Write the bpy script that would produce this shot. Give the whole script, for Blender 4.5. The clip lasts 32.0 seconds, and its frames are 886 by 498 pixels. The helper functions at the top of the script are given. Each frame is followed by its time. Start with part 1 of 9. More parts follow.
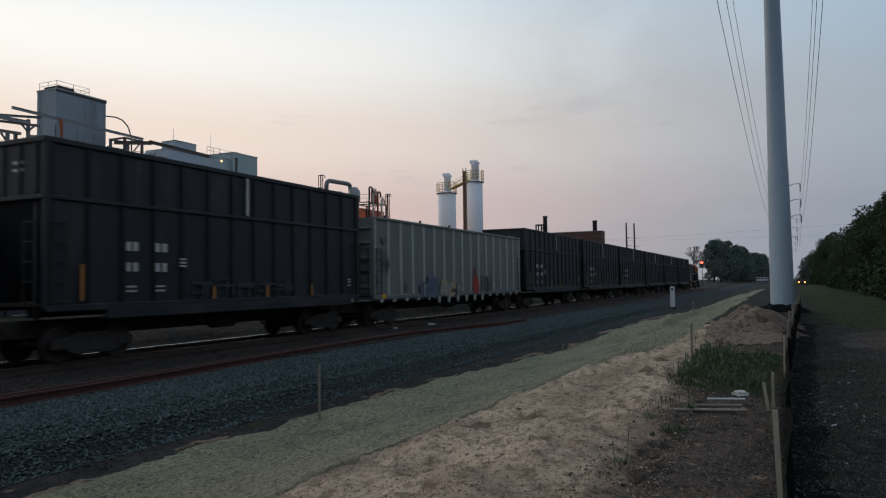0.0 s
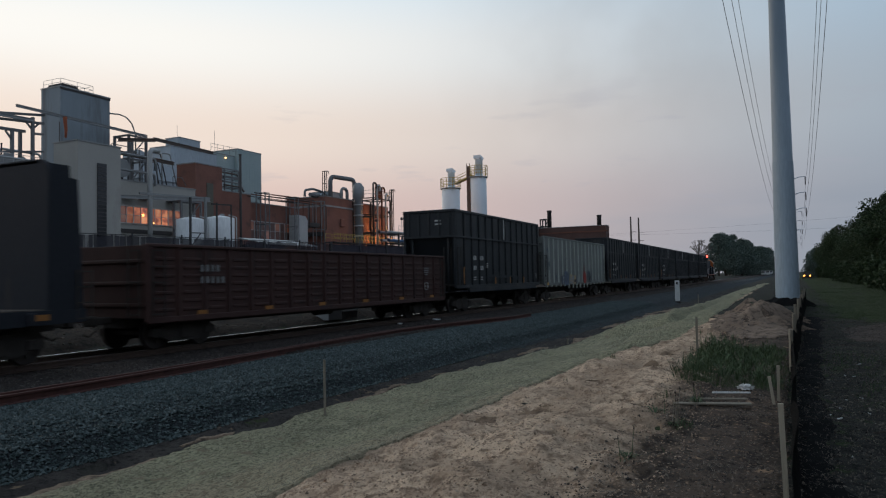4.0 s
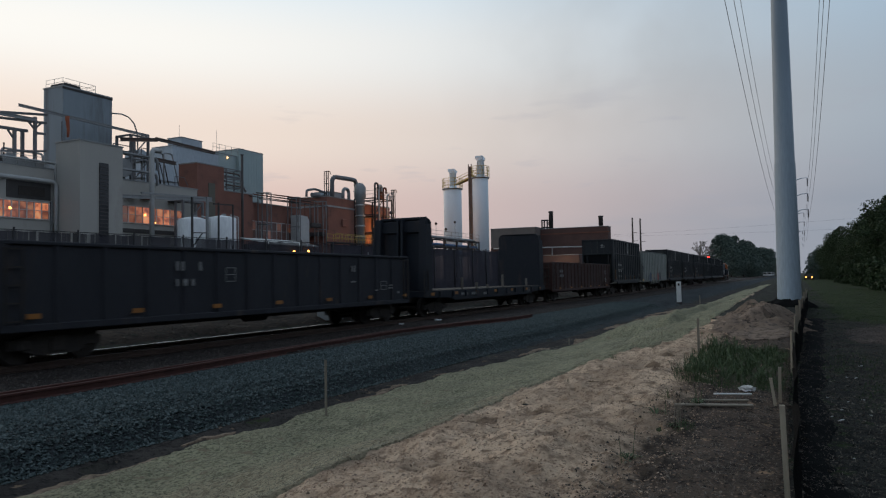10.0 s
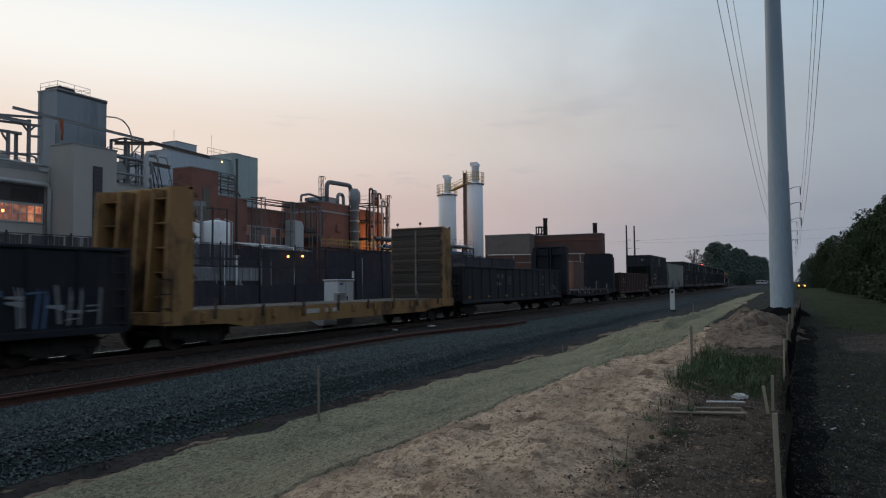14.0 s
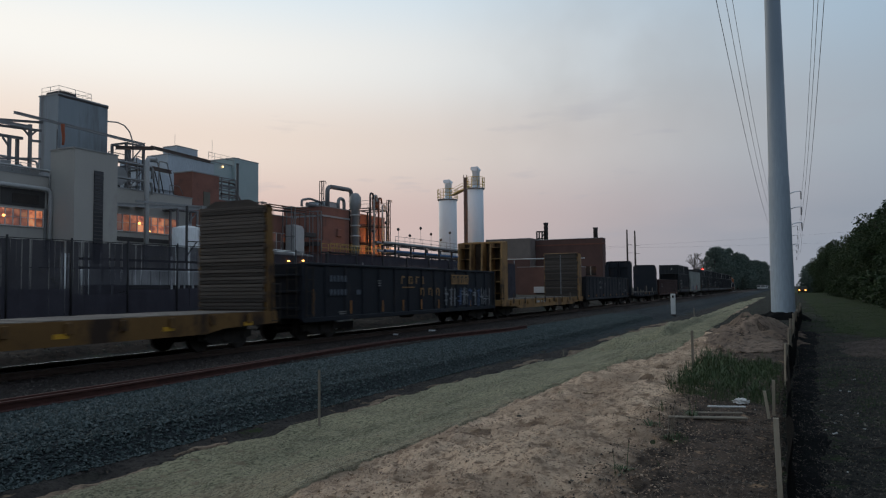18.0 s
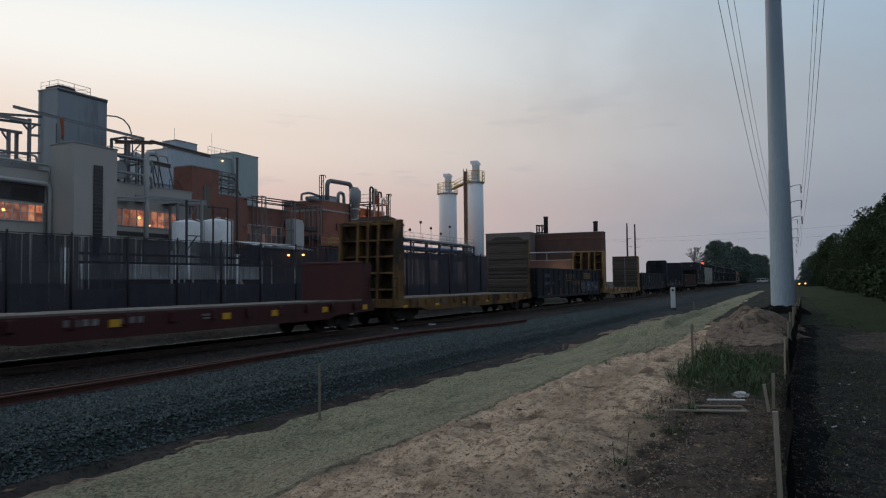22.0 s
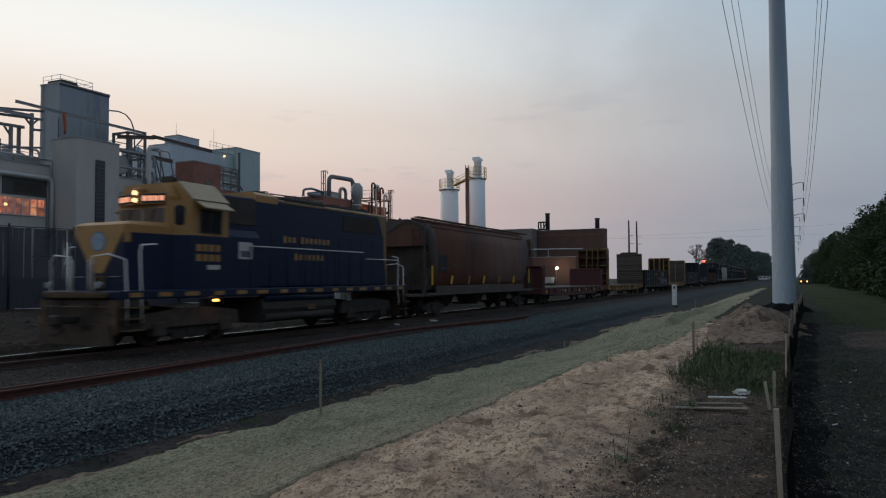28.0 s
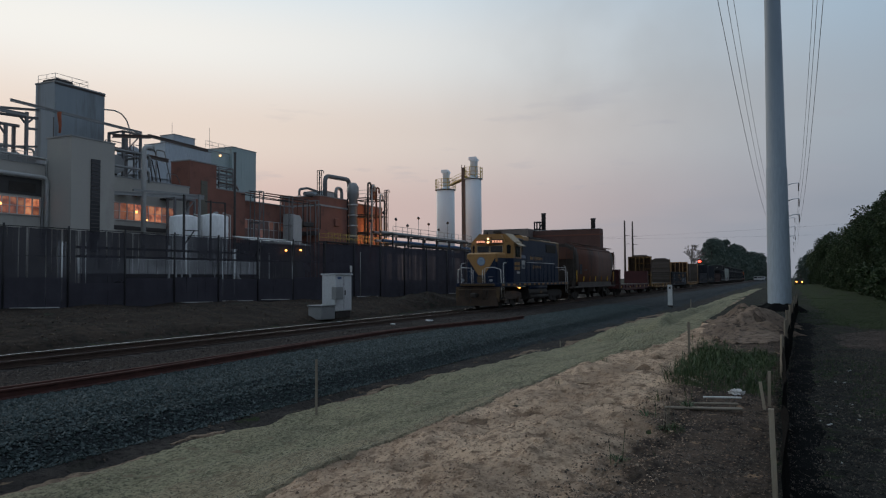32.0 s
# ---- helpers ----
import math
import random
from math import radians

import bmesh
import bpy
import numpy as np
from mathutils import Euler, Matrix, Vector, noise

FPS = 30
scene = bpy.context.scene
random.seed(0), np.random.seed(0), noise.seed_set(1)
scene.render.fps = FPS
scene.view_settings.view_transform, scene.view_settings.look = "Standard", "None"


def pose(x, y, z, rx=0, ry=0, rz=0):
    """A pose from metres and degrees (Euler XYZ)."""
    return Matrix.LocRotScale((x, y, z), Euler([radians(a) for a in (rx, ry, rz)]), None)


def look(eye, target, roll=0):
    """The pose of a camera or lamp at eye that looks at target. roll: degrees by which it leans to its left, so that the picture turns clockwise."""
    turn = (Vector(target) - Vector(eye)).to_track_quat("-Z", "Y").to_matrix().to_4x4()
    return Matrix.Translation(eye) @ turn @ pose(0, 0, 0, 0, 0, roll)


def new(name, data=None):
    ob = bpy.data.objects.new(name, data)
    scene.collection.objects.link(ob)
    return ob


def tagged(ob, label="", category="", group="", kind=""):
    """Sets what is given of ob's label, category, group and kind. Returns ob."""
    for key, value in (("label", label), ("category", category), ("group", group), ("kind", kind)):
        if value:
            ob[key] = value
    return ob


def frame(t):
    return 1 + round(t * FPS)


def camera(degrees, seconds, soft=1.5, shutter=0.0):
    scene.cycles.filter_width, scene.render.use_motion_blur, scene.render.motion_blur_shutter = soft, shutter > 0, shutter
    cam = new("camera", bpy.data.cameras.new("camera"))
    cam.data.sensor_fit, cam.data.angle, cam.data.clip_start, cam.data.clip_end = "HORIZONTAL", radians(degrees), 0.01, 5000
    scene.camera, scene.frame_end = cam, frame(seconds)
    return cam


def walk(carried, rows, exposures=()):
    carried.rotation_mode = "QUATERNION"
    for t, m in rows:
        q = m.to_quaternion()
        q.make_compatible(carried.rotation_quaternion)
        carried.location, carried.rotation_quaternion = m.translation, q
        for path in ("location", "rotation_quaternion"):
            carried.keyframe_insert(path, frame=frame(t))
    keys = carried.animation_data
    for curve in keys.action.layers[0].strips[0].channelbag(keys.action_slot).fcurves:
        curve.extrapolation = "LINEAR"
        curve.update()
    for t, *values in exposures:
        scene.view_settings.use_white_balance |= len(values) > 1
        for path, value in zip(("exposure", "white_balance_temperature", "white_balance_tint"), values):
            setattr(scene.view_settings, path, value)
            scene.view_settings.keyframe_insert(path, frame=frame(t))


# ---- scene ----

# Metres. x runs along the railway, away from the camera; y across it, towards the works; z = 0 is the top of the rails.
# ------------------------------------------------------------------ camera
cam = camera(62.18, 32.0, soft=1.2, shutter=0.7)
EYE = (0.0, 0.0, 1.85)
# a hand-held camera that stands on one spot: degrees left of the railway, degrees up, degrees of lean


def view(turn, up, lean):
    a, b = radians(turn), radians(up)
    way = Vector((math.cos(a) * math.cos(b), math.sin(a) * math.cos(b), math.sin(b)))
    return look(EYE, Vector(EYE) + way, lean)


walk(cam, [
    (0, view(24.841, 2.658, -0.839)), (0.5, view(24.729, 2.642, -0.814)), (1, view(24.694, 2.593, -0.860)), (1.5, view(24.657, 2.597, -0.929)),
    (2, view(24.708, 2.609, -0.972)), (2.5, view(24.834, 2.557, -0.971)), (3, view(25.015, 2.463, -1.015)), (3.5, view(25.096, 2.383, -1.083)),
    (5.5, view(25.379, 2.107, -1.247)), (6, view(25.379, 2.192, -1.300)), (6.5, view(25.370, 2.280, -1.316)), (7, view(25.360, 2.370, -1.234)),
    (7.5, view(25.340, 2.476, -1.141)), (8, view(25.293, 2.579, -1.066)), (8.5, view(25.299, 2.578, -1.058)), (9, view(25.336, 2.454, -1.138)),
    (9.5, view(25.357, 2.350, -1.143)), (10, view(25.295, 2.332, -0.987)), (10.5, view(25.198, 2.288, -0.804)), (11, view(25.209, 2.247, -0.759)),
    (11.5, view(25.212, 2.212, -0.841)), (12, view(25.211, 2.325, -0.788)), (12.5, view(25.144, 2.417, -0.732)), (13, view(25.106, 2.609, -0.676)),
    (13.5, view(25.034, 2.757, -0.671)), (14, view(24.841, 2.797, -0.603)), (14.5, view(24.844, 2.836, -0.537)), (16.5, view(24.837, 3.224, -0.460)),
    (17, view(24.776, 3.237, -0.451)), (17.5, view(24.810, 3.213, -0.536)), (18, view(24.884, 3.153, -0.599)), (18.5, view(24.900, 3.116, -0.636)),
    (19, view(24.891, 3.099, -0.602)), (19.5, view(24.841, 2.932, -0.671)), (20, view(24.760, 2.748, -0.747)), (20.5, view(24.720, 2.712, -0.782)),
    (21, view(24.700, 2.706, -0.768)), (21.5, view(24.743, 2.748, -0.742)), (22, view(24.886, 2.683, -0.674)), (22.5, view(24.977, 2.505, -0.636)),
    (23, view(24.914, 2.409, -0.675)), (23.5, view(24.889, 2.358, -0.688)), (24, view(24.891, 2.317, -0.739)), (24.5, view(24.982, 2.249, -0.864)),
    (25, view(25.359, 2.136, -0.935)), (25.5, view(25.339, 2.150, -0.879)), (27.5, view(24.980, 2.422, -0.648)), (28, view(25.012, 2.391, -0.428)),
    (28.5, view(24.922, 2.416, -0.179)), (29, view(24.939, 2.397, -0.120)), (29.5, view(24.985, 2.376, -0.165)), (30, view(25.004, 2.487, -0.185)),
    (30.5, view(24.981, 2.523, -0.256)), (31, view(24.767, 2.449, -0.363)), (31.5, view(24.743, 2.432, -0.337)), (32, view(24.702, 2.379, -0.350)),
], exposures=[(0, 0.08), (9, 0.08), (14, 0.05), (18, 0.03), (28, 0.02), (31, -0.03), (32, -0.03)])

# ------------------------------------------------------------------ sky and light
SUNSET = radians(78)      # where the sun has gone down, from the x axis towards y
world = bpy.data.worlds.new("dusk_sky")
scene.world = world
world.use_nodes = True
wt = world.node_tree
wt.nodes.clear()


def wnode(kind, **kw):
    n = wt.nodes.new(kind)
    for k, v in kw.items():
        n.inputs[k].default_value = v
    return n


def wmath(op, a, b=0.0, c=0.0, clamp=False):
    n = wt.nodes.new("ShaderNodeMath")
    n.operation, n.use_clamp = op, clamp
    for i, v in enumerate((a, b, c)):
        if isinstance(v, (int, float)):
            n.inputs[i].default_value = v
        else:
            wt.links.new(v, n.inputs[i])
    return n.outputs[0]


def wramp(fac, stops):
    n = wt.nodes.new("ShaderNodeValToRGB")
    n.color_ramp.interpolation = "EASE"
    els = n.color_ramp.elements
    while len(els) < len(stops):
        els.new(0.5)
    for e, (p, c) in zip(els, stops):
        e.position, e.color = p, (*c, 1)
    wt.links.new(fac, n.inputs[0])
    return n.outputs[0]


def wmix(fac, a, b, kind="MIX"):
    n = wt.nodes.new("ShaderNodeMix")
    n.data_type, n.blend_type = "RGBA", kind
    for i, v in ((0, fac), (6, a), (7, b)):
        if isinstance(v, (int, float, tuple)):
            n.inputs[i].default_value = v
        else:
            wt.links.new(v, n.inputs[i])
    return n.outputs[2]


coord = wt.nodes.new("ShaderNodeTexCoord").outputs["Generated"]
xyz = wt.nodes.new("ShaderNodeSeparateXYZ")
wt.links.new(coord, xyz.inputs[0])
wx, wy, wz = xyz.outputs
flat = wmath("SQRT", wmath("ADD", wmath("MULTIPLY", wx, wx), wmath("MULTIPLY", wy, wy)))
toward = wmath("DIVIDE", wmath("ADD", wmath("MULTIPLY", wx, math.cos(SUNSET)), wmath("MULTIPLY", wy, math.sin(SUNSET))),
               wmath("MAXIMUM", flat, 0.001))
warm = wmath("MULTIPLY_ADD", toward, 0.5, 0.5, clamp=True)
height = wmath("MAXIMUM", wz, 0.0)
glow = wramp(height, [(0.0, (0.55, 0.42, 0.39)), (0.09, (0.72, 0.525, 0.47)), (0.19, (0.85, 0.715, 0.62)), (0.30, (0.93, 0.91, 0.865)), (0.40, (0.74, 0.84, 0.90)), (0.80, (0.40, 0.50, 0.60))])
away = wramp(height, [(0.0, (0.275, 0.31, 0.37)), (0.08, (0.285, 0.325, 0.385)), (0.20, (0.335, 0.395, 0.46)), (0.36, (0.345, 0.465, 0.585)), (0.80, (0.24, 0.33, 0.45))])
side = wramp(warm, [(0.50, (0, 0, 0)), (0.98, (1, 1, 1))])
sky = wmix(side, away, glow)
# the sky darkens towards the east
sky = wmix(wramp(warm, [(0.15, (1, 1, 1)), (0.55, (0, 0, 0))]), sky, (0.34, 0.41, 0.52, 1))
# thin smoke drifting from the engines, and a few small dusk clouds low down
smoke = wnode("ShaderNodeTexNoise", Scale=4.2, Detail=4.0, Roughness=0.55)
wt.links.new(coord, smoke.inputs["Vector"])
plume = wmath("ADD", wmath("MULTIPLY", wx, 0.94), wmath("ADD", wmath("MULTIPLY", wy, 0.17), wmath("MULTIPLY", wz, 0.29)))
veil = wmath("MULTIPLY", wmath("MULTIPLY_ADD", plume, 28.0, -27.0, clamp=True), wmath("MULTIPLY_ADD", smoke.outputs[0], 3.2, -1.15, clamp=True))
sky = wmix(wmath("MULTIPLY", veil, 0.28), sky, (0.25, 0.23, 0.22, 1))
cloud = wnode("ShaderNodeTexNoise", Scale=7.0, Detail=5.0, Roughness=0.5)
band = wnode("ShaderNodeMapping")
band.inputs["Scale"].default_value = (1.0, 1.0, 5.5)
wt.links.new(coord, band.inputs[0])
wt.links.new(band.outputs[0], cloud.inputs["Vector"])
low = wmath("MULTIPLY", wmath("MULTIPLY_ADD", cloud.outputs[0], 7.0, -4.25, clamp=True), wramp(height, [(0.02, (0, 0, 0)), (0.09, (1, 1, 1)), (0.17, (0.7, 0.7, 0.7)), (0.30, (0, 0, 0))]))
sky = wmix(wmath("MULTIPLY", low, 0.6), sky, (0.36, 0.37, 0.43, 1))
shelf = wnode("ShaderNodeTexNoise", Scale=3.0, Detail=5.0, Roughness=0.5)
wt.links.new(band.outputs[0], shelf.inputs["Vector"])
bank = wmath("MULTIPLY", wramp(height, [(0.03, (0.5, 0.5, 0.5)), (0.07, (1, 1, 1)), (0.115, (0, 0, 0))]), wmath("MULTIPLY_ADD", shelf.outputs[0], 5.0, -1.8, clamp=True))
bank = wmath("MULTIPLY", bank, wramp(warm, [(0.45, (1, 1, 1)), (0.80, (0, 0, 0))]))
sky = wmix(wmath("MULTIPLY", bank, 0.8), sky, (0.25, 0.295, 0.36, 1))
back = wt.nodes.new("ShaderNodeBackground")
back.inputs["Strength"].default_value = 1.0
wt.links.new(sky, back.inputs["Color"])
wt.links.new(back.outputs[0], wt.nodes.new("ShaderNodeOutputWorld").inputs["Surface"])

sun = new("sun", bpy.data.lights.new("sun", "SUN"))
sun.data.energy, sun.data.angle, sun.data.color = 0.45, radians(35), (1.0, 0.82, 0.66)
sun.matrix_basis = look((0, 0, 60), (-math.cos(SUNSET), -math.sin(SUNSET), 60 - math.tan(radians(14))))


# ------------------------------------------------------------------ materials
def surf(name, c1, c2, scale=3.0, rough=0.8, metal=0.0, bump=0.25, grain=40.0, dirt=None, dirt_at=0.55, vary=0.0, stretch=(1, 1, 1), rust_scale=0.6, spec=0.4, mottle=0.72):
    """A worn surface: two tones in a broad noise, a fine grain with relief, and blotches of dirt or rust."""
    m = bpy.data.materials.new(name)
    m.use_nodes = True
    nt = m.node_tree
    nd, ln = nt.nodes, nt.links
    bs = nd["Principled BSDF"]
    bs.inputs["Metallic"].default_value = metal
    bs.inputs["Specular IOR Level"].default_value = spec
    tc = nd.new("ShaderNodeTexCoord")
    mp = nd.new("ShaderNodeMapping")
    mp.inputs["Scale"].default_value = stretch
    ln.new(tc.outputs["Object"], mp.inputs[0])
    info = nd.new("ShaderNodeObjectInfo")
    off = nd.new("ShaderNodeMath")
    off.operation = "MULTIPLY"
    off.inputs[1].default_value = 37.0
    ln.new(info.outputs["Random"], off.inputs[0])
    ln.new(off.outputs[0], mp.inputs["Location"])

    def noisy(sc, detail=5.0, ro=0.6):
        n = nd.new("ShaderNodeTexNoise")
        n.inputs["Scale"].default_value = sc
        n.inputs["Detail"].default_value = detail
        n.inputs["Roughness"].default_value = ro
        ln.new(mp.outputs[0], n.inputs["Vector"])
        return n.outputs[0]

    def ramp(src, a, b):
        n = nd.new("ShaderNodeMapRange")
        n.inputs[1].default_value, n.inputs[2].default_value = a, b
        ln.new(src, n.inputs[0])
        return n.outputs[0]

    def mix(f, a, b, kind="MIX"):
        n = nd.new("ShaderNodeMix")
        n.data_type, n.blend_type = "RGBA", kind
        for i, v in ((0, f), (6, a), (7, b)):
            if isinstance(v, float):
                n.inputs[i].default_value = v
            elif isinstance(v, tuple):
                n.inputs[i].default_value = (*v, 1)
            else:
                ln.new(v, n.inputs[i])
        return n.outputs[2]

    broad, fine = noisy(scale), noisy(grain, 4.0)
    col = mix(ramp(broad, 0.35, 0.65), c1, c2)
    col = mix(ramp(fine, 0.3, 0.75), col, tuple(mottle * v for v in c1))
    if dirt:
        col = mix(ramp(noisy(rust_scale * scale, 8.0, 0.68), dirt_at, dirt_at + 0.13), col, dirt)
    if vary:
        hsv = nd.new("ShaderNodeHueSaturation")
        v = nd.new("ShaderNodeMapRange")
        v.inputs[3].default_value, v.inputs[4].default_value = 1 - vary, 1 + vary
        ln.new(info.outputs["Random"], v.inputs[0])
        ln.new(v.outputs[0], hsv.inputs["Value"])
        ln.new(col, hsv.inputs["Color"])
        col = hsv.outputs[0]
    ln.new(col, bs.inputs["Base Color"])
    r = nd.new("ShaderNodeMapRange")
    r.inputs[3].default_value, r.inputs[4].default_value = max(0.05, rough - 0.12), min(1.0, rough + 0.12)
    ln.new(broad, r.inputs[0])
    ln.new(r.outputs[0], bs.inputs["Roughness"])
    if bump:
        bp = nd.new("ShaderNodeBump")
        bp.inputs["Strength"].default_value = bump
        bp.inputs["Distance"].default_value = 0.02
        ln.new(fine, bp.inputs["Height"])
        ln.new(bp.outputs[0], bs.inputs["Normal"])
    return m


def earth(name, light, mid, dark, scale=1.0, bits=None, bits_at=0.62, relief=1.0, clod=9.0, fade=None, specks=None, fibre=None):
    """Dug ground: broad patches, hand-sized clods with the shade of their gaps painted dark, grit, and scattered bits
    of another colour.
    """
    m = bpy.data.materials.new(name)
    m.use_nodes = True
    nd, ln = m.node_tree.nodes, m.node_tree.links
    bs = nd["Principled BSDF"]
    bs.inputs["Roughness"].default_value = 0.95
    bs.inputs["Specular IOR Level"].default_value = 0.15
    tc = nd.new("ShaderNodeTexCoord").outputs["Object"]

    def noisy(sc, detail, ro=0.6):
        n = nd.new("ShaderNodeTexNoise")
        n.inputs["Scale"].default_value, n.inputs["Detail"].default_value, n.inputs["Roughness"].default_value = sc * scale, detail, ro
        ln.new(tc, n.inputs["Vector"])
        return n.outputs[0]

    def span(src, a, b, lo=0.0, hi=1.0):
        n = nd.new("ShaderNodeMapRange")
        for k, v in enumerate((a, b, lo, hi)):
            n.inputs[k + 1].default_value = v
        ln.new(src, n.inputs[0])
        return n.outputs[0]

    def mix(f, a, b):
        n = nd.new("ShaderNodeMix")
        n.data_type = "RGBA"
        for i, v in ((0, f), (6, a), (7, b)):
            if isinstance(v, tuple):
                n.inputs[i].default_value = (*v, 1)
            else:
                ln.new(v, n.inputs[i])
        return n.outputs[2]

    broad, lumps, grit = noisy(0.9, 6.0, 0.62), noisy(clod, 5.0, 0.65), noisy(60.0, 3.0)
    if fade:
        # another soil takes over across a ragged line running along the track
        sp = nd.new("ShaderNodeSeparateXYZ")
        ln.new(tc, sp.inputs[0])
        at = nd.new("ShaderNodeMath")
        at.operation = "MULTIPLY_ADD"
        at.inputs[1].default_value = fade[4]
        ln.new(sp.outputs[0], at.inputs[0])
        ln.new(sp.outputs[1], at.inputs[2])
        rag = nd.new("ShaderNodeMath")
        rag.operation = "MULTIPLY_ADD"
        rag.inputs[1].default_value = 1.3
        ln.new(noisy(2.2, 7.0, 0.66), rag.inputs[0])
        ln.new(at.outputs[0], rag.inputs[2])
        where = span(rag.outputs[0], fade[3], fade[3] + 0.55)
        light, mid, dark = mix(where, fade[0], light), mix(where, fade[1], mid), mix(where, fade[2], dark)
    col = mix(span(broad, 0.36, 0.62), mid, light)
    if fibre:
        mp = nd.new("ShaderNodeMapping")
        mp.inputs["Scale"].default_value = (4.5, 15.0, 8.0)
        mp.inputs["Rotation"].default_value = (0, 0, 0.12)
        ln.new(tc, mp.inputs[0])
        st = nd.new("ShaderNodeTexNoise")
        st.inputs["Scale"].default_value, st.inputs["Detail"].default_value, st.inputs["Roughness"].default_value = 1.6, 8.0, 0.72
        ln.new(mp.outputs[0], st.inputs["Vector"])
        col = mix(span(st.outputs[0], 0.46, 0.60, 0.0, 0.8), col, fibre[0])
        col = mix(span(st.outputs[0], 0.47, 0.36, 0.0, 0.75), col, fibre[1])
    # painted shade: low places between the clods take the dark colour
    col = mix(span(lumps, 0.52, 0.36, 0.0, 0.85), col, dark)
    if specks:
        vo = nd.new("ShaderNodeTexVoronoi")
        vo.inputs["Scale"].default_value = specks[1]
        ln.new(tc, vo.inputs["Vector"])
        pick = nd.new("ShaderNodeMath")
        pick.operation = "MULTIPLY"
        ln.new(span(vo.outputs["Distance"], 0.36, 0.22), pick.inputs[0])
        ln.new(span(vo.outputs["Color"], 0.45, 0.5), pick.inputs[1])
        col = mix(pick.outputs[0], col, specks[0])
    col = mix(span(grit, 0.55, 0.75, 0.0, 0.5), col, dark)
    if bits:
        col = mix(span(noisy(3.2, 8.0, 0.7), bits_at, bits_at + 0.06), col, bits)
    ln.new(col, bs.inputs["Base Color"])
    add = nd.new("ShaderNodeMath")
    add.operation = "MULTIPLY_ADD"
    add.inputs[1].default_value = 0.25
    ln.new(grit, add.inputs[0])
    ln.new(lumps, add.inputs[2])
    bp = nd.new("ShaderNodeBump")
    bp.inputs["Strength"].default_value, bp.inputs["Distance"].default_value = relief, 0.10
    ln.new(add.outputs[0], bp.inputs["Height"])
    ln.new(bp.outputs[0], bs.inputs["Normal"])
    return m


def glowing(name, colour, strength, base=(0.6, 0.55, 0.5)):
    m = bpy.data.materials.new(name)
    m.use_nodes = True
    bs = m.node_tree.nodes["Principled BSDF"]
    bs.inputs["Base Color"].default_value = (*base, 1)
    bs.inputs["Emission Color"].default_value = (*colour, 1)
    bs.inputs["Emission Strength"].default_value = strength
    return m


def foliage(name, c1, c2, c3):
    """Leaves: three greens spread over the clumps, slightly glossy, letting a little light through."""
    m = bpy.data.materials.new(name)
    m.use_nodes = True
    nd, ln = m.node_tree.nodes, m.node_tree.links
    bs = nd["Principled BSDF"]
    geo = nd.new("ShaderNodeNewGeometry")
    rp = nd.new("ShaderNodeValToRGB")
    els = rp.color_ramp.elements
    els.new(0.5)
    for e, (p, c) in zip(els, ((0.0, c1), (0.5, c2), (1.0, c3))):
        e.position, e.color = p, (*c, 1)
    ln.new(geo.outputs["Random Per Island"], rp.inputs[0])
    ln.new(rp.outputs[0], bs.inputs["Base Color"])
    bs.inputs["Roughness"].default_value = 0.65
    bs.inputs["Specular IOR Level"].default_value = 0.25
    return m


M_DIRT = earth("bare_dirt", (0.046, 0.043, 0.036), (0.026, 0.026, 0.022), (0.009, 0.009, 0.008), 1.0, (0.036, 0.050, 0.020), 0.55, 0.9, 7.0, specks=((0.066, 0.058, 0.046), 11.0))
M_PATCH = earth("bare_brown_patch", (0.1222, 0.09282, 0.07644), (0.07722, 0.061, 0.05187), (0.02574, 0.02254, 0.02048), 1.0, (0.03861, 0.04774, 0.02184), 0.60, 0.9, 7.0)
M_SAND = earth("dug_sand", (0.67, 0.495, 0.35), (0.40, 0.29, 0.203), (0.1781, 0.1187, 0.08073), 1.0, (0.3205, 0.2137, 0.1365), 0.60, 1.0, 6.5, ((0.118, 0.087, 0.066), (0.062, 0.048, 0.039), (0.014, 0.012, 0.011), 1.62, -0.022), ((0.24, 0.165, 0.115), 24.0))
M_DAMPSHADE = earth("damp_shaded_sand", (0.30, 0.205, 0.14), (0.215, 0.148, 0.10), (0.10, 0.07, 0.05), 1.0, (0.30, 0.21, 0.145), 0.58, 1.0, 8.0)
M_BLANKET = earth("erosion_blanket", (0.396, 0.3685, 0.234), (0.2035, 0.1966, 0.1264), (0.0825, 0.08424, 0.05616), 1.0, (0.242, 0.1989, 0.1346), 0.58, 1.0, 16.0, ((0.44, 0.3627, 0.2398), (0.308, 0.2515, 0.1696), (0.121, 0.1006, 0.06552), 10.4, 0.50), ((0.0935, 0.09711, 0.06552), 21.0), ((0.418, 0.392, 0.2632), (0.121, 0.1193, 0.0819)))
M_SPILL = earth("washed_sand", (0.34, 0.25, 0.18), (0.22, 0.165, 0.12), (0.09, 0.07, 0.053), 1.0, (0.12, 0.09, 0.066), 0.55, 1.0, 9.0)
M_SOIL = earth("black_soil", (0.060, 0.053, 0.048), (0.036, 0.032, 0.030), (0.010, 0.010, 0.010), 1.0, (0.19, 0.135, 0.09), 0.60, 1.0, 10.0)
M_BALLAST = earth("ballast_bed", (0.05, 0.06, 0.064), (0.034, 0.041, 0.045), (0.012, 0.014, 0.015), 1.0, None, 0.6, 1.0, 18.0)
M_STONE = foliage("ballast_stone", (0.017, 0.028, 0.028), (0.038, 0.057, 0.057), (0.092, 0.118, 0.118))
M_CINDER = foliage("cinder_stone", (0.016, 0.0135, 0.012), (0.036, 0.029, 0.025), (0.075, 0.064, 0.057))
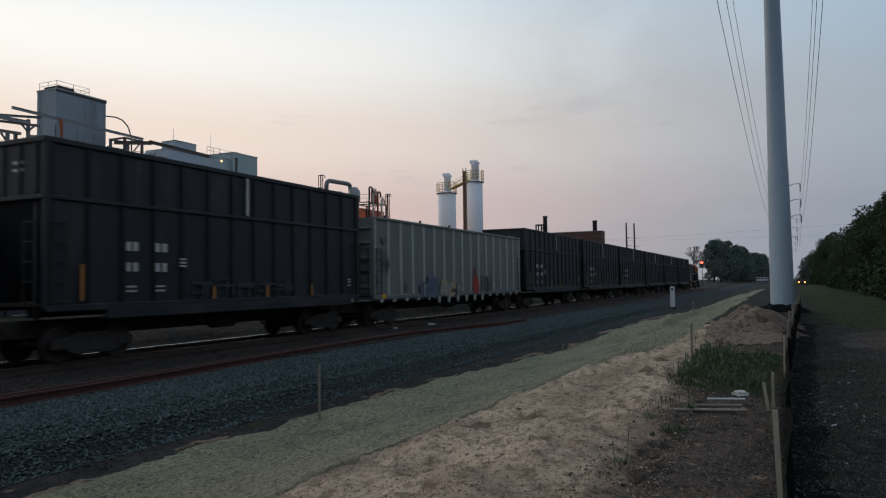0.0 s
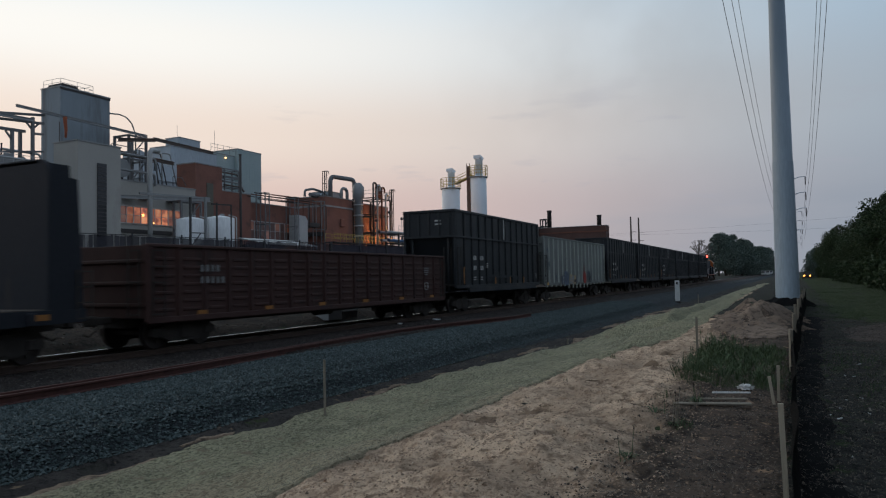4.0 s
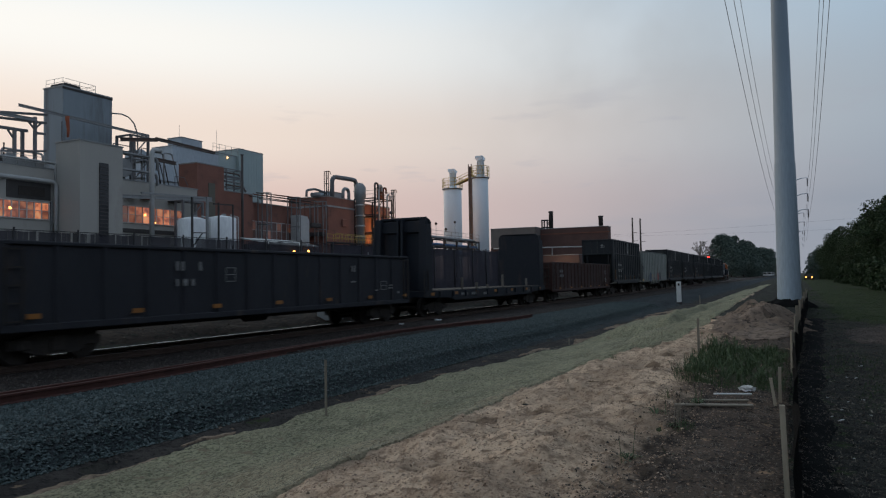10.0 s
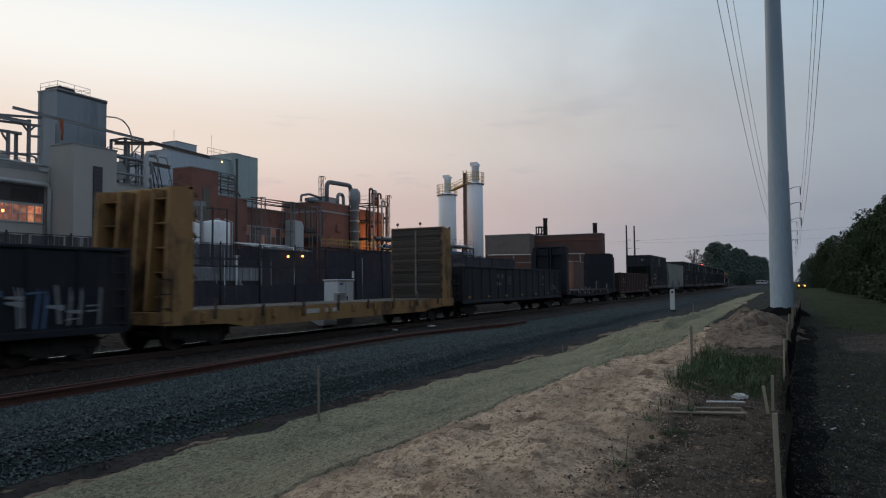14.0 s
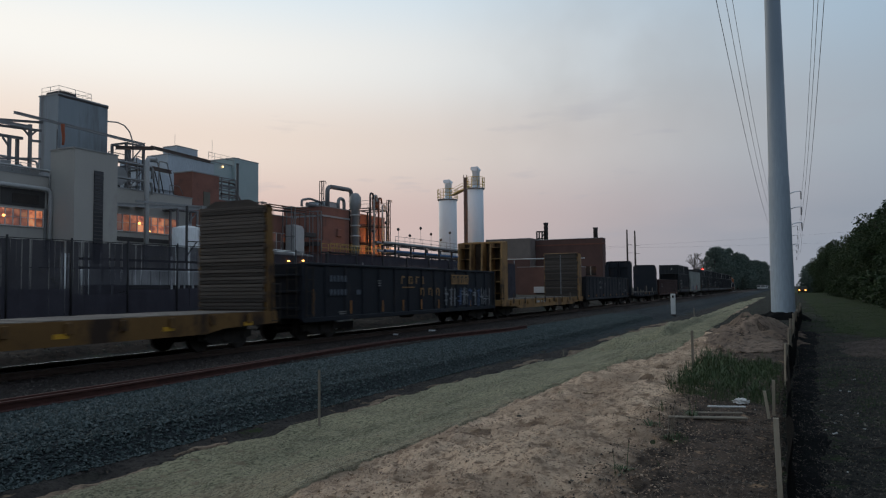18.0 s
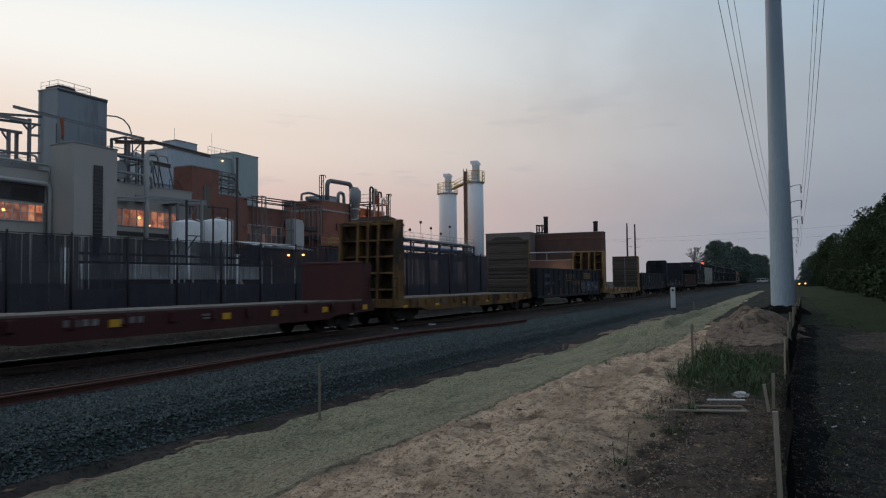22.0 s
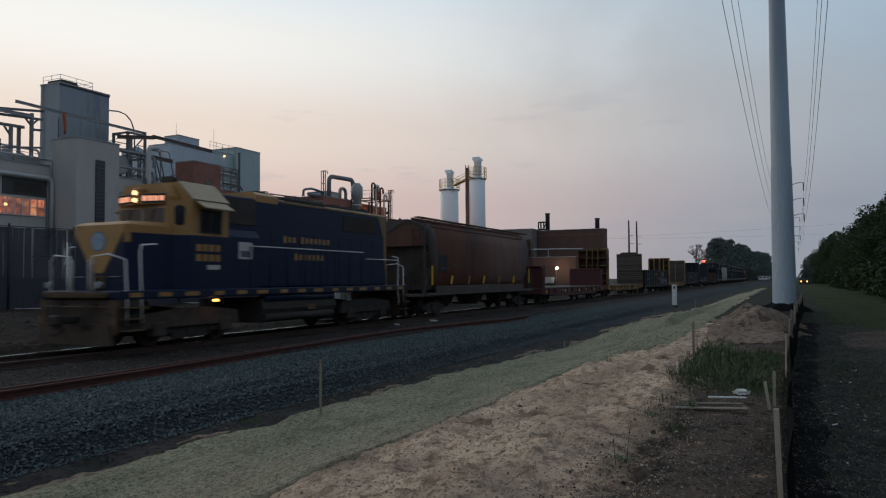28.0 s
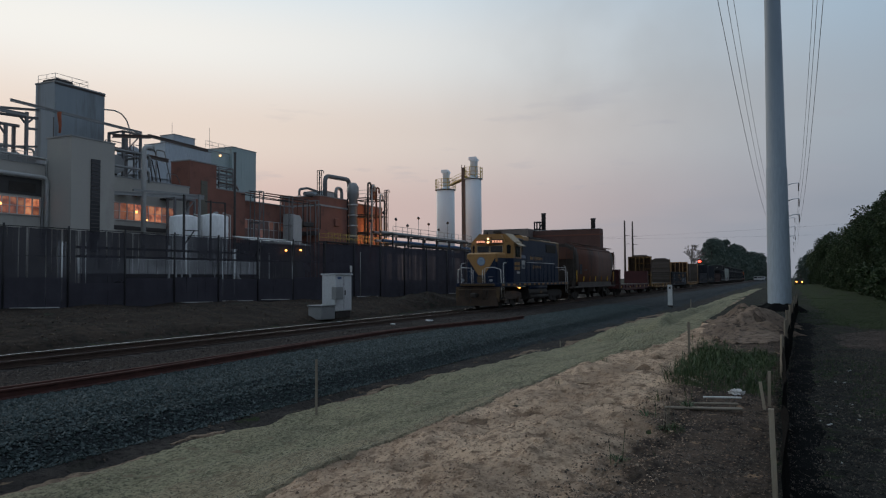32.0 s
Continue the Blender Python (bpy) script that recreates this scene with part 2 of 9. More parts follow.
M_BED = earth("old_track_bed", (0.0529, 0.0414, 0.03565), (0.0345, 0.02875, 0.0253), (0.0115, 0.01035, 0.0092), 1.0, None, 0.6, 1.0, 16.0)
M_BANK = earth("brown_bank_dirt", (0.04534, 0.03208, 0.02328), (0.0276, 0.0207, 0.01607), (0.008872, 0.007762, 0.006653), 0.7, (0.01282, 0.01449, 0.009423), 0.56, 1.0, 5.0)
M_HEAP = earth("dug_brown_earth", (0.2812, 0.2078, 0.1567), (0.1875, 0.1362, 0.1022), (0.05962, 0.046, 0.03578), 1.0, (0.08517, 0.06472, 0.05111), 0.60, 1.0, 6.0)
M_RAIL = surf("worn_rail_steel", (0.11, 0.075, 0.06), (0.07, 0.05, 0.042), 4, 0.6, 0.6, grain=60)
M_SHINE = surf("polished_rail_head", (0.70, 0.70, 0.70), (0.60, 0.60, 0.60), 5, 0.2, 1.0, bump=0.0)
M_RUST = surf("rusty_rail", (0.092, 0.035, 0.027), (0.058, 0.026, 0.022), 5, 0.85, 0.1, grain=60)
M_TIE = surf("creosoted_tie", (0.035, 0.028, 0.0231), (0.0224, 0.0189, 0.0168), 2, 0.9, bump=0.6, grain=18, vary=0.25, stretch=(6, 1, 6))
M_BLACKCAR = surf("black_car_paint", (0.0173, 0.02161, 0.02904), (0.02389, 0.02642, 0.03377), 1.2, 0.65, 0.0, bump=0.2, grain=30, dirt=(0.04118, 0.03441, 0.03291), dirt_at=0.56, stretch=(1, 1, 0.3), spec=0.2)
M_TALLCAR = surf("sooty_black_gondola_paint", (0.01852, 0.02239, 0.02639), (0.02645, 0.0295, 0.03284), 0.9, 0.6, 0.0, bump=0.25, grain=26, dirt=(0.04232, 0.04042, 0.03988), dirt_at=0.54, stretch=(1.2, 1, 0.25), spec=0.3)
M_GREYCAR = surf("grey_car_paint", (0.1716, 0.1868, 0.1767), (0.1373, 0.1502, 0.1414), 1.0, 0.65, 0.0, bump=0.2, grain=30, dirt=(0.1144, 0.0877, 0.06008), dirt_at=0.60, stretch=(1, 1, 0.25))
M_BROWNCAR = surf("red_brown_car_paint", (0.05865, 0.02415, 0.01932), (0.0414, 0.01932, 0.01656), 1.1, 0.75, 0.0, bump=0.3, grain=28, dirt=(0.02415, 0.01725, 0.01518), dirt_at=0.56, stretch=(1, 1, 0.3))
M_DARKCAR = surf("faded_black_car_paint", (0.0377, 0.03992, 0.04725), (0.02661, 0.02883, 0.03544), 1.1, 0.75, 0.0, bump=0.3, grain=28, dirt=(0.07096, 0.05544, 0.04725), dirt_at=0.58, stretch=(1, 1, 0.3), spec=0.2)
M_YELLOWCAR = surf("faded_yellow_car_paint", (0.36, 0.212, 0.088), (0.26, 0.15, 0.062), 1.3, 0.7, 0.0, bump=0.25, grain=26, dirt=(0.075, 0.047, 0.03), dirt_at=0.51, stretch=(1, 1, 0.5), spec=0.25)
M_YELLOWGRIMY = surf("grimy_yellow_car_paint", (0.225, 0.128, 0.046), (0.15, 0.085, 0.034), 1.3, 0.75, 0.0, bump=0.25, grain=26, dirt=(0.045, 0.03, 0.022), dirt_at=0.48, stretch=(1, 1, 0.5), spec=0.2)
M_RUSTWALL = surf("rust_brown_end_sheet", (0.075, 0.045, 0.026), (0.048, 0.03, 0.02), 1.1, 0.85, bump=0.3, grain=24, dirt=(0.03, 0.022, 0.017), dirt_at=0.52)
M_REDCAR = surf("maroon_car_paint", (0.06696, 0.01339, 0.01339), (0.04687, 0.01071, 0.01161), 1.2, 0.65, 0.0, bump=0.2, grain=26, dirt=(0.02232, 0.01339, 0.0125), dirt_at=0.60, stretch=(1, 1, 0.4))
M_HOPPER = surf("rusty_brown_hopper_paint", (0.128, 0.052, 0.032), (0.078, 0.034, 0.023), 0.7, 0.75, 0.0, bump=0.25, grain=24, dirt=(0.045, 0.03, 0.026), dirt_at=0.5, stretch=(1.4, 1, 0.22))
M_DUST = surf("pale_dust_on_steel", (0.19, 0.17, 0.155), (0.11, 0.10, 0.092), 3, 0.95, grain=30)
M_HOPPERGREY = surf("dusty_hopper_underframe", (0.088, 0.0715, 0.06325), (0.055, 0.04675, 0.04125), 1.2, 0.85, grain=24)
M_UNDER = surf("grimy_underframe", (0.04155, 0.0381, 0.03463), (0.06925, 0.05887, 0.05195), 2.5, 0.9, 0.0, bump=0.3, grain=30, spec=0.2)
M_TRUCK = surf("lit_brown_truck_steel", (0.0806, 0.0598, 0.0455), (0.039, 0.0312, 0.026), 3, 0.85, grain=26)
M_WHEEL = surf("wheel_steel", (0.065, 0.0546, 0.0494), (0.039, 0.0351, 0.0325), 3, 0.6, 0.5, grain=30)
M_PLANK = surf("weathered_planks", (0.102, 0.08364, 0.06936), (0.0561, 0.04692, 0.0408), 2.0, 0.9, bump=0.8, grain=20, vary=0.5, stretch=(1, 0.3, 6))
M_DECK = surf("worn_deck_planks", (0.1512, 0.1332, 0.1152), (0.108, 0.0936, 0.0828), 2.0, 0.9, bump=0.5, grain=20, vary=0.25)
M_BLUE = surf("locomotive_blue", (0.0075, 0.0165, 0.043), (0.0105, 0.0205, 0.048), 0.8, 0.5, 0.0, bump=0.08, grain=20, dirt=(0.012, 0.0165, 0.027), dirt_at=0.58, stretch=(1, 1, 0.4), spec=0.2)
M_GOLD = surf("locomotive_yellow", (0.36, 0.195, 0.062), (0.29, 0.152, 0.05), 1.0, 0.5, 0.0, bump=0.08, grain=20, dirt=(0.13, 0.075, 0.035), dirt_at=0.58)
M_ORANGE = surf("locomotive_orange", (0.55, 0.14, 0.03), (0.45, 0.11, 0.03), 1.0, 0.5, grain=20)
M_WHITE = surf("white_paint", (0.72, 0.72, 0.70), (0.62, 0.62, 0.60), 1.5, 0.6, bump=0.1, grain=25, dirt=(0.38, 0.35, 0.30), dirt_at=0.62)
M_MARKYELLOW = surf("reflective_yellow_tape", (0.75, 0.42, 0.04), (0.65, 0.36, 0.04), 3, 0.4, bump=0.0)
M_LETTER = surf("faded_white_lettering", (0.55, 0.55, 0.53), (0.35, 0.35, 0.34), 5, 0.7, bump=0.0)
M_STENCIL = surf("worn_white_stencil", (0.26, 0.265, 0.265), (0.12, 0.12, 0.12), 6, 0.8, bump=0.0)
M_GALV = surf("galvanised_pole_steel", (0.46, 0.545, 0.62), (0.40, 0.48, 0.55), 0.5, 0.5, 0.1, bump=0.1, grain=12, stretch=(1, 1, 0.15))


def height_shaded_shaft():
    """Galvanised steel with its shading put into the colour: pale at the foot, darker and blue-grey with height."""
    m = surf("height_shaded_pole_steel", (0.46, 0.545, 0.62), (0.40, 0.48, 0.55), 0.5, 0.5, 0.1, bump=0.1, grain=12, stretch=(1, 1, 0.15))
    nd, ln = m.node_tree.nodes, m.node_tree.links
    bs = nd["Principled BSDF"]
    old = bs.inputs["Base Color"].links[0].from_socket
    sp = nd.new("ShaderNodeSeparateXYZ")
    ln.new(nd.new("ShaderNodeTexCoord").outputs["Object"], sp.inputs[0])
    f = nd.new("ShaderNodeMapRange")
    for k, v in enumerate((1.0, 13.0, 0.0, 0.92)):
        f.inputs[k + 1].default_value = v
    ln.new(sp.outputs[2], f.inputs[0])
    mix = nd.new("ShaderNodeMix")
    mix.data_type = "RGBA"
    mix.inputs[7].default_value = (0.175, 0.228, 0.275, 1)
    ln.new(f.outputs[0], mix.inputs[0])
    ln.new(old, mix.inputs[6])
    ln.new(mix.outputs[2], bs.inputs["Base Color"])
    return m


M_SHAFT = height_shaded_shaft()
M_WIRE = surf("dull_cable", (0.17, 0.17, 0.175), (0.13, 0.13, 0.135), 2, 0.6, 0.5, bump=0)


def screen_cloth(name, colour, low, high):
    """Worn screening cloth on wire mesh: daylight passes through its weave, more where strips have torn or slipped."""
    m = surf(name, colour, tuple(0.7 * v for v in colour), 1.2, 0.85, bump=0.2, grain=14, spec=0.15)
    nd, ln = m.node_tree.nodes, m.node_tree.links
    out = next(n for n in nd if n.type == "OUTPUT_MATERIAL")
    tc = nd.new("ShaderNodeTexCoord").outputs["Object"]
    mp = nd.new("ShaderNodeMapping")
    mp.inputs["Scale"].default_value = (8.0, 0.0, 0.10)
    ln.new(tc, mp.inputs[0])
    strips = nd.new("ShaderNodeTexNoise")
    strips.inputs["Scale"].default_value, strips.inputs["Detail"].default_value = 1.0, 5.0
    ln.new(mp.outputs[0], strips.inputs["Vector"])
    broad = nd.new("ShaderNodeTexNoise")
    broad.inputs["Scale"].default_value = 0.35
    ln.new(tc, broad.inputs["Vector"])
    a = nd.new("ShaderNodeMapRange")
    for k, v in enumerate((0.595, 0.64, low, high)):
        a.inputs[k + 1].default_value = v
    ln.new(strips.outputs[0], a.inputs[0])
    c = nd.new("ShaderNodeMapRange")
    for k, v in enumerate((0.35, 0.6, 0.5, 1.3)):
        c.inputs[k + 1].default_value = v
    ln.new(broad.outputs[0], c.inputs[0])
    f = nd.new("ShaderNodeMath")
    f.operation, f.use_clamp = "MULTIPLY", True
    ln.new(a.outputs[0], f.inputs[0])
    ln.new(c.outputs[0], f.inputs[1])
    mix = nd.new("ShaderNodeMixShader")
    ln.new(f.outputs[0], mix.inputs[0])
    ln.new(nd["Principled BSDF"].outputs[0], mix.inputs[1])
    ln.new(nd.new("ShaderNodeBsdfTransparent").outputs[0], mix.inputs[2])
    ln.new(mix.outputs[0], out.inputs["Surface"])
    return m


M_CLOTHTHIN = screen_cloth("thin_screen_cloth", (0.054, 0.053, 0.065), 0.18, 0.9)
M_CLOTHMID = screen_cloth("worn_screen_cloth", (0.054, 0.053, 0.065), 0.27, 0.95)
M_CLOTHPART = screen_cloth("partly_worn_screen_cloth", (0.054, 0.053, 0.065), 0.10, 0.6)
M_CLOTHDENSE = screen_cloth("dense_screen_cloth", (0.058, 0.056, 0.070), 0.02, 0.14)
M_FENCESTEEL = surf("fence_steel", (0.035, 0.035, 0.038), (0.025, 0.025, 0.028), 2, 0.7, 0.3)
M_STUCCO = surf("grey_concrete_wall", (0.3951, 0.3835, 0.3472), (0.3324, 0.324, 0.2988), 0.25, 0.9, bump=0.15, grain=6, dirt=(0.3011, 0.2848, 0.2617), dirt_at=0.60, rust_scale=1.2, stretch=(1, 1, 0.5), mottle=0.9)
M_CLAD = surf("blue_grey_cladding", (0.24, 0.285, 0.315), (0.195, 0.235, 0.26), 0.3, 0.6, 0.0, bump=0.15, grain=7, dirt=(0.085, 0.083, 0.083), dirt_at=0.53, stretch=(1, 1, 0.12), mottle=0.9)
M_TEAL = surf("pale_green_cladding", (0.36, 0.45, 0.45), (0.30, 0.385, 0.39), 0.3, 0.6, 0.0, bump=0.15, grain=7)
M_BRICK = surf("red_brick", (0.2562, 0.115, 0.085), (0.2063, 0.09625, 0.07375), 0.6, 0.9, bump=0.4, grain=9, dirt=(0.1187, 0.07, 0.05875), dirt_at=0.55, rust_scale=1.0)
M_BRICKDARK = surf("weathered_brick", (0.112, 0.060, 0.05), (0.086, 0.049, 0.042), 0.5, 0.9, bump=0.4, grain=9)
M_ANNEX = surf("soot_grey_render", (0.18, 0.1537, 0.1387), (0.1425, 0.1237, 0.1125), 0.4, 0.9, bump=0.3, grain=6, dirt=(0.0975, 0.075, 0.0675), dirt_at=0.55)
M_ROOF = surf("tar_roof", (0.06, 0.06, 0.06), (0.045, 0.045, 0.047), 0.5, 0.95)
M_TANK = surf("white_tank_paint", (0.84, 0.86, 0.86), (0.78, 0.80, 0.80), 0.4, 0.55, bump=0.1, grain=8, dirt=(0.5, 0.49, 0.46), dirt_at=0.64, stretch=(1, 1, 0.2))
M_SILO = surf("pale_silo_steel", (0.80, 0.87, 0.92), (0.75, 0.82, 0.87), 0.3, 0.55, 0.0, bump=0.05, grain=6, stretch=(1, 1, 0.1), dirt=(0.62, 0.62, 0.61), dirt_at=0.64, mottle=0.92)
M_PIPE = surf("grey_process_pipe", (0.30, 0.31, 0.31), (0.22, 0.23, 0.235), 0.8, 0.5, 0.3, grain=10)
M_PIPEDARK = surf("dark_structural_steel", (0.075, 0.07, 0.068), (0.05, 0.048, 0.048), 0.8, 0.7, 0.3, grain=10, dirt=(0.11, 0.055, 0.035), dirt_at=0.6)
M_PIPERUST = surf("rusty_red_pipe", (0.20, 0.085, 0.055), (0.14, 0.06, 0.045), 0.8, 0.75, 0.2, grain=10)
M_RUSTSTEEL = surf("rust_streaked_steel", (0.15, 0.125, 0.11), (0.10, 0.085, 0.078), 0.9, 0.75, 0.1, grain=10, dirt=(0.13, 0.06, 0.04), dirt_at=0.5)
M_PIPEBLUE = surf("blue_pipe", (0.10, 0.20, 0.37), (0.08, 0.17, 0.32), 0.8, 0.5, 0.1, grain=10)
M_ROOFSTEEL = surf("grey_roof_steel", (0.20, 0.205, 0.21), (0.14, 0.14, 0.145), 0.8, 0.7, 0.0, grain=10, dirt=(0.14, 0.085, 0.06), dirt_at=0.58)
M_PALEPIPE = surf("pale_grey_pipe", (0.46, 0.47, 0.46), (0.38, 0.39, 0.385), 0.8, 0.55, 0.0, grain=10, dirt=(0.24, 0.22, 0.20), dirt_at=0.6)
M_CLADPALE = surf("pale_blue_cladding", (0.42, 0.48, 0.53), (0.36, 0.42, 0.46), 0.3, 0.6, 0.0, bump=0.15, grain=7, stretch=(1, 1, 0.2))
M_FLOOD = glowing("white_floodlight", (1.0, 0.82, 0.55), 18.0)
M_SAFETY = surf("yellow_railing_paint", (0.55, 0.40, 0.10), (0.45, 0.32, 0.08), 2, 0.6, grain=20)
M_CABINET = surf("pale_grey_cabinet", (0.60, 0.62, 0.63), (0.54, 0.56, 0.57), 1.0, 0.5, 0.1, bump=0.05, grain=12, dirt=(0.40, 0.38, 0.35), dirt_at=0.64)
M_STAKE = surf("raw_wood_stake", (0.27, 0.235, 0.185), (0.19, 0.165, 0.13), 4, 0.9, bump=0.4, grain=30, stretch=(4, 4, 0.5), vary=0.2)
M_STAKEPALE = surf("bleached_wood_stake", (0.46, 0.40, 0.31), (0.36, 0.31, 0.24), 4, 0.9, bump=0.4, grain=30, stretch=(4, 4, 0.5), vary=0.15)
M_SILT = surf("black_silt_fabric", (0.008, 0.008, 0.008), (0.013, 0.013, 0.013), 2, 0.95, bump=0.5, grain=40, spec=0.05)
M_BARK = surf("bark", (0.075, 0.06, 0.05), (0.05, 0.042, 0.036), 3, 0.95, bump=0.6, grain=10, stretch=(1, 1, 0.3))
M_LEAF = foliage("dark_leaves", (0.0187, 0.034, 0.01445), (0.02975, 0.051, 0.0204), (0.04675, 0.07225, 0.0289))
# distance haze is mixed into these paler, bluer leaf colours
M_LEAFFAR = foliage("haze_tinted_leaves", (0.058, 0.084, 0.07525), (0.0841, 0.117, 0.098), (0.1232, 0.1575, 0.1313))
M_GRASS = foliage("grass_blades", (0.038, 0.064, 0.028), (0.052, 0.086, 0.036), (0.085, 0.115, 0.052))
M_LAWN = earth("rough_grass", (0.04335, 0.0612, 0.0204), (0.02856, 0.04182, 0.0153), (0.00918, 0.01377, 0.00612), 1.0, (0.04335, 0.03366, 0.02346), 0.60, 1.0, 9.0)
M_RED = glowing("red_signal_light", (1.0, 0.03, 0.015), 14.0)
M_AMBER = glowing("sodium_lamp", (1.0, 0.36, 0.06), 7.0)
M_ROOMLAMP = glowing("room_lamp_glow", (1.0, 0.42, 0.10), 2.6)
M_LAMPWHITE = glowing("white_lamp", (1.0, 0.55, 0.22), 3.2)
# panes far from a lamp: the room's dim glow is in the base colour
M_LITROOM = surf("dim_room_tint_glass", (0.20, 0.10, 0.08), (0.10, 0.06, 0.055), 0.8, 0.3, bump=0.0)
M_PANEBRIGHT = glowing("pane_glowing_bright", (1.0, 0.32, 0.09), 0.55, (0.3, 0.15, 0.1))
M_PANEMID = glowing("pane_glowing_mid", (1.0, 0.24, 0.08), 0.27, (0.3, 0.15, 0.1))
M_PANEDIM = glowing("pane_glowing_dim", (1.0, 0.30, 0.17), 0.13, (0.28, 0.16, 0.13))
M_SASH = surf("dull_white_window_sash", (0.62, 0.58, 0.55), (0.52, 0.49, 0.46), 2, 0.6, grain=20)


def lit_pane(mat, weak, strong):
    """Glass that glows itself in place of a lit workshop; noise varies the glow."""
    nd, ln = mat.node_tree.nodes, mat.node_tree.links
    bs = nd["Principled BSDF"]
    bs.inputs["Roughness"].default_value = 0.15
    room = nd.new("ShaderNodeTexNoise")
    room.inputs["Scale"].default_value, room.inputs["Detail"].default_value, room.inputs["Roughness"].default_value = 1.3, 5.0, 0.7
    ln.new(nd.new("ShaderNodeTexCoord").outputs["Object"], room.inputs["Vector"])
    rp = nd.new("ShaderNodeValToRGB")
    els = rp.color_ramp.elements
    els.new(0.48)
    els.new(0.58)
    for e, (p, c) in zip(els, ((0.36, (0.10, 0.03, 0.025)), (0.46, (0.45, 0.11, 0.06)), (0.54, (1.0, 0.30, 0.13)), (0.66, (1.0, 0.55, 0.27)))):
        e.position, e.color = p, (*c, 1)
    ln.new(room.outputs[0], rp.inputs[0])
    ln.new(rp.outputs[0], bs.inputs["Emission Color"])
    info, span = nd.new("ShaderNodeObjectInfo"), nd.new("ShaderNodeMapRange")
    span.inputs[3].default_value, span.inputs[4].default_value = weak, strong
    ln.new(info.outputs["Random"], span.inputs[0])
    ln.new(span.outputs[0], bs.inputs["Emission Strength"])


lit_pane(M_PANEBRIGHT, 0.32, 0.60)
lit_pane(M_PANEMID, 0.14, 0.34)
lit_pane(M_PANEDIM, 0.02, 0.07)
M_BOARD = glowing("lit_number_board", (1.0, 0.34, 0.15), 0.9)
M_DARKGLASS = surf("dark_window_glass", (0.012, 0.014, 0.017), (0.02, 0.022, 0.026), 1, 0.12, bump=0.0)


# ------------------------------------------------------------------ mesh helpers
class Build:
    """Gathers boxes, tubes and prisms into one mesh."""

    def __init__(self):
        self.v, self.f, self.s = [], [], []

    def face(self, idx, smooth=False):
        self.f.append(idx)
        self.s.append(smooth)

    def box(self, x0, x1, y0, y1, z0, z1, c=0.0):
        if c <= 0:
            n = len(self.v)
            self.v += [(x, y, z) for z in (z0, z1) for y in (y0, y1) for x in (x0, x1)]
            for q in ((0, 2, 3, 1), (4, 5, 7, 6), (0, 1, 5, 4), (2, 6, 7, 3), (0, 4, 6, 2), (1, 3, 7, 5)):
                self.face([n + i for i in q])
            return self
        c = min(c, abs(x1 - x0) * 0.45, abs(y1 - y0) * 0.45, abs(z1 - z0) * 0.45)
        lo, hi, n = (x0, y0, z0), (x1, y1, z1), len(self.v)
        at = {}
        for i in range(8):
            s = (i & 1, i >> 1 & 1, i >> 2 & 1)
            for a in range(3):
                p = [(hi[k] if s[k] else lo[k]) if k == a else (hi[k] - c if s[k] else lo[k] + c) for k in range(3)]
                at[i, a] = len(self.v)
                self.v.append(tuple(p))
        for a in range(3):
            b, d = (a + 1) % 3, (a + 2) % 3
            for s in (0, 1):
                q = [(s << a) | (i << b) | (j << d) for i, j in ((0, 0), (1, 0), (1, 1), (0, 1))]
                if not s:
                    q.reverse()
                self.face([at[i, a] for i in q])
            for sb in (0, 1):
                for sd in (0, 1):
                    i0 = (sb << b) | (sd << d)
                    i1 = i0 | (1 << a)
                    q = [at[i0, b], at[i1, b], at[i1, d], at[i0, d]]
                    self.face(q if sb == sd else q[::-1])
        for i in range(8):
            q = [at[i, 0], at[i, 1], at[i, 2]]
            self.face(q if bin(i).count("1") % 2 else q[::-1])
        return self

    def tube(self, pts, r, n=8, r2=None, cap=True):
        pts = [Vector(p) for p in pts]
        base, m = len(self.v), len(pts)
        for i, p in enumerate(pts):
            d = (pts[min(i + 1, m - 1)] - pts[max(i - 1, 0)]).normalized()
            a = d.orthogonal().normalized() if i == 0 else (a - d * a.dot(d)).normalized()
            b = d.cross(a)
            rr = r if r2 is None else r + (r2 - r) * i / (m - 1)
            for k in range(n):
                w = 2 * math.pi * (k + 0.5) / n
                self.v.append(tuple(p + (a * math.cos(w) + b * math.sin(w)) * rr))
        for i in range(m - 1):
            for k in range(n):
                q = base + i * n
                self.face([q + k, q + (k + 1) % n, q + n + (k + 1) % n, q + n + k], n > 5)
        if cap:
            self.face([base + k for k in range(n)][::-1])
            self.face([base + (m - 1) * n + k for k in range(n)])
        return self

    def beam(self, p, q, w, h=None):
        """A square bar from p to q."""
        h = h or w
        p, q = Vector(p), Vector(q)
        d = (q - p).normalized()
        a = d.cross(Vector((0, 0, 1)))
        a = a.normalized() if a.length > 0.01 else Vector((1, 0, 0))
        b = a.cross(d)
        n = len(self.v)
        for e in (p, q):
            for s, t in ((-1, -1), (1, -1), (1, 1), (-1, 1)):
                self.v.append(tuple(e + a * (s * w / 2) + b * (t * h / 2)))
        for k in range(4):
            self.face([n + k, n + (k + 1) % 4, n + 4 + (k + 1) % 4, n + 4 + k])
        self.face([n + 3, n + 2, n + 1, n])
        self.face([n + 4, n + 5, n + 6, n + 7])
        return self

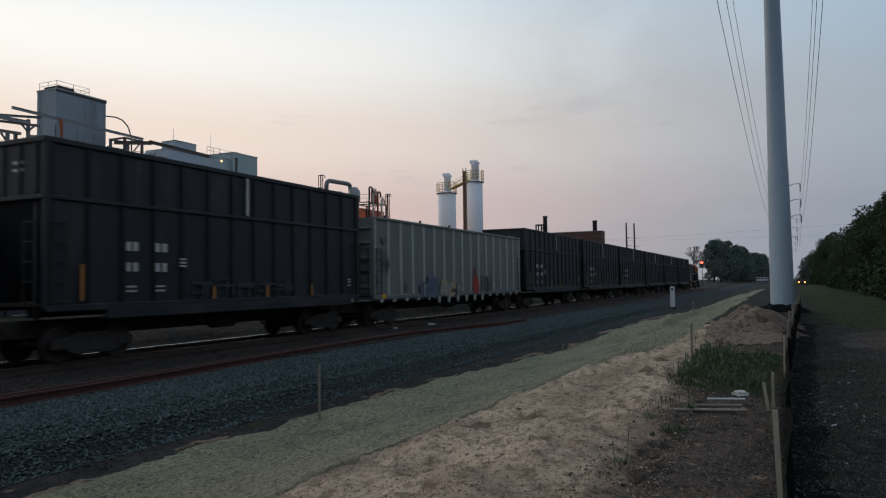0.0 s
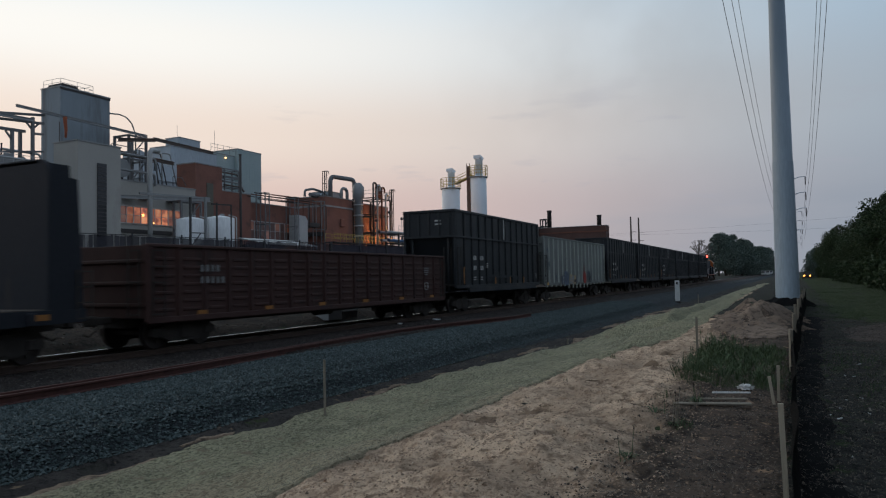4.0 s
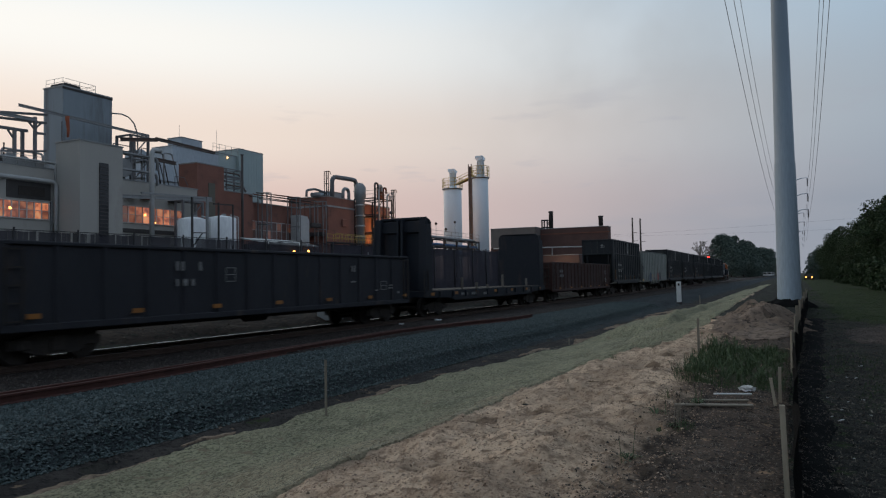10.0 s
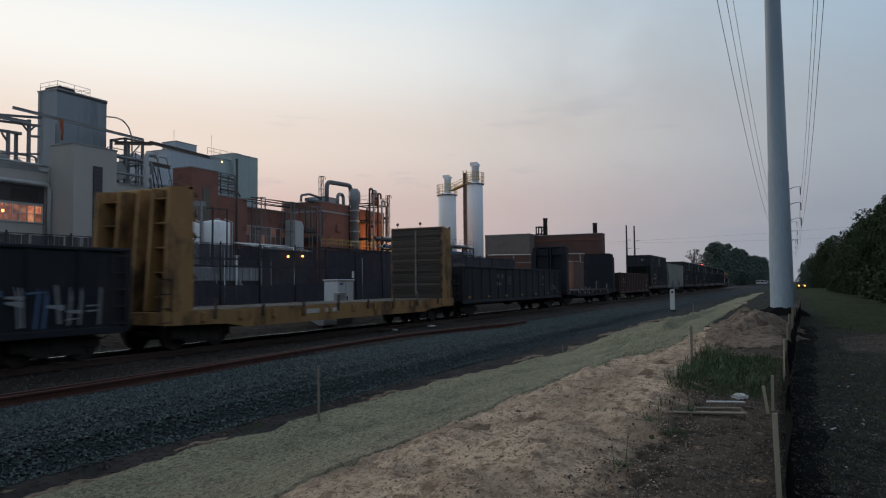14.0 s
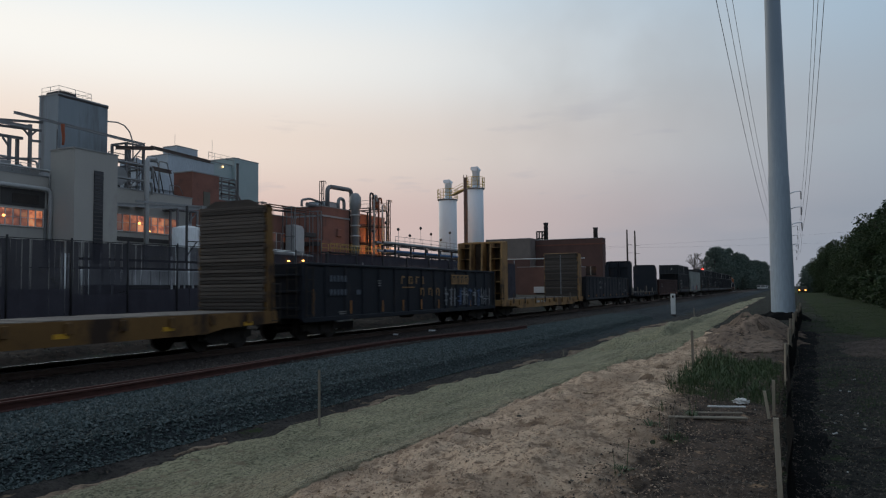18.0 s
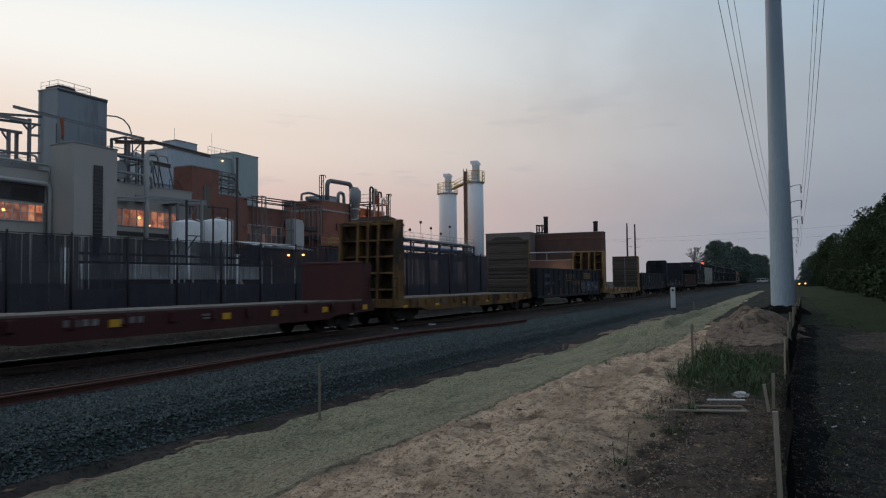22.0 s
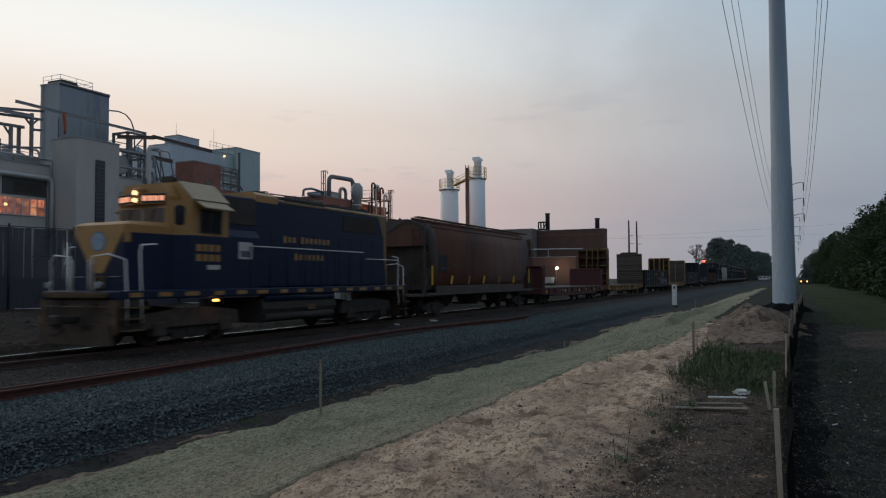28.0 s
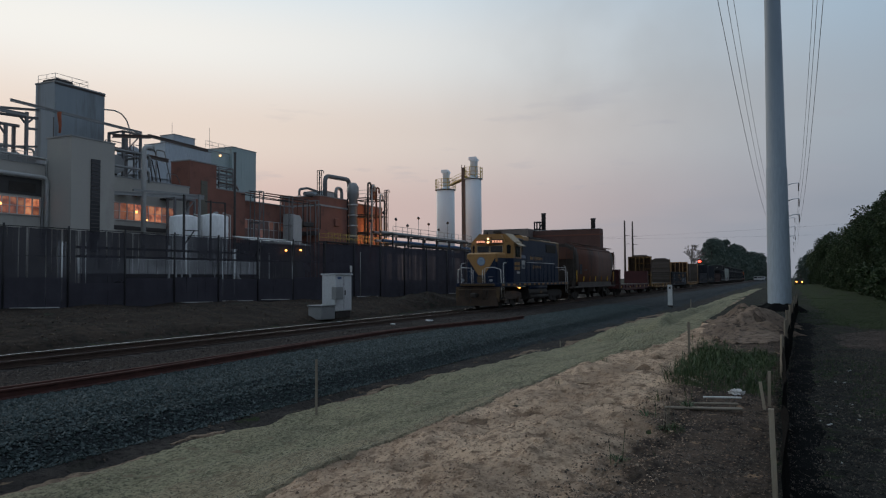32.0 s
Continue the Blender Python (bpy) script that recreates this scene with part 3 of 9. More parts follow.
    def prism(self, shape, a0, a1, axis="x", cap=True, smooth=False):
        """A closed outline drawn out along an axis: (y, z) along x, (x, z) along y, (x, y) along z."""
        n, m = len(self.v), len(shape)
        for a in (a0, a1):
            for u, w in shape:
                self.v.append({"x": (a, u, w), "y": (u, a, w), "z": (u, w, a)}[axis])
        for k in range(m):
            self.face([n + k, n + (k + 1) % m, n + m + (k + 1) % m, n + m + k], smooth)
        if cap:
            self.face([n + k for k in range(m)][::-1])
            self.face([n + m + k for k in range(m)])
        return self

    def lathe(self, x, y, prof, n=24):
        """A turned body round a vertical axis; prof: (radius, z) upwards."""
        base = len(self.v)
        for r, z in prof:
            for k in range(n):
                w = 2 * math.pi * k / n
                self.v.append((x + r * math.cos(w), y + r * math.sin(w), z))
        for i in range(len(prof) - 1):
            for k in range(n):
                q = base + i * n
                self.face([q + k, q + (k + 1) % n, q + n + (k + 1) % n, q + n + k], True)
        self.face([base + k for k in range(n)][::-1])
        self.face([base + (len(prof) - 1) * n + k for k in range(n)])
        return self

    def mesh(self, name, material):
        me = bpy.data.meshes.new(name)
        me.from_pydata(self.v, [], self.f)
        me.polygons.foreach_set("use_smooth", self.s)
        me.materials.append(material)
        me.update()
        bm = bmesh.new()
        bm.from_mesh(me)
        bmesh.ops.recalc_face_normals(bm, faces=bm.faces)
        bm.to_mesh(me)
        bm.free()
        return me


def part(name, b, material, parent, label="", at=None):
    """Links what b holds as ONE mesh under a thing or a part."""
    ob = new(name, b if isinstance(b, bpy.types.Mesh) else b.mesh(name, material))
    ob.parent = parent
    if at is not None:
        ob.matrix_basis = at
    if label:
        ob["label"] = label
    return ob


def thing(name, label, category, group="", at=(0, 0, 0), turn=0.0):
    ob = new(name)
    ob.matrix_basis = pose(*at, 0, 0, turn)
    return tagged(ob, label, category, group)


def solid(name, b, material, label, category, group="", kind="", at=None):
    ob = new(name, b.mesh(name, material))
    if at is not None:
        ob.matrix_basis = at
    return tagged(ob, label, category, group, kind)


def setting(name, b, material, label="", at=None):
    ob = new(name, b if isinstance(b, bpy.types.Mesh) else b.mesh(name, material))
    if at is not None:
        ob.matrix_basis = at
    return tagged(ob, label, kind="structure")


# ------------------------------------------------------------------ ground
TRACK = 17.3              # the middle of the railway
PROFILE = ((-400, 0.4), (-60, 0.35), (-12, 0.22), (-3, 0.08), (-0.6, 0.12), (0.5, 0.20), (1.2, 0.20), (2.1, 0.24), (3.3, 0.12), (3.95, 0.0), (4.8, -0.32), (5.6, -0.55),
           (7.0, -0.70), (8.7, -0.72), (9.05, -0.66), (9.65, -0.36), (10.4, -0.24), (12.6, -0.22), (14.6, -0.30), (15.4, -0.27), (19.2, -0.27), (20.2, -0.28), (21.3, 0.05),
           (24.0, 0.45), (28, 0.55), (60, 0.55), (1500, 0.55))


def lay(y):
    for (a, p), (b, q) in zip(PROFILE, PROFILE[1:]):
        if a <= y <= b:
            u = (y - a) / (b - a)
            return p + (q - p) * u * u * (3 - 2 * u) if b - a < 2 else p + (q - p) * u
    return PROFILE[-1][1]


# scoured hollows and low scarps in the sand: x, y, half lengths, depth
HOLLOWS = ((9.2, 3.05, 0.26, 0.44, 0.10), (8.25, 3.42, 0.30, 0.24, 0.07), (9.65, 2.05, 0.24, 0.34, 0.08), (13.4, 1.72, 0.55, 0.20, 0.14), (14.9, 1.80, 0.40, 0.22, 0.10), (13.5, 2.32, 0.28, 0.26, 0.06),
           (15.1, 2.31, 0.30, 0.34, 0.07), (9.05, 1.70, 0.20, 0.16, 0.08), (7.1, 2.1, 0.12, 0.16, 0.04), (17.0, 2.6, 0.4, 0.5, 0.08), (6.2, 2.7, 0.12, 0.2, 0.04), (11.7, 2.9, 0.25, 0.35, 0.06))


def bump(x, y, s, k=0.0):
    return noise.noise(Vector((x * s + k, y * s - k, k)))


def level(x, y):
    """The height of the ground at a place."""
    z = lay(y)
    near = max(0.0, 1 - max(0.0, x - 60) / 200)
    if -12 < y < 8.9:
        rough = 1.0 if y > 1.0 else 0.5
        ditch = min(1.0, max(0.0, (y - 3.7) / 0.6))
        ditch = ditch * ditch * (3 - 2 * ditch)
        if ditch < 1:
            z += (1 - ditch) * rough * near * (0.12 * bump(x, y, 0.55) + 0.09 * bump(x, y, 1.5, 3) + 0.075 * abs(bump(x, y, 3.6, 7)) + 0.036 * bump(x, y, 7.5, 2) + 0.014 * bump(x, y, 15.0, 5))
            if x < 20 and y > 0.9:
                for hx, hy, lx, ly, deep in HOLLOWS:
                    q = ((x - hx) / lx) ** 2 + ((y - hy + 0.12 * bump(x, y, 2.2, 6)) / ly) ** 2
                    if q < 5:
                        z -= (1 - ditch) * 1.6 * deep * math.exp(-q ** 1.5)
        if ditch > 0:
            fold = math.sin(y * 2.6 + 1.2 * bump(x, y, 0.5, 4)) ** 8
            # a low check across the ditch, its face towards the camera
            u = min(1.0, max(0.0, (x - 26.9 - 0.35 * (7.0 - y) - 0.5 * bump(x, y, 0.7, 11)) / 1.1))
            v = min(1.0, max(0.0, (7.5 - y) / 1.6)) * max(0.0, 1 - max(0.0, x - 31) / 30)
            z += ditch * 0.42 * u * u * (3 - 2 * u) * v
            z += ditch * near * (0.05 * fold * (1 if y < 7.6 else 0) + 0.11 * bump(x, y, 0.6, 2) + 0.08 * bump(x * 0.6, y, 1.7, 5) + 0.02 * bump(x, y, 5.5, 6))
    elif 20.6 < y < 32:
        z += near * (0.22 * bump(x, y, 0.33, 9) + 0.10 * bump(x, y, 1.0, 4) + 0.04 * bump(x, y, 3.0, 6))
    # the heap of sand in front of the tall pole, and a low one beside the railway
    z += 0.60 * math.exp(-((x - 25.0) / 3.4) ** 2 - ((y - 0.80) / 0.98) ** 2) * (1 + 0.9 * bump(x, y, 0.8, 8) + 0.5 * bump(x, y, 1.9, 3) + 0.2 * bump(x, y, 4.0, 1))
    z += 0.30 * math.exp(-((x - 33) / 2.6) ** 2 - ((y - 0.9) / 0.9) ** 2)
    z += 0.7 * math.exp(-((x - 44.5) / 5.0) ** 2 - ((y - 21.9) / 1.1) ** 2) * (1 + 0.4 * bump(x, y, 0.9, 2))
    return z


def spread(points):
    """Grid lines: (from, to, step) stretches put together."""
    out = []
    for a, b, step in points:
        n = max(1, round((b - a) / step))
        out += [a + (b - a) * i / n for i in range(n)]
    return out + [points[-1][1]]


def sheet(xs, ys, rise=0.0, warp=None):
    me = bpy.data.meshes.new("sheet")
    n = len(ys)
    verts = []
    for x in xs:
        for y in ys:
            if warp:
                x2, y2 = warp(x, y)
            else:
                x2, y2 = x, y
            verts.append((x2, y2, level(x2, y2) + (rise(x2, y2) if callable(rise) else rise)))
    faces = [(i * n + j, i * n + n + j, i * n + n + j + 1, i * n + j + 1) for i in range(len(xs) - 1) for j in range(n - 1)]
    me.from_pydata(verts, [], faces)
    me.polygons.foreach_set("use_smooth", [True] * len(faces))
    me.update()
    return me


def strip(name, xs, left, right, steps, material, label, rise):
    """A patch of another ground laid on the sheet between two wavering edges, its rim tucked in."""
    me = bpy.data.meshes.new(name)
    verts, n = [], steps + 1
    for x in xs:
        a, b = left(x), right(x)
        for j in range(n):
            y = a + (b - a) * j / steps
            verts.append((x, y, level(x, y) + (-0.06 if j in (0, steps) else rise)))
    faces = [(i * n + j, i * n + n + j, i * n + n + j + 1, i * n + j + 1) for i in range(len(xs) - 1) for j in range(steps)]
    me.from_pydata(verts, [], faces)
    me.polygons.foreach_set("use_smooth", [True] * len(faces))
    me.materials.append(material)
    me.update()
    return tagged(new(name, me), label, kind="structure")


GX = spread([(-300, -40, 40), (-40, 0, 2.5), (0, 4, 0.5), (4, 24, 0.16), (24, 48, 0.4), (48, 110, 1.2), (110, 400, 10), (400, 3200, 200)])
GY = spread([(-1200, -60, 120), (-60, -12, 4), (-12, -3, 0.6), (-3, 5, 0.14), (5, 8.6, 0.24), (8.6, 10.6, 0.15), (10.4, 20.2, 0.6), (20.2, 27, 0.3), (27, 34, 1.2), (34, 120, 8), (120, 2200, 200)])
ground = sheet(GX, GY)
ground.materials.append(M_DIRT)
tagged(new("ground", ground), "dark trampled dirt with scattered weeds and stones", kind="structure")

NEAR_X = spread([(-30, -3, 3.0), (-3, 1, 1.0), (1, 4, 0.4), (4, 13, 0.075), (13, 22, 0.12), (22, 48, 0.35), (48, 120, 1.5)])
LONG_X = spread([(-40, 3, 1.0), (3, 40, 0.25), (40, 120, 1.5), (120, 900, 30)])
CREST = ((0, 3.95), (12.5, 3.9), (16, 3.45), (18.2, 2.8), (23, 2.5), (28, 2.42), (34, 2.6), (60, 2.9), (130, 2.6))


def blanket_edge(x):
    """Where the blanket begins: along the crest of the sand, then in behind it towards the pole."""
    for (p, u), (q, v) in zip(CREST, CREST[1:]):
        if x <= q:
            return u + (v - u) * (x - p) / (q - p)
    return CREST[-1][1]


def ballast_edge(x):
    """The foot of the fresh ballast, which draws in towards the ditch far off."""
    return 9.0 - 0.035 * max(0.0, min(x, 40) - 17)


strip("sand_bank", NEAR_X, lambda x: 0.03 + 0.05 * bump(x, 0, 2.7, 1) - 0.02 * max(0.0, x - 12) + (2.45 + 0.02 * x) * max(0.0, min(1.0, (x - 22) / 5)),
      lambda x: blanket_edge(x) + 0.14 + 0.04 * bump(x, 0, 0.5, 4), 60, M_SAND, "loose tan sand dug up in a low rough bank, turning to brown dirt", 0.03)
# these sheets also darken the hollows, whose relief gives too little shade
for k, (hx, hy, lx, ly, deep) in enumerate(HOLLOWS):
    if deep > 0.05:
        strip("damp_hollow", spread([(hx - lx, hx + lx, lx / 8)]), lambda x: hy - ly * math.sqrt(max(0.0004, 1 - ((x - hx) / lx) ** 2)) * (0.8 + 0.5 * bump(x, k, 6.0, 3)),
              lambda x: hy + ly * math.sqrt(max(0.0004, 1 - ((x - hx) / lx) ** 2)) * (0.8 + 0.5 * bump(x, k, 5.0, 8)), 10, M_DAMPSHADE, "damp sand in a scoured hollow, darkened further as shade", 0.045)
strip("erosion_blanket", NEAR_X, lambda x: blanket_edge(x) + 0.08 * bump(x, 0, 0.5, 21) + 0.05 * bump(x, 0, 2.0, 2) + 0.025 * bump(x, 0, 8.0, 2),
      lambda x: ballast_edge(x) - 0.52 - 0.05 * max(0.0, min(x, 30) - 14) - 0.09 * max(0.0, min(x, 32) - 27) + 0.10 * bump(x, 0, 0.35, 31) + 0.05 * bump(x, 0, 1.7, 3) + 0.04 * bump(x, 0, 9.0, 3), 52, M_BLANKET, "pale green straw erosion blanket pinned along the ditch", 0.05)
strip("soil_strip", NEAR_X, lambda x: ballast_edge(x) - 1.6, lambda x: ballast_edge(x) + 0.15 + 0.05 * bump(x, 0, 2.0, 3), 14, M_SOIL, "strip of black soil at the foot of the ballast", 0.022)
for k, (xa, xb, off, wide) in enumerate(((5.4, 8.0, -0.55, 0.22), (8.6, 9.8, -0.42, 0.16), (12.7, 15.8, -0.5, 0.24), (17.0, 18.8, -0.62, 0.2), (22.5, 25.5, -0.8, 0.3), (27.0, 32.0, -1.2, 0.9), (33.0, 43.0, -1.3, 1.3), (40.0, 54.0, -0.7, 1.5), (35.0, 39.5, -0.2, 0.5))):
    strip("sand_spill", spread([(xa, xb, 0.1)]), lambda x: ballast_edge(x) + off - wide * max(0.04, math.sin((x - xa) / (xb - xa) * math.pi)) * (0.5 + 0.7 * bump(x, 3, 2.2, k)) - 0.02,
          lambda x: ballast_edge(x) + off + wide * max(0.04, math.sin((x - xa) / (xb - xa) * math.pi)) * (0.5 + 0.9 * bump(x, 0, 3.1, k)) + 0.02, 6, M_SPILL, "dull sand washed over the dark soil", 0.05)
strip("ballast_shoulder", LONG_X, lambda x: ballast_edge(x) + 0.08 * bump(x, 0, 1.4, 13), lambda x: 12.9, 18, M_BALLAST, "fresh blue-grey crushed stone laid for a second track", 0.02)
strip("track_bed", LONG_X, lambda x: 12.3, lambda x: 20.6, 14, M_BED, "old brown cinder bed under the railway", 0.085)
strip("dirt_bank", spread([(-40, 0, 1.5), (0, 64, 0.4), (64, 120, 2)]), lambda x: 20.35 + 0.1 * bump(x, 0, 0.7, 3), lambda x: 33.0, 30, M_BANK, "bare brown dirt bank behind the railway", 0.03)
def heap_half(x):
    u = (x - 26.2) / 7.2
    return 1.75 * max(0.0, 1 - u * u) ** 0.5 + 0.02


strip("earth_heap", spread([(19.05, 33.3, 0.15)]), lambda x: 0.75 - heap_half(x) * (0.75 + 0.3 * bump(x, 0, 1.4, 9)), lambda x: 0.9 + heap_half(x) * (0.85 + 0.35 * bump(x, 0, 1.2, 3)), 26, M_HEAP, "heap of dug brown earth before the tall pole", 0.05)
strip("bare_patch", spread([(16.5, 30, 0.4)]), lambda x: -6.5 + 1.2 * bump(x, 0, 0.5, 6), lambda x: -6.4 + 5.4 * max(0.02, math.sin((x - 16.5) / 13.5 * math.pi)) ** 0.6 + 0.5 * bump(x, 0, 0.9, 2), 16, M_PATCH, "bare brown patch on the trampled verge", 0.02)
strip("grass_verge", spread([(24, 60, 0.8), (60, 420, 12)]), lambda x: -9.0, lambda x: -1.0 - 0.008 * min(x, 120) + 0.5 * bump(x, 0, 0.25, 3) - 3.5 * max(0.0, (31 - x) / 7), 12, M_LAWN,
      "rough dark grass below the trees", 0.03)


def stones(name, count, x0, x1, y0, y1, size, material, label, power=1.6, seed=3, lift=0.03):
    """Crushed stone, too many to count, denser towards the camera."""
    rng = np.random.default_rng(seed)
    xs = x0 + (x1 - x0) * rng.random(count) ** power
    ys = y0 + (y1 - y0) * rng.random(count)
    base = np.array([(1, 0, 0), (-1, 0, 0), (0, 1, 0), (0, -1, 0), (0, 0, 1), (0, 0, -1)], float)
    tri = np.array([(0, 2, 4), (2, 1, 4), (1, 3, 4), (3, 0, 4), (2, 0, 5), (1, 2, 5), (3, 1, 5), (0, 3, 5)])
    verts = np.empty((count, 6, 3))
    sz = size * (0.55 + 0.9 * rng.random((count, 1, 1)) ** 2)
    shape = base[None] * (0.6 + 0.7 * rng.random((count, 6, 1))) * sz
    shape += (rng.random((count, 6, 3)) - 0.5) * 0.7 * sz
    w = rng.random(count) * 2 * math.pi
    c, s = np.cos(w)[:, None], np.sin(w)[:, None]
    verts[..., 0] = shape[..., 0] * c - shape[..., 1] * s + xs[:, None]
    verts[..., 1] = shape[..., 0] * s + shape[..., 1] * c + ys[:, None]
    zs = np.array([level(x, y) for x, y in zip(xs, ys)])
    verts[..., 2] = shape[..., 2] * 0.75 + zs[:, None] + lift
    faces = (tri[None] + np.arange(count)[:, None, None] * 6).reshape(-1, 3)
    me = bpy.data.meshes.new(name)
    me.from_pydata(verts.reshape(-1, 3).tolist(), [], faces.tolist())
    me.materials.append(material)
    me.update()
    return tagged(new(name, me), label, kind="stuff")


stones("ballast_stones", 105000, 3.5, 58, 9.0, 12.9, 0.029, M_STONE, "loose blue-grey crushed stones of the ballast", 1.5)
stones("cinder_stones", 34000, 6, 60, 12.8, 20.2, 0.03, M_CINDER, "brown cinders and old stones beside the track", 1.4, 5, 0.085)
stones("bank_clods", 7000, 4, 62, 20.5, 30, 0.045, foliage("bank_clod", (0.02, 0.016, 0.012), (0.055, 0.038, 0.027), (0.09, 0.062, 0.044)), "loose clods on the dirt bank", 1.2, 9)
stones("dirt_pebbles", 30000, 4.0, 30, -3.5, 1.7, 0.011, foliage("dirt_grit", (0.014, 0.012, 0.011), (0.055, 0.044, 0.036), (0.17, 0.14, 0.11)), "small stones and chips scattered on the dirt", 1.6, 6)
stones("sand_pebbles", 3200, 4.0, 22, 1.0, 3.9, 0.012, foliage("mixed_pebble", (0.13, 0.095, 0.07), (0.28, 0.20, 0.14), (0.56, 0.45, 0.34)), "scattered pebbles and lumps on the sand", 1.5, 23)
stones("sand_clods", 22000, 4.0, 26, 0.9, 3.95, 0.010, foliage("sand_clod", (0.16, 0.112, 0.08), (0.33, 0.23, 0.16), (0.50, 0.36, 0.255)), "small clods of sand on the bank", 1.4, 7)


def straw(name, count, x0, x1, y0, y1, material, label, seed, size=1.0):
    """Straws lying on the blanket, mostly along it."""
    rng = np.random.default_rng(seed)
    xs = x0 + (x1 - x0) * rng.random(count) ** 1.7
    ys = y0 + (y1 - y0) * rng.random(count)
    turn = rng.normal(0.15, 0.75, count)
    half = (0.018 + 0.04 * rng.random(count)) * size
    wide = (0.002 + 0.0025 * rng.random(count)) * size
    verts, faces = [], []
    for k in range(count):
        x, y, c, s, l, w = xs[k], ys[k] - 0.02 * xs[k], math.cos(turn[k]), math.sin(turn[k]), half[k], wide[k]
        z = level(x, y) + (0.044 if y > 3 else 0.04)
        tip = rng.normal(0.006, 0.008)
        n = len(verts)
        verts += [(x - c * l + s * w, y - s * l - c * w, z), (x - c * l - s * w, y - s * l + c * w, z), (x + c * l - s * w, y + s * l + c * w, z + tip), (x + c * l + s * w, y + s * l - c * w, z + tip)]
        faces.append((n, n + 1, n + 2, n + 3))
    me = bpy.data.meshes.new(name)
    me.from_pydata(verts, [], faces)
    me.materials.append(material)
    me.update()
    return tagged(new(name, me), label, kind="stuff")


straw("blanket_straw", 42000, 3.6, 26, 4.15, 8.3, foliage("loose_straw", (0.085, 0.078, 0.052), (0.21, 0.188, 0.122), (0.42, 0.37, 0.25)), "pale straws of the erosion blanket", 17)
straw("dirt_litter", 9000, 4.5, 18, -1.8, 1.6, foliage("dead_stalks", (0.03, 0.025, 0.02), (0.085, 0.066, 0.05), (0.20, 0.165, 0.125)), "dead stalks and chaff on the dirt", 18, 0.6)


# ------------------------------------------------------------------ railway
def rail_shape(y, z):
    """The outline of a flat-bottomed rail, its head at z."""
    half = ((0.075, -0.172), (0.075, -0.160), (0.012, -0.140), (0.010, -0.050), (0.037, -0.040), (0.037, -0.006), (0.030, 0.0))
    return [(y + a, z + b) for a, b in half] + [(y - a, z + b) for a, b in reversed(half)]


for side in (-0.7525, 0.7525):
    b = Build().prism(rail_shape(TRACK + side, -0.003), -60, 900)
    track_rail = tagged(new("rail", b.mesh("rail", M_RAIL)), "worn steel rail with a polished head on wooden ties", "rail", "rails of the railway")
    inner = TRACK + side - math.copysign(0.040, side)
    outer = TRACK + side + math.copysign(0.028, side)
    # slant shaped to fit the camera's view: it mirrors the sky as a thin line
    wear = inner + math.copysign(0.012, side)
    head = [(inner, -0.036), (outer, -0.036), (outer, 0.001), (wear, 0.001), (inner, -0.0022)]
    part("rail_head", Build().prism(head, -60, 900), M_SHINE, track_rail, "polished running surface worn at a slant")

# loose rusty rails waiting beside the railway, bent along the new bed
LOOSE = ((12.34, 0.00), (12.58, 0.01))
for k, (y0, dz) in enumerate(LOOSE):
    def course(x, y0=y0):
        u = max(0.0, min(1.0, (x - 9) / 16))
        v = max(0.0, min(1.0, (x - 24) / 10))
        return y0 + 1.05 * u * u * (3 - 2 * u) - 1.35 * v * v * (3 - 2 * v)
    b = Build()
    xs = spread([(-12, 36 - 3.5 * k, 1.2)])
    prof = rail_shape(0, 0.0)
    m = len(prof)
    for x in xs:
        y = course(x)
        z = level(x, y) + 0.21 + dz
        b.v += [(x, y + p, z + q) for p, q in prof]
    for i in range(len(xs) - 1):
        for j in range(m):
            b.face([i * m + j, i * m + (j + 1) % m, i * m + m + (j + 1) % m, i * m + m + j])
    b.face(list(range(m))[::-1])
    b.face([len(b.v) - m + j for j in range(m)])
    loose = thing("loose_rail", "long rusty rail lying bent on the fresh ballast", "rail", "loose rails on the ballast")
    part("rail_body", b, M_RUST, loose)
    for x in (xs[0] + 0.2, xs[-1] - 0.4):
        part("joint_hole", Build().box(x - 0.03, x + 0.03, course(x) - 0.0125, course(x) + 0.0125, level(x, course(x)) + 0.10 + dz, level(x, course(x)) + 0.13 + dz), M_UNDER, loose)


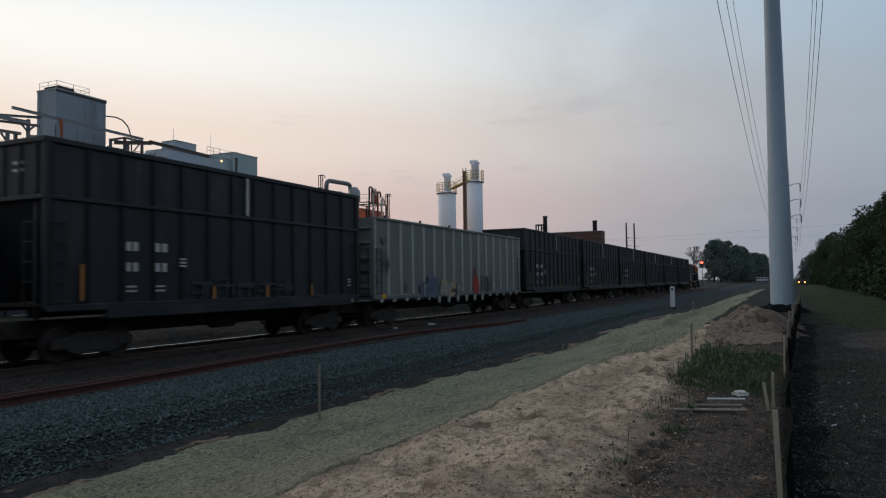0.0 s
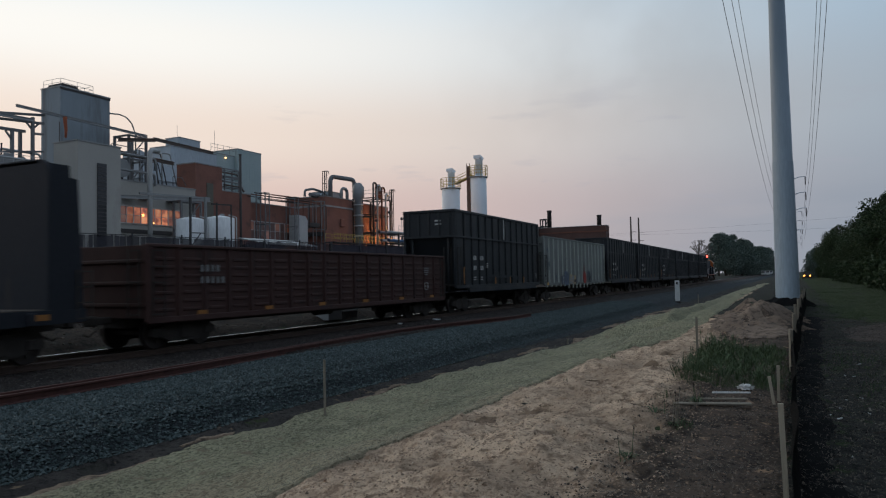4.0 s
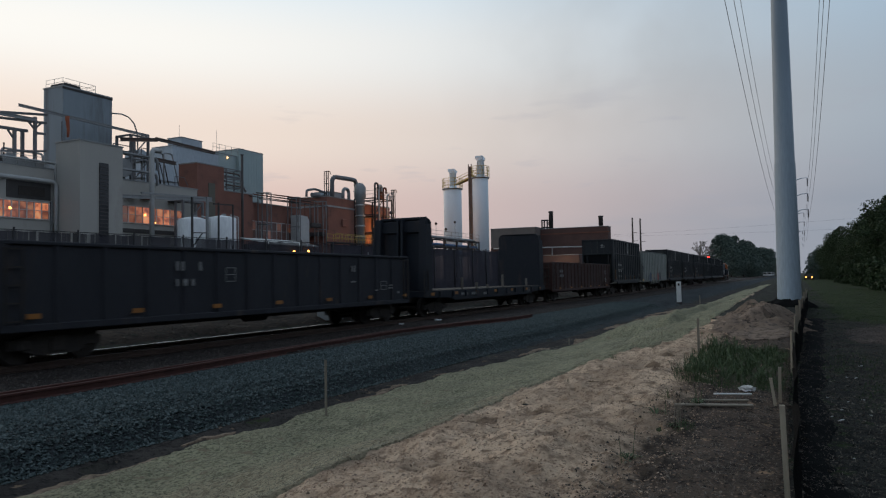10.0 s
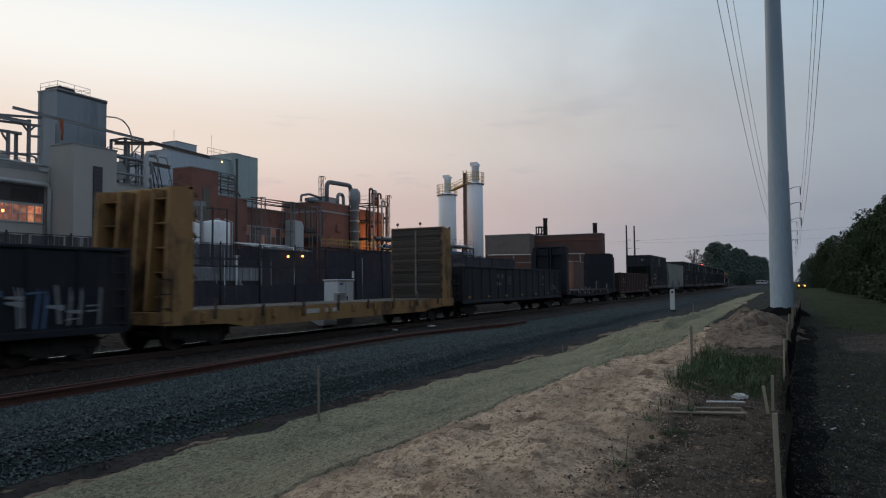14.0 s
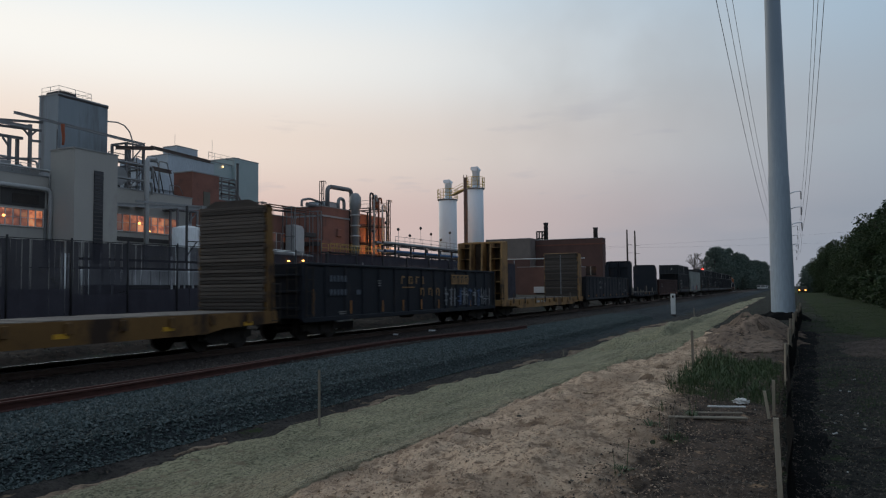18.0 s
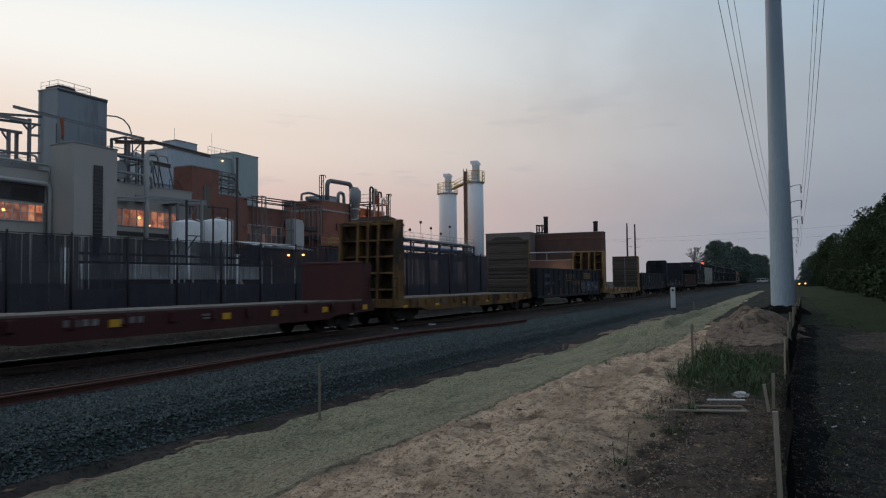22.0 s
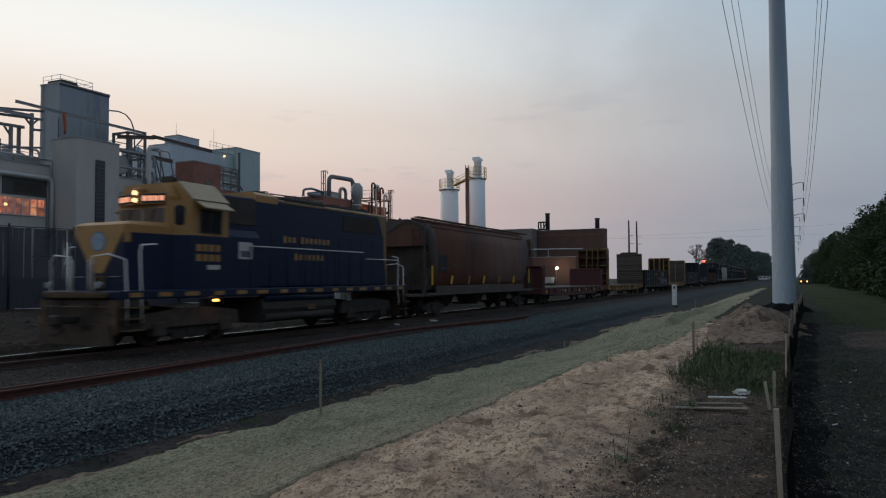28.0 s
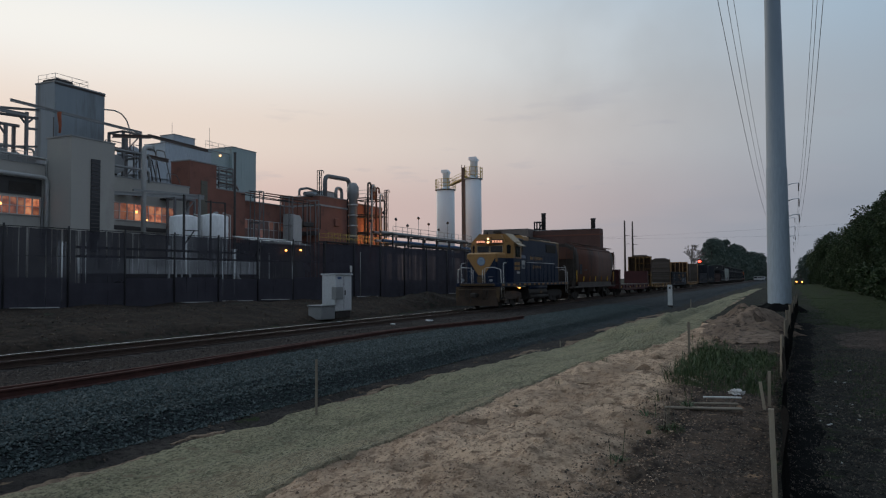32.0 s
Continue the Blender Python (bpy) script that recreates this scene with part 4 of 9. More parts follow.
# ------------------------------------------------------------------ the train
def make_bogie_meshes():
    """Side frame, bolster and wheelset of a freight bogie, shared by all cars."""
    fr = Build()
    fr.prism([(-1.22, 0.36), (-0.95, 0.34), (-0.55, 0.20), (0.55, 0.20), (0.95, 0.34), (1.22, 0.36), (1.22, 0.58), (0.9, 0.62), (0.45, 0.74), (-0.45, 0.74), (-0.9, 0.62), (-1.22, 0.58)], -0.07, 0.07, "y")
    fr.box(-0.2, 0.2, -0.11, 0.11, 0.26, 0.66, 0.02)
    for x in (-0.89, 0.89):
        fr.box(x - 0.15, x + 0.15, -0.12, 0.12, 0.34, 0.60, 0.03)
    bo = Build().box(-0.22, 0.22, -1.0, 1.0, 0.42, 0.74, 0.03)
    ws = Build().tube([(0, -1.0, 0), (0, 1.0, 0)], 0.085, 10)
    for s in (-1, 1):
        ws.tube([(0, s * 0.70, 0), (0, s * 0.83, 0)], 0.455, 24)
        ws.tube([(0, s * 0.675, 0), (0, s * 0.70, 0)], 0.49, 24)
        for k in range(4):
            w = k * math.pi / 2
            ws.box(0.24 * math.cos(w) - 0.05, 0.24 * math.cos(w) + 0.05, s * 0.84 - 0.012, s * 0.84 + 0.012, 0.24 * math.sin(w) - 0.05, 0.24 * math.sin(w) + 0.05)
    sp = Build()
    for x in (-0.1, 0.1):
        sp.tube([(x, 0, 0.24), (x, 0, 0.44)], 0.07, 8)
    return fr.mesh("side_frame", M_UNDER), bo.mesh("bolster", M_UNDER), ws.mesh("wheelset", M_WHEEL), sp.mesh("spring", M_UNDER)


FRAME_MESH, BOLSTER_MESH, WHEEL_MESH, SPRING_MESH = make_bogie_meshes()
TRAIN = []                # cars with their middle at the end of the clip
WHEELSETS = []            # wheelset, its place in the car


def bogie(car, x, base=1.78):
    bg = part("bogie", Build().box(x - 0.25, x + 0.25, -0.35, 0.35, 0.66, 0.84, 0.03), M_UNDER, car)
    part("bolster", BOLSTER_MESH, None, bg, at=pose(x, 0, 0))
    for s in (-1, 1):
        part("side_frame", FRAME_MESH, None, bg, at=pose(x, s * 1.0, 0))
        part("spring", SPRING_MESH, None, bg, at=pose(x, s * 1.0, 0))
    for d in (-base / 2, base / 2):
        w = part("wheelset", WHEEL_MESH, None, bg, at=pose(x + d, 0, 0.457))
        WHEELSETS.append((w, (x + d, 0, 0.457)))


def coupler(car, end, s):
    b = Build().box(min(end, end + s * 0.62), max(end, end + s * 0.62), -0.09, 0.09, 0.76, 0.96, 0.03)
    b.box(min(end + s * 0.5, end + s * 0.78), max(end + s * 0.5, end + s * 0.78), -0.17, 0.17, 0.72, 1.0, 0.05)
    part("coupler", b, M_UNDER, car)
    part("brake_hose", Build().tube([(end, 0.35, 0.78), (end + s * 0.2, 0.36, 0.55), (end + s * 0.45, 0.34, 0.42), (end + s * 0.62, 0.30, 0.5)], 0.028, 6), M_UNDER, car)


def ladder(car, x, y, z0, z1, along, w=0.42, material=None, n=5, name="ladder"):
    """Grab irons one above the other: along x on a side, along y on an end."""
    b = Build()
    for e in (-w / 2, w / 2):
        if along == "x":
            b.beam((x + e, y, z0 - 0.05), (x + e, y, z1 + 0.05), 0.03)
        else:
            b.beam((x, y + e, z0 - 0.05), (x, y + e, z1 + 0.05), 0.03)
    for k in range(n):
        z = z0 + (z1 - z0) * k / (n - 1)
        if along == "x":
            b.beam((x - w / 2, y, z), (x + w / 2, y, z), 0.03)
            for e in (-w / 2, w / 2):
                b.beam((x + e, y, z), (x + e, y + (0.08 if y < 0 else -0.08), z), 0.025)
        else:
            b.beam((x, y - w / 2, z), (x, y + w / 2, z), 0.03)
    part(name, b, material or M_UNDER, car)


def sill(car, half, y=1.42, z0=0.78, z1=1.06, material=None):
    b = Build().box(-half, half, -0.38, 0.38, 0.62, 1.04, 0.02)
    part("centre_sill", b, material or M_UNDER, car)


def reflector_row(car, xs, y, z, material, w=0.34, h=0.10, name="reflector"):
    for x in xs:
        part(name, Build().box(x - w / 2, x + w / 2, y - 0.006, y + 0.006, z - h / 2, z + h / 2), material, car)


def lettering(car, spots, y, material, name="marking"):
    """Unreadable stencils: bars (x, z, width, height) on a side."""
    for x, z, w, h in spots:
        part(name, Build().box(x - w / 2, x + w / 2, y - 0.005, y + 0.005, z - h / 2, z + h / 2), material, car)


def stencil_box(car, x, z, w, h, y, material):
    """A stencilled frame with two faded lines in it."""
    t = 0.012
    b = Build()
    for zz in (z - h / 2, z, z + h / 2):
        b.box(x - w / 2, x + w / 2, y - 0.005, y + 0.005, zz - t, zz + t)
    for xx in (x - w / 2, x + w / 2):
        b.box(xx - t, xx + t, y - 0.005, y + 0.005, z - h / 2, z + h / 2)
    part("stencil_box", b, material, car)


def car_base(name, label, mid, group="cars of the train"):
    car = thing(name, label, "railway car", group, (mid, TRACK, 0))
    TRAIN.append((car, mid))
    return car


def gondola(name, label, rear, front, top, bottom, material, ribs, rib_mat=None, half=1.50, rim=0.10, belt=None, ends=True, sloped=False):
    """An open car: sides with pressed posts, end walls with ribs, floor, rim, sills, bogies."""
    mid, h = (rear + front) / 2, (front - rear) / 2
    car = car_base(name, label, mid)
    for s in (-1, 1):
        y = s * (half - 0.09)
        part("side_wall", Build().box(-h, h, y - 0.02, y + 0.02, bottom, top - rim, 0.01), material, car)
        part("top_rim", Build().box(-h - 0.03, h + 0.03, s * half - 0.11 if s > 0 else -half - 0.0, s * half if s > 0 else -half + 0.11, top - rim, top, 0.02), material, car)
        part("bottom_sill", Build().box(-h, h, min(s * half, s * (half - 0.12)), max(s * half, s * (half - 0.12)), bottom - 0.16, bottom + 0.02, 0.02), material, car)
        if belt:
            part("belt_rail", Build().box(-h, h, min(s * (half + 0.005), s * (half - 0.10)), max(s * (half + 0.005), s * (half - 0.10)), belt - 0.05, belt + 0.05, 0.015), material, car)
    shape = [(-0.085, -half + 0.08), (-0.055, -half + 0.005), (0.055, -half + 0.005), (0.085, -half + 0.08)]
    post = Build().prism(shape, bottom + 0.02, top - rim, "z").mesh("side_post", rib_mat or material)
    for k in range(ribs):
        x = -h + 0.10 + (2 * h - 0.20) * k / (ribs - 1)
        part("side_post", post, None, car, at=pose(x, 0, 0))
        part("side_post", post, None, car, at=pose(x, 0, 0, 0, 0, 180))
    for s in (-1, 1):
        part("end_wall", Build().box(s * h - 0.03, s * h + 0.03, -half + 0.1, half - 0.1, belt if sloped else bottom, top - 0.05, 0.01), material, car)
        if sloped:
            part("slope_sheet", Build().prism([(s * h, belt), (s * (h - 0.06), belt), (s * (h - 1.75), bottom), (s * (h - 1.69), bottom)], -half + 0.12, half - 0.12, "y"), material, car)
            part("end_belt", Build().box(min(s * h, s * (h + 0.10)), max(s * h, s * (h + 0.10)), -half, half, belt - 0.06, belt + 0.06, 0.02), material, car)
            for y in (-half + 0.5, half - 0.5):
                part("end_strut", Build().beam((s * (h - 0.1), y, 1.1), (s * (h - 0.1), y, belt), 0.10), material, car)
        elif ends:
            for k in range(3 + int((top - bottom) > 3) * 2):
                z = bottom + (top - bottom) * (k + 0.6) / (3.4 + 2 * int((top - bottom) > 3))
                part("end_rib", Build().box(min(s * h, s * (h + 0.10)), max(s * h, s * (h + 0.10)), -half + 0.16, half - 0.16, z - 0.06, z + 0.06, 0.03), material, car)
        part("corner_post", Build().box(s * h - 0.07, s * h + 0.07, -half + 0.0, -half + 0.14, bottom - 0.1, top - 0.02, 0.02), material, car)
        part("corner_post", Build().box(s * h - 0.07, s * h + 0.07, half - 0.14, half, bottom - 0.1, top - 0.02, 0.02), material, car)
        coupler(car, s * h, s)
        ladder(car, s * (h - 0.32), -half - 0.03, bottom + 0.1, min(top - 0.2, bottom + 2.0), "x")
        ladder(car, s * (h + 0.13), -half + 0.45, bottom + 0.1, min(top - 0.2, bottom + 2.0), "y")
        bogie(car, s * (h - 1.75))
    part("floor", Build().box(-h, h, -half + 0.1, half - 0.1, bottom - 0.02, bottom + 0.05), M_UNDER, car)
    sill(car, h - 0.1)
    b = Build().tube([(-0.5, -0.6, 0.72), (0.5, -0.6, 0.72)], 0.2, 12)
    part("brake_cylinder", b, M_UNDER, car)
    return car, h


# darker copy of the side paint, giving the shadow contrast of the ribs
M_TALLRIB = surf("shade_black_post_paint", (0.010, 0.012, 0.014), (0.015, 0.017, 0.018), 0.9, 0.6, 0.0, bump=0.25, grain=26, stretch=(1.2, 1, 0.25), spec=0.25)
M_SMUDGE = surf("faint_grey_smear", (0.042, 0.048, 0.054), (0.028, 0.031, 0.034), 5, 0.8, bump=0.0)


def tall_gondola(rear, front, marks=True):
    car, h = gondola("high_sided_gondola", "tall black steel gondola car with ribbed sides and a belt rail", rear, front, 5.5, 1.45, M_TALLCAR, 14, rib_mat=M_TALLRIB, half=1.55, rim=0.14, belt=4.05, sloped=True)
    for s in (-1, 1):
        for k in range(5):
            y = -1.2 + 0.6 * k
            part("end_rib", Build().box(min(s * h, s * (h + 0.09)), max(s * h, s * (h + 0.09)), y - 0.05, y + 0.05, 4.12, 5.36, 0.02), M_TALLCAR, car)
        part("end_rim", Build().box(min(s * h, s * (h + 0.1)), max(s * h, s * (h + 0.1)), -1.55, 1.55, 5.36, 5.5, 0.02), M_TALLCAR, car)
    part("side_beam", Build().box(-h + 1.7, h - 0.6, -1.56, -1.44, 1.06, 1.34, 0.02), M_TALLCAR, car)
    part("side_beam", Build().box(-h + 1.7, h - 0.6, 1.44, 1.56, 1.06, 1.34, 0.02), M_TALLCAR, car)
    part("top_tarp_bar", Build().tube([(-h, 0, 5.42), (h, 0, 5.42)], 0.04, 8), M_TALLCAR, car)
    part("pale_post", Build().box(h * 0.02 - 0.05, h * 0.02 + 0.05, -1.575, -1.545, 4.12, 5.34), M_LETTER, car, "pale painted post")
    if marks:
        lettering(car, [(-h + 0.42 + 1.95, 2.95, 0.16, 0.24), (-h + 0.42 + 2.18, 2.95, 0.16, 0.24), (-h + 0.42 + 2.95, 2.95, 0.16, 0.24), (-h + 0.42 + 3.2, 2.95, 0.18, 0.24), (-h + 0.42 + 1.95, 2.4, 0.12, 0.24), (-h + 0.42 + 2.18, 2.4, 0.16, 0.24), (-h + 0.42 + 2.95, 2.4, 0.16, 0.24), (-h + 0.42 + 3.2, 2.4, 0.16, 0.24),
                        (-h + 0.42 + 2.05, 1.88, 0.34, 0.05), (-h + 0.42 + 2.05, 1.76, 0.34, 0.05), (-h + 0.42 + 3.05, 1.88, 0.3, 0.05), (-h + 0.42 + 3.05, 1.76, 0.34, 0.05), (-h + 0.42 + 3.9, 2.55, 0.26, 0.05), (-h + 0.42 + 3.9, 2.65, 0.26, 0.05), (-h + 0.42 + 3.9, 2.45, 0.26, 0.05),
                        (h - 0.75, 1.95, 0.22, 0.05), (h - 0.75, 2.05, 0.22, 0.05), (h - 0.75, 1.82, 0.22, 0.05)], -1.56, M_LETTER)
        part("end_marking", Build().box(-h - 0.042, -h - 0.03, -0.70, -0.35, 4.88, 4.96), M_LETTER, car)
        part("end_marking", Build().box(-h - 0.042, -h - 0.03, -0.70, -0.35, 4.70, 4.77), M_LETTER, car)
        for x, z in ((-h + 0.95, 2.1), (-1.4, 1.7), (1.15, 1.7), (3.7, 1.7)):
            part("reflector", Build().box(x - 0.06, x + 0.06, -1.57, -1.558, z - (0.55 if x < -h + 1.2 else 0.22), z + (0.35 if x < -h + 1.2 else 0.16)), M_REFLECT, car)
    return car


# lightened in colour to show rib relief that the flat light loses
M_GREYRIB = surf("relief_pale_grey_paint", (0.416, 0.442, 0.4032), (0.3432, 0.364, 0.3311), 1.0, 0.65, bump=0.2, grain=30, dirt=(0.2496, 0.1924, 0.1344), dirt_at=0.60, stretch=(1, 1, 0.25))
M_REFLECT = surf("dirty_orange_tape", (0.36, 0.15, 0.03), (0.26, 0.11, 0.03), 3, 0.6, bump=0.0)
M_GRAFF = [surf("faded_paint_" + n, c, tuple(0.8 * v for v in c), 4, 0.7, bump=0.0) for n, c in
           (("cream", (0.42, 0.33, 0.20)), ("red", (0.38, 0.05, 0.04)), ("slate", (0.10, 0.12, 0.15)), ("blue", (0.10, 0.16, 0.30)), ("white", (0.27, 0.29, 0.31)), ("black", (0.03, 0.03, 0.03)))]


def scrawl(car, x0, x1, z0, z1, y, rng, count, mats, thick=0.035):
    """Sprayed letters that nobody can read: slanted bars and hooks."""
    for k in range(count):
        x = x0 + (x1 - x0) * (k + 0.5) / count + rng.uniform(-0.05, 0.05)
        w, hgt = (x1 - x0) / count * 0.42, z1 - z0
        b = Build()
        tilt = rng.uniform(-0.12, 0.12)
        zz = z0 + rng.uniform(-0.08, 0.05)
        for _ in range(2):
            u = rng.uniform(-w, w)
            b.prism([(x + u - thick, zz), (x + u + thick, zz), (x + u + thick + tilt, zz + hgt * rng.uniform(0.7, 1.0)), (x + u - thick + tilt, zz + hgt)], y - 0.005, y + 0.005, "y")
        for _ in range(2):
            z = zz + hgt * rng.uniform(0.1, 0.85)
            b.prism([(x - w, z), (x + w, z + rng.uniform(-0.1, 0.1)), (x + w, z + 2 * thick), (x - w, z + 2 * thick)], y - 0.006, y + 0.004, "y")
        part("graffiti_letter", b, mats[rng.randrange(len(mats))], car)


M_SPRAYBLUE = surf("sprayed_blue_paint", (0.075, 0.105, 0.17), (0.16, 0.20, 0.26), 4, 0.7, bump=0.0)
M_SPRAYRUST = surf("sprayed_rust_paint", (0.16, 0.06, 0.05), (0.10, 0.05, 0.045), 4, 0.7, bump=0.0)


def spray_patch(car, x0, x1, z0, z1, y, rng, mat):
    """A blotch of sprayed paint with an uneven outline."""
    cx, cz, n = (x0 + x1) / 2, (z0 + z1) / 2, 14
    ring = []
    for k in range(n):
        t, r = 2 * math.pi * k / n, rng.uniform(0.78, 1.08)
        c, d = math.cos(t), math.sin(t)
        ring.append((cx + (x1 - x0) / 2 * r * math.copysign(abs(c) ** 0.7, c), cz + (z1 - z0) / 2 * r * math.copysign(abs(d) ** 0.7, d)))
    part("graffiti_patch", Build().prism(ring, y - 0.004, y + 0.004, "y"), mat, car)


def bulkhead_flat(name, label, rear, front, top, deck, under, material, half=1.50, face=M_PLANK, frames="open", wall_mat=None, deckmat=None, post_mat=None, deep=(0.3, 0.3)):
    """A flat car with a tall wall across each end, planked inside, framed and ribbed outside."""
    mid, h = (rear + front) / 2, (front - rear) / 2
    car = car_base(name, label, mid)
    for s in (-1, 1):
        part("side_sill", Build().prism([(-h, deck - 0.02), (h, deck - 0.02), (h, under + 0.12), (h - 2.6, under + 0.06), (h - 3.4, under - 0.08), (-h + 3.4, under - 0.08), (-h + 2.6, under + 0.06), (-h, under + 0.12)],
                                        s * half - 0.04, s * half + 0.04, "y"), material, car)
        pocket = Build().box(-0.09, 0.09, -0.045, 0.045, deck - 0.36, deck - 0.06, 0.02).mesh("stake_pocket", material)
        for k in range(11):
            part("stake_pocket", pocket, None, car, at=pose(-h + 1.5 + (2 * h - 3.0) * k / 10, s * (half + 0.085), 0))
    n = 40
    plank = Build().box(-h / n + 0.012, h / n - 0.012, -half + 0.05, half - 0.05, deck - 0.07, deck, 0.008).mesh("deck_plank", deckmat or M_DECK)
    a0, a1 = -h + deep[0] + 0.12, h - deep[1] - 0.12
    for k in range(n):
        part("deck_plank", plank, None, car, at=pose(a0 + (a1 - a0) * (k + 0.5) / n, 0, random.uniform(-0.008, 0.008)))
    for s in (-1, 1):
        far = deep[0] if s < 0 else deep[1]
        x = s * (h - far)
        drop = 0.34 if frames == "post" else 0.0
        if drop:
            w, arc = half - 0.02, [(math.cos(k * math.pi / 12), math.sin(k * math.pi / 12)) for k in range(7)]
            ring = [(-w, deck), (w, deck)] + [(w - drop + drop * c, top - drop + drop * d) for c, d in arc] + [(-w + drop - drop * d, top - drop + drop * c) for c, d in arc]
            wall = part("bulkhead", Build().prism(ring, x - 0.06, x + 0.06), wall_mat or material, car)
        else:
            wall = part("bulkhead", Build().box(x - 0.04, x + 0.04, -half + 0.05, half - 0.05, deck, top - 0.04, 0.01), wall_mat or material, car)
        # planks on the inner face
        rows = int((top - deck) / 0.125)
        if face:
            for k in range(rows):
                z = deck + 0.02 + (top - deck - 0.06) * k / rows
                d, e = 0.045 * random.random(), 0.05 * random.random()
                part("bulkhead_plank", Build().box(min(x - s * 0.05, x - s * (0.10 + d)), max(x - s * 0.05, x - s * (0.10 + d)), -half + 0.06 + e, half - 0.06 - 0.05 * random.random(), z + 0.004 + 0.012 * random.random(), z + (top - deck - 0.06) / rows - 0.006, 0.012), face, wall)
        for y in (-half + 0.06, half - 0.06):
            # tapering corner post, deep at the foot
            part("corner_post", Build().prism([(x - s * 0.05, deck - 0.3), (x + s * (far - 0.02), deck - 0.3), (x + s * (far - 0.06), deck + 0.1), (x + s * max(0.2, far - 0.22), top - 0.1 - drop), (x - s * 0.05, top - drop)], y - 0.06, y + 0.06, "y"), post_mat or material, wall)
        if frames == "post":
            part("head_plate", Build().box(min(x + s * 0.03, x + s * 0.24), max(x + s * 0.03, x + s * 0.24), -half + 0.12, half - 0.12, top - 0.75, top - 0.2, 0.02), material, wall)
            for y in (-half + 0.26, half - 0.26):
                part("edge_plate", Build().prism([(x + s * 0.03, deck), (x + s * (far - 0.1), deck), (x + s * far * 0.6, top - 0.1), (x + s * 0.03, top - 0.1)], y - 0.16, y + 0.16, "y"), material, wall)
        if frames == "plain":
            for y in (-half + 0.05, half - 0.05):
                part("side_gusset", Build().prism([(x - s * 0.04, deck - 0.02), (x + s * (far - 0.04), deck - 0.02), (x + s * (far - 0.04), top - 0.12), (x - s * 0.04, top - 0.02)], y - 0.03, y + 0.03, "y"), material, wall)
        for y in (-0.55, 0.0, 0.55) if frames == "open" else (-0.66, -0.08, 0.7) if frames == "bay" else (-0.12, 0.12) if frames == "post" else ():
            part("wall_post", Build().prism([(x + s * 0.03, deck), (x + s * (far - 0.12), deck), (x + s * far * 0.65, top - 0.1), (x + s * 0.03, top - 0.1)], y - 0.05, y + 0.05, "y"), post_mat or material, wall)
        if wall_mat:
            for k in range(6):
                z = deck + 0.3 + (top - deck - 0.6) * k / 5
                part("post_gusset", Build().prism([(x - s * 0.05, z), (x - s * 0.24, z), (x - s * 0.05, z + 0.2)], -half + 0.02, -half + 0.06, "y"), wall_mat, wall)
        if frames == "bay":
            for k in range(5):
                z = deck + 0.4 + (top - deck - 0.8) * k / 4
                for ya, yb in ((-half + 0.1, -0.7), (0.74, half - 0.1)):
                    part("bay_rung", Build().box(min(x + s * 0.05, x + s * far * 0.62), max(x + s * 0.05, x + s * far * 0.62), ya, yb, z - 0.02, z + 0.02), material, wall)
        for k in range(5 if frames == "open" else 0):
            z = deck + 0.40 + (top - deck - 0.6) * k / 4
            d = far * (0.8 - 0.3 * (z - deck) / (top - deck))
            part("wall_girt", Build().box(min(x + s * 0.03, x + s * d), max(x + s * 0.03, x + s * d), -half + 0.12, half - 0.12, z - 0.045, z + 0.045, 0.01), post_mat or material, wall)
        part("top_beam", Build().box(min(x - s * 0.06, x + s * 0.20), max(x - s * 0.06, x + s * 0.20), -half + drop, half - drop, top - 0.13, top, 0.03), post_mat or material, wall)
        part("end_sill", Build().box(min(s * (h - 0.1), s * h), max(s * (h - 0.1), s * h), -half, half, under + 0.12, deck - 0.02, 0.02), material, car)
        coupler(car, s * h, s)
        ladder(car, s * (h - 0.05), -half - 0.03, under + 0.2, deck + 0.9, "x", n=4)
        bogie(car, s * (h - 2.0))
    part("centre_sill", Build().prism([(-h, 0.98), (h, 0.98), (h, 0.72), (h - 3.2, 0.68), (h - 4.2, 0.52), (-h + 4.2, 0.52), (-h + 3.2, 0.68), (-h, 0.72)], -0.35, 0.35, "y"), M_UNDER, car)
    return car, h


# cars from the head of the train to its rear: rear and front ends, as they stand at the end of the clip
rng = random.Random(8)
for k in range(6):
    tall_gondola(260.9 + 15.9 * k, 275.6 + 15.9 * k, k < 3)

grey, h = gondola("grey_ribbed_gondola", "weathered pale grey ribbed hopper car with graffiti along its foot", 240.7, 259.7, 4.75, 1.35, M_GREYCAR, 17, rib_mat=M_GREYRIB, half=1.55, rim=0.12)
for k in range(16):
    x = -h + 0.7 + (2 * h - 1.4) * k / 15
    part("slope_foot", Build().prism([(x - 0.2, 1.2), (x + 0.12, 1.2), (x + 0.02, 0.86 if 4 < k < 11 else 1.05), (x - 0.12, 0.86 if 4 < k < 11 else 1.05)], -1.53, -1.45, "y"), M_GREYRIB, grey)
# sprayed patches: a blue one, cream letters with dark strokes, a tall red one
spray_patch(grey, -5.3, -4.2, 1.2, 1.95, -1.556, rng, M_GRAFF[2])
spray_patch(grey, -4.5, -3.1, 1.05, 2.3, -1.559, rng, M_SPRAYBLUE)
spray_patch(grey, -3.05, -1.9, 1.2, 2.0, -1.556, rng, M_GRAFF[0])
spray_patch(grey, -1.9, -0.9, 1.15, 1.95, -1.559, rng, M_GRAFF[0])
spray_patch(grey, 1.25, 2.3, 1.15, 2.25, -1.556, rng, M_GRAFF[1])
spray_patch(grey, 1.45, 1.8, 2.0, 2.8, -1.559, rng, M_SPRAYRUST)
